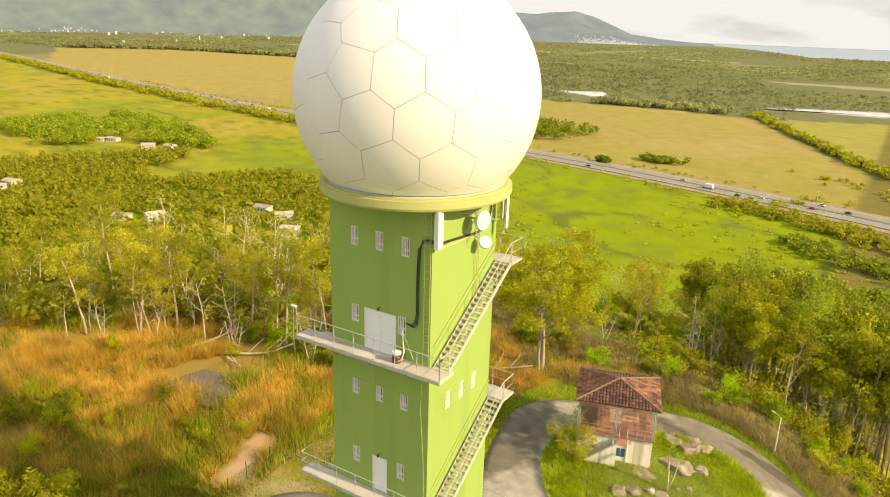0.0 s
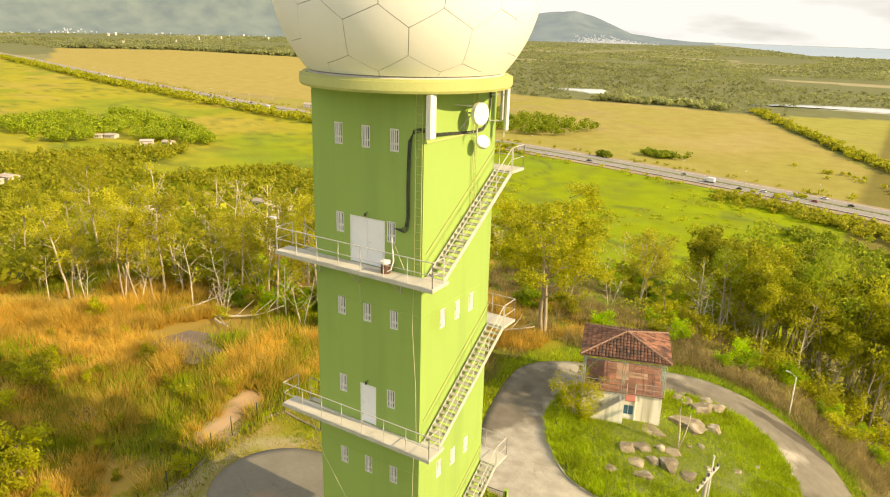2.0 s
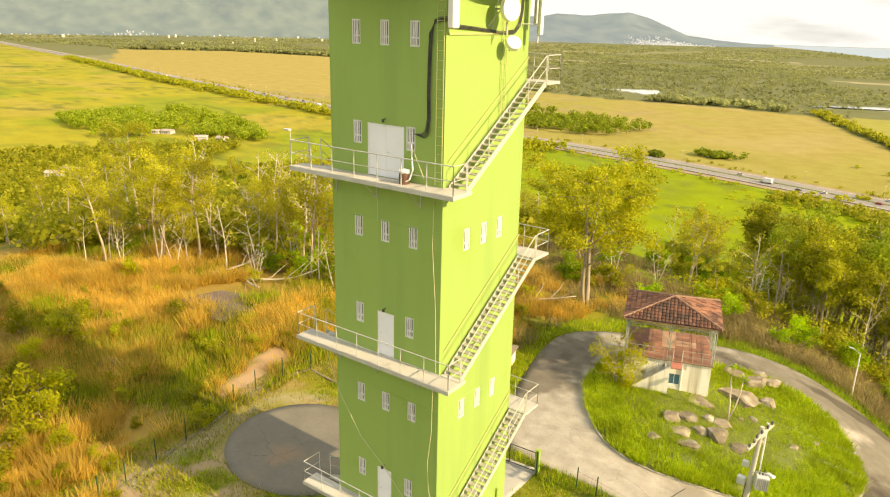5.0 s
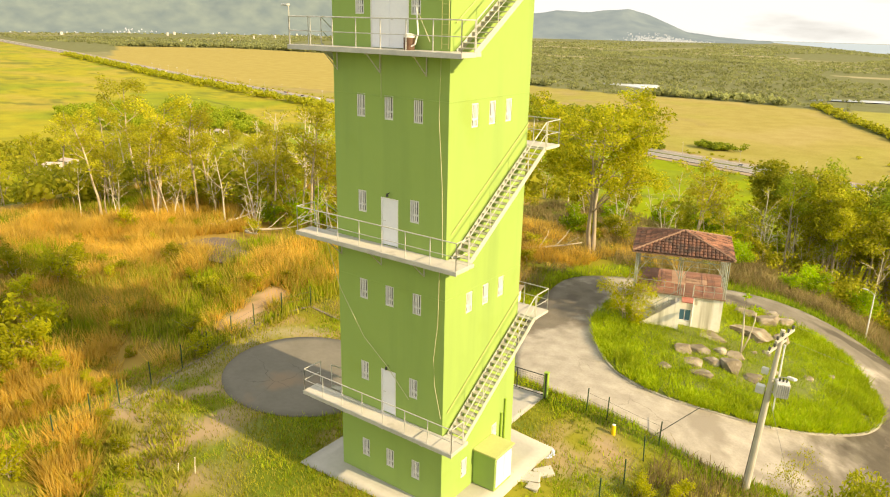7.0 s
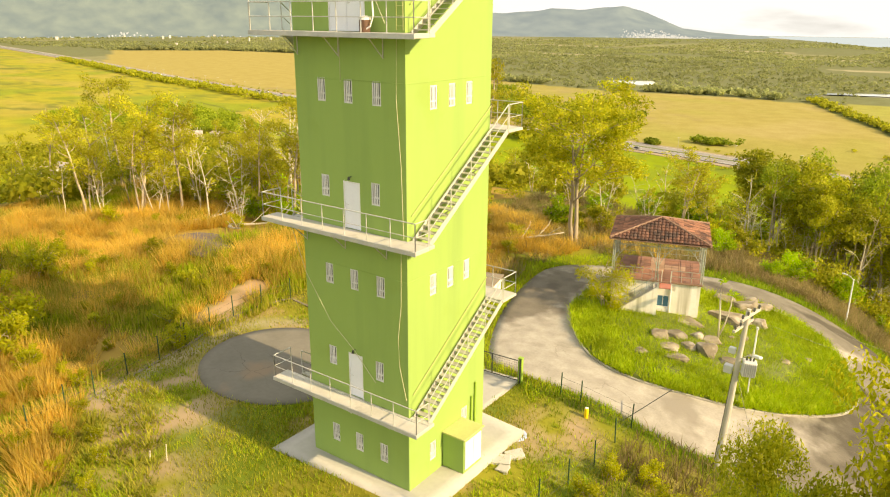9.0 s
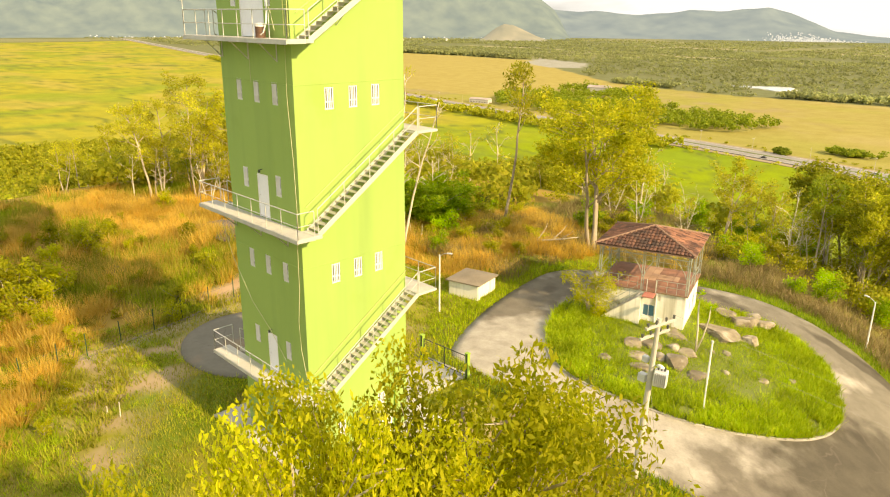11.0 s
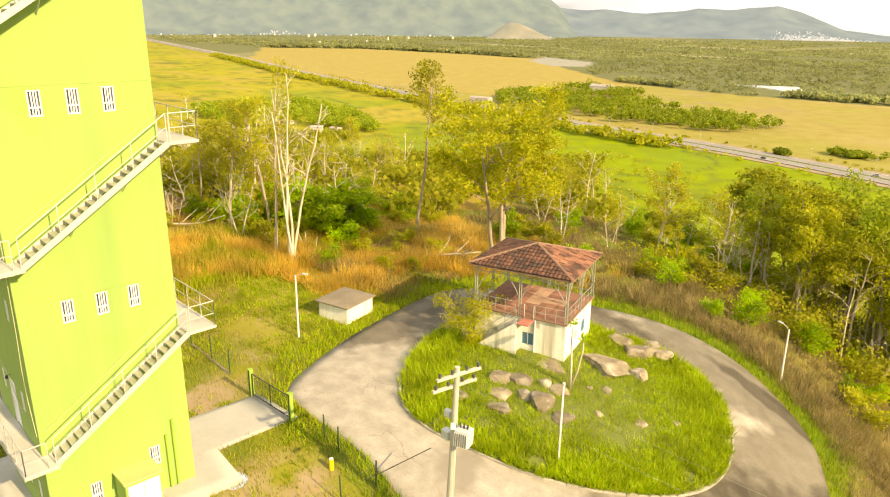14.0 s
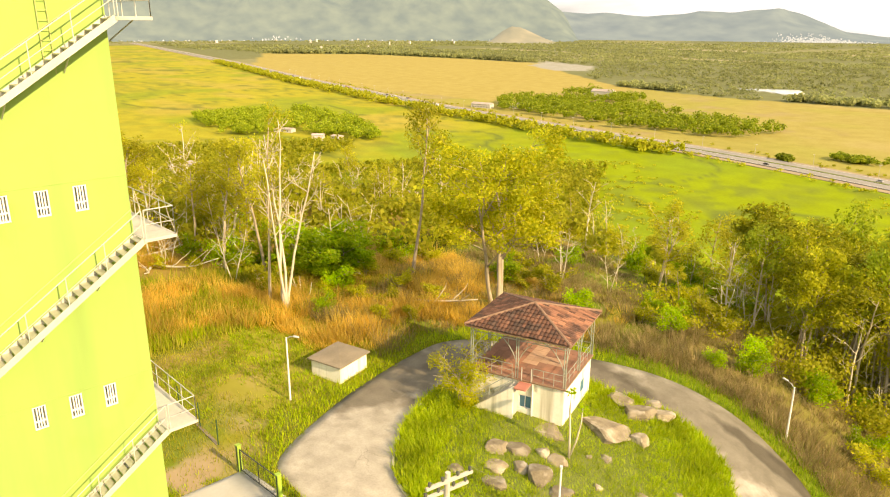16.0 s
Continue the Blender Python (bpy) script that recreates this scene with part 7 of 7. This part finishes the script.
out = lambda x, y: 6.5 * (x + 19.5) + 9 * (y + 4.5)
gx, gy = in_area(3000, -26, -6, -20, -2, lambda x, y: (out(x, y) < 0) & (vnoise(x, y, 2.6, 78) > rs.uniform(0.3, 0.62, len(x))))
tufts("corner_dry_grass", gx, gy, 26, 0.42, 0.8 * (0.4 + 1.0 * np.repeat(vnoise(gx, gy, 1.6, 96), 26)), 0.06, M["grassD"], "orange-gold dry grass clumps outside the yard fence", 19)
gx, gy = in_area(1100, -22, -4, -18, -4, lambda x, y: (out(x, y) > -25) & (out(x, y) < 45) & (vnoise(x, y, 2.2, 79) > rs.uniform(0.42, 0.72, len(x))))
tufts("corner_weeds", gx, gy, 24, 0.4, 0.36, 0.09, M["grassM"], "rank yellow-green weeds at the yard corner", 20)

# fallen trunks in the grass
for k, (x, y, ang, ln) in enumerate(((-34.5, 17.2, 20, 7.0), (-33.8, 16.6, -35, 5.0), (-39, 16.6, 60, 5.0), (-17.5, 22.5, 150, 5.0), (-12.5, 29.5, 35, 5.5))):
    rng = random.Random(k)
    t = thing("fallen_branch", pose(x, y, on(x, y) + 0.25, 0, 0, ang), "bleached fallen branch lying in the dry grass", "branch", "fallen branches")
    bm = bmesh.new()
    pts, rad = limb(rng, (0, 0, 0), (1, 0, 0.05), ln, 0.13, 7, 0.15, 0.04)
    tube(bm, pts, rad, 6)
    for i in (2, 4, 5):
        sp, sr = limb(rng, pts[i], (1, rng.uniform(-1, 1), 0.7), ln * 0.35, 0.05, 4, 0.25, 0.1)
        tube(bm, sp, sr, 5)
    part("bough", bm, M["deadbark"], t, smooth=True)


# ---- woods farther off, as masses of leaf clumps ----
def far_wood(name, x, y, hgt, wid, per, size, material, label, seed, zfun=None):
    rs_ = np.random.RandomState(seed)
    n = len(x)
    z = (hill(x, y) if zfun is None else zfun(x, y))
    hh = hgt * rs_.uniform(0.65, 1.3, n)
    ww = wid * rs_.uniform(0.7, 1.3, n)
    c = np.repeat(np.column_stack([x, y, z]), per, axis=0)
    m = n * per
    d = rs_.normal(size=(m, 3))
    d /= np.linalg.norm(d, axis=1)[:, None]
    H_, W_ = np.repeat(hh, per), np.repeat(ww, per)
    r = rs_.uniform(0.35, 1.0, m)
    c = c + np.column_stack([d[:, 0] * W_ * r, d[:, 1] * W_ * r, H_ * (0.6 + 0.4 * d[:, 2] * r)])
    a = rs_.normal(size=(m, 3))
    a /= np.linalg.norm(a, axis=1)[:, None]
    b = np.cross(a, d)
    b /= np.linalg.norm(b, axis=1)[:, None] + 1e-9
    s = size * rs_.uniform(0.6, 1.4, m)[:, None]
    a, b = a * s * 0.5, b * s * 0.4
    v = np.stack([c - a, c + b, c + a, c - b], axis=1).reshape(-1, 3)
    return arrays(name, v, np.arange(4 * m).reshape(-1, 4), material, label, "woodland", "stuff")


def polar(n, az, r):
    a = np.radians(rs.uniform(*az, n))
    q = np.sqrt(rs.uniform(r[0] ** 2, r[1] ** 2, n))
    return 14 + q * np.cos(a), -18 + q * np.sin(a)


def open_round(x, y, near=11, front=18):
    """False round the houses and on the strip before them."""
    k = np.ones(len(x), bool)
    for hx, hy in HOUSE_SPOTS:
        d = Vector((14 - hx, -18 - hy)).normalized()
        u, v = (x - hx) * d.x + (y - hy) * d.y, -(x - hx) * d.y + (y - hy) * d.x
        k &= ~((np.abs(v) < near * 0.8) & (u > -near * 0.4) & (u < front))
    return k


HOUSE_SPOTS = ((-572, 357), (-523, 357), (-508, 364), (-343, 208), (-330, 220), (-295, 269), (-274, 265), (-251, 246), (-467, 203), (-470, 215))
x, y = polar(2600, (84, 170), (60, 135))
k = np.where(x < -14, np.array([west_edge(a, b) for a, b in zip(x, y)]), y > 46 + 0.4 * np.clip(x - 8, 0, 99)) & ~((x > -12) & (x < 2) & (y < 58)) & (vnoise(x, y, 9, 59) > 0.3)
near = (x > -8) & (y < 74)
far_wood("slope_thicket", x[k & ~near], y[k & ~near], 3.6, 1.7, 44, 0.62, M["leafFar"], "tangled olive thicket under the trees", 8)
far_wood("slope_thicket", x[k & near], y[k & near], 3.4, 1.7, 120, 0.26, M["leafFar"], "fine-leaved olive thicket under the trees", 9)
x, y = polar(1500, (76, 112), (60, 108))
k = (y > 44.5 + 0.42 * np.clip(x - 8, 0, 99)) & (x > -4) & (vnoise(x, y, 5, 57) > 0.48)
far_wood("undergrowth", x[k], y[k], 1.5, 1.2, 50, 0.22, M["leafE"], "olive-green undergrowth below the trees", 7)
x, y = polar(5200, (84, 172), (118, 330))
z = hill(x, y)
k = (z > PLAIN + 4) & (vnoise(x, y, 25, 60) > 0.22) & open_round(x, y)
far_wood("slope_wood", x[k], y[k], 7.5, 3.0, 38, 1.3, M["leafFar"], "mixed olive and green wood on the hillside", 1)
x, y = polar(4600, (122, 168), (290, 620))
k = (hill(x, y) < PLAIN + 8) & (vnoise(x, y, 60, 61) > 0.16 + 0.62 * smooth01((np.hypot(x, y) - 430 - 170 * smooth01((-x - 400) / 90)) / 150)) & (along(HIGHWAY, x, y) > 130) & open_round(x, y)
far_wood("plain_wood", x[k], y[k], 7.0, 3.8, 26, 2.0, M["leafFar"], "mixed green woods on the plain below the hill", 2)
# the grove by the farm houses
gx = [(-720, 400), (-700, 455), (-600, 445), (-515, 415), (-470, 385), (-500, 362), (-560, 330), (-600, 300), (-720, 330)]
x, y = rs.uniform(-740, -460, 1500), rs.uniform(290, 460, 1500)
k = inside(gx, x, y) & (vnoise(x, y, 30, 62) > 0.25) & open_round(x, y, 18, 45)
far_wood("farm_grove", x[k], y[k], 10.0, 5.0, 60, 1.6, M["leafGrove"], "dense green grove round the farm houses", 3)
# grove beyond the highway
gx = [(-560, 640), (-620, 700), (-640, 930), (-560, 940), (-430, 770), (-338, 735), (-249, 700), (-262, 640), (-308, 618), (-380, 612)]
x, y = rs.uniform(-650, -240, 2400), rs.uniform(600, 945, 2400)
k = inside(gx, x, y) & (vnoise(x, y, 40, 63) > 0.2 + 0.35 * smooth01((y - 760) / 100))
far_wood("highway_grove", x[k], y[k], 10.0, 5.0, 48, 2.0, M["leafGrove"], "long green grove beyond the highway", 4)
for q, (cx, cy, rx, ry) in enumerate(((-152, 590, 17, 8), (-190, 556, 5, 2.5))):
    x, y = cx + rs.normal(size=40) * rx * 0.5, cy + rs.normal(size=40) * ry * 0.5
    far_wood("field_bush", x, y, 5.0, 3.5, 40, 2.0, M["leafGrove"], "rounded clump of green bushes in the field", 10 + q)


def belt(line, off, n, jitter, seed):
    r_ = np.random.RandomState(seed)
    seg = [(Vector(a), Vector(b)) for a, b in zip(line, line[1:])]
    L = np.array([(b - a).length for a, b in seg])
    pick = r_.choice(len(seg), n, p=L / L.sum())
    t = r_.uniform(0, 1, n)
    x, y = np.zeros(n), np.zeros(n)
    for i in range(n):
        a, b = seg[pick[i]]
        d = (b - a).normalized()
        p = a.lerp(b, t[i]) + Vector((-d.y, d.x)) * (off + r_.normal() * jitter)
        x[i], y[i] = p.x, p.y
    return x, y


x, y = belt(HIGHWAY[1:7], -34, 900, 6, 21)
far_wood("highway_belt", x, y, 8.0, 4.5, 26, 2.8, M["leafFar"], "tree belt along the near side of the highway", 22)
x, y = belt(HIGHWAY[6:10], -26, 60, 4, 23)
far_wood("highway_scrub", x, y, 2.6, 2.4, 26, 1.2, M["leafFar"], "low scrub along the highway verge", 24)
x, y = belt(HIGHWAY[2:10], 24, 110, 3, 25)
far_wood("highway_scrub", x, y, 2.4, 2.2, 22, 1.2, M["leafFar"], "low scrub along the far highway verge", 26)
x, y = belt(DIKE, 0, 260, 4, 27)
far_wood("dike_hedge", x, y, 6.0, 4.0, 26, 2.6, M["leafFar"], "dark hedge along the field dike", 28)
x, y = belt([(-60, 640), (40, 560), (-70, 470), (60, 420)], 0, 60, 14, 29)
far_wood("field_scrub", x, y, 3.0, 3.5, 26, 1.8, M["leafFar"], "olive scrub in the damp pasture", 30)

x, y = belt([(-75, 470), (-30, 452), (8, 431), (40, 415)], 0, 190, 7, 35)
far_wood("pasture_thicket", x, y, 4.5, 3.2, 30, 1.6, M["leafFar"], "olive thicket across the damp pasture", 36)
x, y = belt([(-25, 398), (10, 378), (40, 360)], 0, 120, 8, 37)
far_wood("pasture_thicket", x, y, 5.0, 3.4, 30, 1.6, M["leafGrove"], "dark thicket across the damp pasture", 38)
x, y = polar(2600, (86, 126), (240, 560))
k = (hill(x, y) < PLAIN + 4) & (along(HIGHWAY, x, y) > 24) & (vnoise(x, y, 70, 67) > rs.uniform(0.45, 0.8, len(x))) & ~inside(FARFIELD, x, y) & (y < np.interp(x, [p[0] for p in HIGHWAY], [p[1] for p in HIGHWAY]))
far_wood("pasture_tussock", x[k], y[k], 1.1, 2.2, 14, 1.0, M["leafFar"], "rough tussocks and low bushes in the damp pasture", 40)
x, y = polar(420, (86, 99), (225, 345))
k = vnoise(x, y, 40, 66) > 0.42
far_wood("foot_wood", x[k], y[k], 7.0, 4.0, 34, 1.8, M["leafGrove"], "dark wood at the foot of the hill", 39)

# mangrove and coastal woods out to the mountains
x, y = polar(44000, (84, 165), (950, 3950))
k = ~inside(FARFIELD, x, y) & (along(HIGHWAY, x, y) > 60) & ~inside(MARSH, x, y) & (y > 900 + 0.2 * (x + 600) * (x > -600)) & (vnoise(x, y, 320, 64) < 0.76)
k &= (clearing(x, y) < 0.5) & (np.hypot(x, y) < shore(np.degrees(np.arctan2(y, x))) - 20)
k &= ~((x < -1200) & (y < 1150)) & (np.hypot(x, y) < 1000 + 3000 * rs.uniform(0, 1, len(x)) ** 0.6)
for q in LAKES + (MARSH,):
    for s in (1.0, 1.03, 1.06, 1.09, 1.12):
        k &= ~inside(q, x * s, y * s)
near = np.hypot(x, y) < 1900
far_wood("mangrove", x[k & near], y[k & near], 5.0, 4.5, 11, 3.2, M["leafMangrove"], "wide grey-green mangrove and coastal wood", 6)
far_wood("mangrove", x[k & ~near], y[k & ~near], 4.0, 7.0, 6, 5.0, M["leafMangrove"], "far grey-green coastal wood under haze", 61)
x, y = belt([(-643, 1020), (-425, 985), (-250, 1003), (-150, 985), (0, 1050), (200, 1090)], 8, 700, 8, 31)
k = ~(((x > -530) & (x < -370)) | (x > -185))
x, y = x[k], y[k]
far_wood("mangrove_edge", x, y, 9.0, 5.0, 22, 4.0, M["leafMangrove"], "taller mangrove edge along the field", 32)
x, y = belt([(-2040, 1185), (-1816, 1400), (-1415, 1445), (-1200, 1435)], 12, 500, 10, 33)
far_wood("mangrove_edge", x, y, 10.0, 8.0, 14, 7.0, M["leafMangrove"], "dark wood edge behind the dry field", 34)

HOUSES = [(-581, 351, 7, 6, 3.0, 25, "white farm house among trees"), (-513, 351, 7, 5, 2.8, 60, "small white farm shed"), (-572, 357, 10, 7, 3.4, 20, "white farm house among trees"), (-523, 357, 10, 7, 3.4, 40, "white farm house with a pale roof"), (-506, 366, 9, 7, 3.4, 10, "white farm house with a pale roof"), (-343, 208, 9, 7, 3.2, 30, "pale house roof among trees"), (-330, 220, 10, 8, 3.5, 70, "pale house among trees"), (-295, 269, 9, 7, 3.5, 10, "pale house among trees"), (-274, 265, 10, 7, 3.5, 50, "pale house among trees"), (-251, 246, 9, 7, 3.5, 20, "pale house among trees"), (-467, 203, 10, 7, 3.2, 35, "white house in a grove"), (-470, 215, 10, 8, 3.5, 5, "white house in a grove"), (-562, 852, 30, 16, 9, 15, "large pale building beyond the highway"), (-551, 668, 30, 10, 5, 20, "long white roadside building"), (-590, 640, 26, 10, 5, 15, "long white roadside building")]

# ---- the plain: highway, cars, houses, town ----
def ribbon(name, line, width, z, material, label, category, off=0.0, thick=0.5, parent=None):
    pts = [Vector((*p, 0)) for p in line]
    bm = bmesh.new()
    rows = []
    for i, p in enumerate(pts):
        d = (pts[min(i + 1, len(pts) - 1)] - pts[max(i - 1, 0)]).normalized()
        nrm = Vector((-d.y, d.x, 0))
        row = []
        for s, zz in ((-0.5, -thick), (-0.5, 0), (0.5, 0), (0.5, -thick)):
            row.append(bm.verts.new(p + nrm * (off + width * s) + Vector((0, 0, z + zz))))
        rows.append(row)
    for a, b in zip(rows, rows[1:]):
        for k in range(3):
            bm.faces.new((a[k], b[k], b[k + 1], a[k + 1]))
    bmesh.ops.recalc_face_normals(bm, faces=bm.faces)
    return obj(name, bm, material, parent, label=label, category=category, kind="structure" if parent is None else "")


fine = []
for a, b in zip(HIGHWAY, HIGHWAY[1:]):
    n = max(1, int(math.dist(a, b) / 40))
    fine += [(a[0] + (b[0] - a[0]) * k / n, a[1] + (b[1] - a[1]) * k / n) for k in range(n)]
fine.append(HIGHWAY[-1])
sm = [fine[0]] + [((fine[i - 1][0] + fine[i][0] * 2 + fine[i + 1][0]) / 4, (fine[i - 1][1] + fine[i][1] * 2 + fine[i + 1][1]) / 4) for i in range(1, len(fine) - 1)] + [fine[-1]]
ribbon("highway_verge", sm, 42, PLAIN + 0.35, M["trackdirt"], "strip of bare earth verge under the highway", "road")
hw = ribbon("highway", sm, 27, PLAIN + 0.9, M["asphalt"], "pale grey dual carriageway crossing the plain", "road")
ribbon("median", sm, 2.6, PLAIN + 1.15, M["soil"], "grassed median", "", 0, 0.25, hw)
M["line"] = mat("road_marking", (0.72, 0.71, 0.66), (0.6, 0.59, 0.55), 0.3, 0.7)
for o in (-12.6, -1.9, 1.9, 12.6):
    ribbon("edge_line", sm, 0.3, PLAIN + 0.96, M["line"], "", "", o, 0.05, hw)


def car(m, colour, label):
    c = thing("car", m, label, "car", "cars on the highway")
    b = bmesh.new()
    box(b, -2.1, -0.86, 0.3, 2.1, 0.86, 0.92, 0.14)
    part("body", b, colour, c)
    g = bmesh.new()
    q = [(-1.3, 0.9), (-0.9, 1.45), (0.6, 1.45), (1.3, 0.9)]
    l = [g.verts.new((x, -0.74, z)) for x, z in q]
    r = [g.verts.new((x, 0.74, z)) for x, z in q]
    g.faces.new(l)
    g.faces.new(r[::-1])
    for i in range(4):
        g.faces.new((l[i], r[i], r[(i + 1) % 4], l[(i + 1) % 4]))
    bmesh.ops.recalc_face_normals(g, faces=g.faces)
    part("cabin", g, M["glass"], c)
    part("roof", box(bmesh.new(), -0.88, -0.72, 1.455, 0.58, 0.72, 1.5, 0.02), colour, c)
    for x in (-1.3, 1.3):
        for y in (-0.85, 0.85):
            w = rod(bmesh.new(), (x, y - 0.1, 0.32), (x, y + 0.1, 0.32), 0.32, seg=10)
            part("wheel", w, M["dark"], c)
    return c


paints = [mat("car_white", (0.8, 0.8, 0.8), (0.75, 0.75, 0.75), 1, 0.35), mat("car_silver", (0.5, 0.5, 0.52), (0.45, 0.45, 0.47), 1, 0.35, 0.4), mat("car_black", (0.04, 0.04, 0.045), (0.05, 0.05, 0.05), 1, 0.35), mat("car_red", (0.4, 0.05, 0.04), (0.35, 0.04, 0.03), 1, 0.35)]
cars = [car(Matrix(), paints[k], w) for k, w in enumerate(("white car on the highway", "silver car on the highway", "black car on the highway", "red car on the highway"))]
rng = random.Random(3)
seg = [i for i, p in enumerate(sm[:-1]) if -1300 < p[0] < 40]
for n in range(44):
    i = rng.choice(seg)
    a, b = Vector((*sm[i], 0)), Vector((*sm[i + 1], 0))
    d = (b - a).normalized()
    lane = rng.choice((-10.5, -7, -3.8, 3.8, 7, 10.5))
    p = a.lerp(b, rng.random()) + Vector((-d.y, d.x, 0)) * lane
    mm = pose(p.x, p.y, PLAIN + 0.92, 0, 0, math.degrees(math.atan2(d.y, d.x)))
    k = rng.choice((0, 0, 1, 1, 2, 3))
    if n < 4:
        cars[n].matrix_basis = mm
    else:
        copy_thing(cars[k], mm)
bus = thing("truck", Matrix(), "white box truck on the highway", "truck")
part("cargo_box", box(bmesh.new(), -3.5, -1.2, 0.9, 2.2, 1.2, 3.6, 0.05), M["white"], bus)
part("cab", box(bmesh.new(), 2.3, -1.1, 0.6, 4.2, 1.1, 2.7, 0.15), M["grey"], bus)
for x in (-2.4, -1.4, 3.2):
    for y in (-1.05, 1.05):
        part("wheel", rod(bmesh.new(), (x, y - 0.15, 0.5), (x, y + 0.15, 0.5), 0.5, seg=10), M["dark"], bus)
bus.matrix_basis = pose(-92, 507, PLAIN + 0.92, 0, 0, 165)
for x, y in ((-330, 563), (-640, 601), (-1100, 715)):
    i = min(range(len(sm) - 1), key=lambda q: abs(sm[q][0] - x))
    d = Vector((sm[i + 1][0] - sm[i][0], sm[i + 1][1] - sm[i][1]))
    copy_thing(bus, pose(sm[i][0] + d.normalized().y * 6, sm[i][1] - d.normalized().x * 6, PLAIN + 0.92, 0, 0, math.degrees(math.atan2(d.y, d.x))))

# lamp posts along the highway
hl = thing("highway_lamp", Matrix(), "tall twin-arm lamp post on the highway median", "lamp", "highway lamp posts")
part("pole", rod(bmesh.new(), (0, 0, 0), (0, 0, 11), 0.14, 0.08, 6), M["pole"], hl)
part("arm", rod(bmesh.new(), (0, -1.8, 11.2), (0, 1.8, 11.2), 0.07, seg=5), M["grey"], hl)
n = 0
for i in range(len(sm) - 1):
    if -1200 < sm[i][0] < 60:
        mm = pose(sm[i][0], sm[i][1], PLAIN + 1.1, 0, 0, math.degrees(math.atan2(sm[i + 1][1] - sm[i][1], sm[i + 1][0] - sm[i][0])))
        if n == 0:
            hl.matrix_basis = mm
        else:
            copy_thing(hl, mm)
        n += 1


def house(x, y, w, d, h, ang, label, roofk="houseR", z=None):
    hs = thing("house", pose(x, y, (on(x, y) if z is None else z) - 0.3, 0, 0, ang), label, "house", "houses below the hill")
    holes = [(-w / 2 + 0.8 + k * 2.2, -w / 2 + 1.9 + k * 2.2, 1.2, 2.3) for k in range(int((w - 1.6) / 2.2))]
    part("wall", wall_with_holes(-w / 2, w / 2, h, holes, 0.2), M["houseW"], hs).matrix_basis = pose(0, -d / 2, 0)
    for k, (px, py, a, ww) in enumerate(((w / 2, 0, 90, d), (0, d / 2, 180, w), (-w / 2, 0, 270, d))):
        i = 0.2 if k != 1 else 0
        part("wall", wall_with_holes(-ww / 2 + i, ww / 2 - i, h, [], 0.2), M["houseW"], hs).matrix_basis = pose(px, py, 0, 0, 0, a)
    for a, b, c, e in holes:
        part("window", box(bmesh.new(), a, -d / 2 + 0.08, c, b, -d / 2 + 0.12, e), M["glass"], hs)
    rf = bmesh.new()
    o = 0.5
    v = [rf.verts.new(p) for p in ((-w / 2 - o, -d / 2 - o, h), (w / 2 + o, -d / 2 - o, h), (w / 2 + o, d / 2 + o, h), (-w / 2 - o, d / 2 + o, h), (-w / 2 - o, 0, h + d * 0.17), (w / 2 + o, 0, h + d * 0.17))]
    for f in ((0, 1, 5, 4), (2, 3, 4, 5), (0, 4, 3), (1, 2, 5), (3, 2, 1, 0)):
        rf.faces.new([v[k] for k in f])
    bmesh.ops.recalc_face_normals(rf, faces=rf.faces)
    part("roof", rf, M[roofk], hs)


for q in HOUSES:
    house(*q)

# small far buildings in the plain and the town under the hills
def town(name, pts, size, label, material):
    rs_ = np.random.RandomState(5)
    bm = bmesh.new()
    for x, y, z in pts:
        w, d, h = rs_.uniform(0.6, 1.6) * size, rs_.uniform(0.6, 1.3) * size, rs_.uniform(0.5, 1.3) * size
        box(bm, -w / 2, -d / 2, -3, w / 2, d / 2, h, 0, pose(x, y, z, 0, 0, rs_.uniform(0, 180)))
    return obj(name, bm, material, label=label, category="town", kind="stuff")


rs_ = np.random.RandomState(9)


def perch(prof, r0, r1, q, t):
    x, y, z = range_height(prof, r0, r1, np.array([q]), np.array([t]))
    return float(x[0]), float(y[0]), float(z[0])


pts = [perch(NORTH, 4050, 4900, rs_.normal(109.9, 1.2), 0.01 + abs(rs_.normal(0, 0.10))) for k in range(520)]
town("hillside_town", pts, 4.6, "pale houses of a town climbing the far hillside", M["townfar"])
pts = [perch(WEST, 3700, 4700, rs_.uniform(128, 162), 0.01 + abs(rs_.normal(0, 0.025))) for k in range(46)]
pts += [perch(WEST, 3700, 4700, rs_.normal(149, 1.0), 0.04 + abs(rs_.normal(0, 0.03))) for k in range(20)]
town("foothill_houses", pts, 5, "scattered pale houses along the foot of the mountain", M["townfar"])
pts = [(-2750 + rs_.uniform(-900, 700), 2000 + rs_.uniform(-500, 500), PLAIN + 4) for k in range(14)]
town("plain_buildings", pts, 8, "scattered white buildings among the coastal woods", M["houseW"])
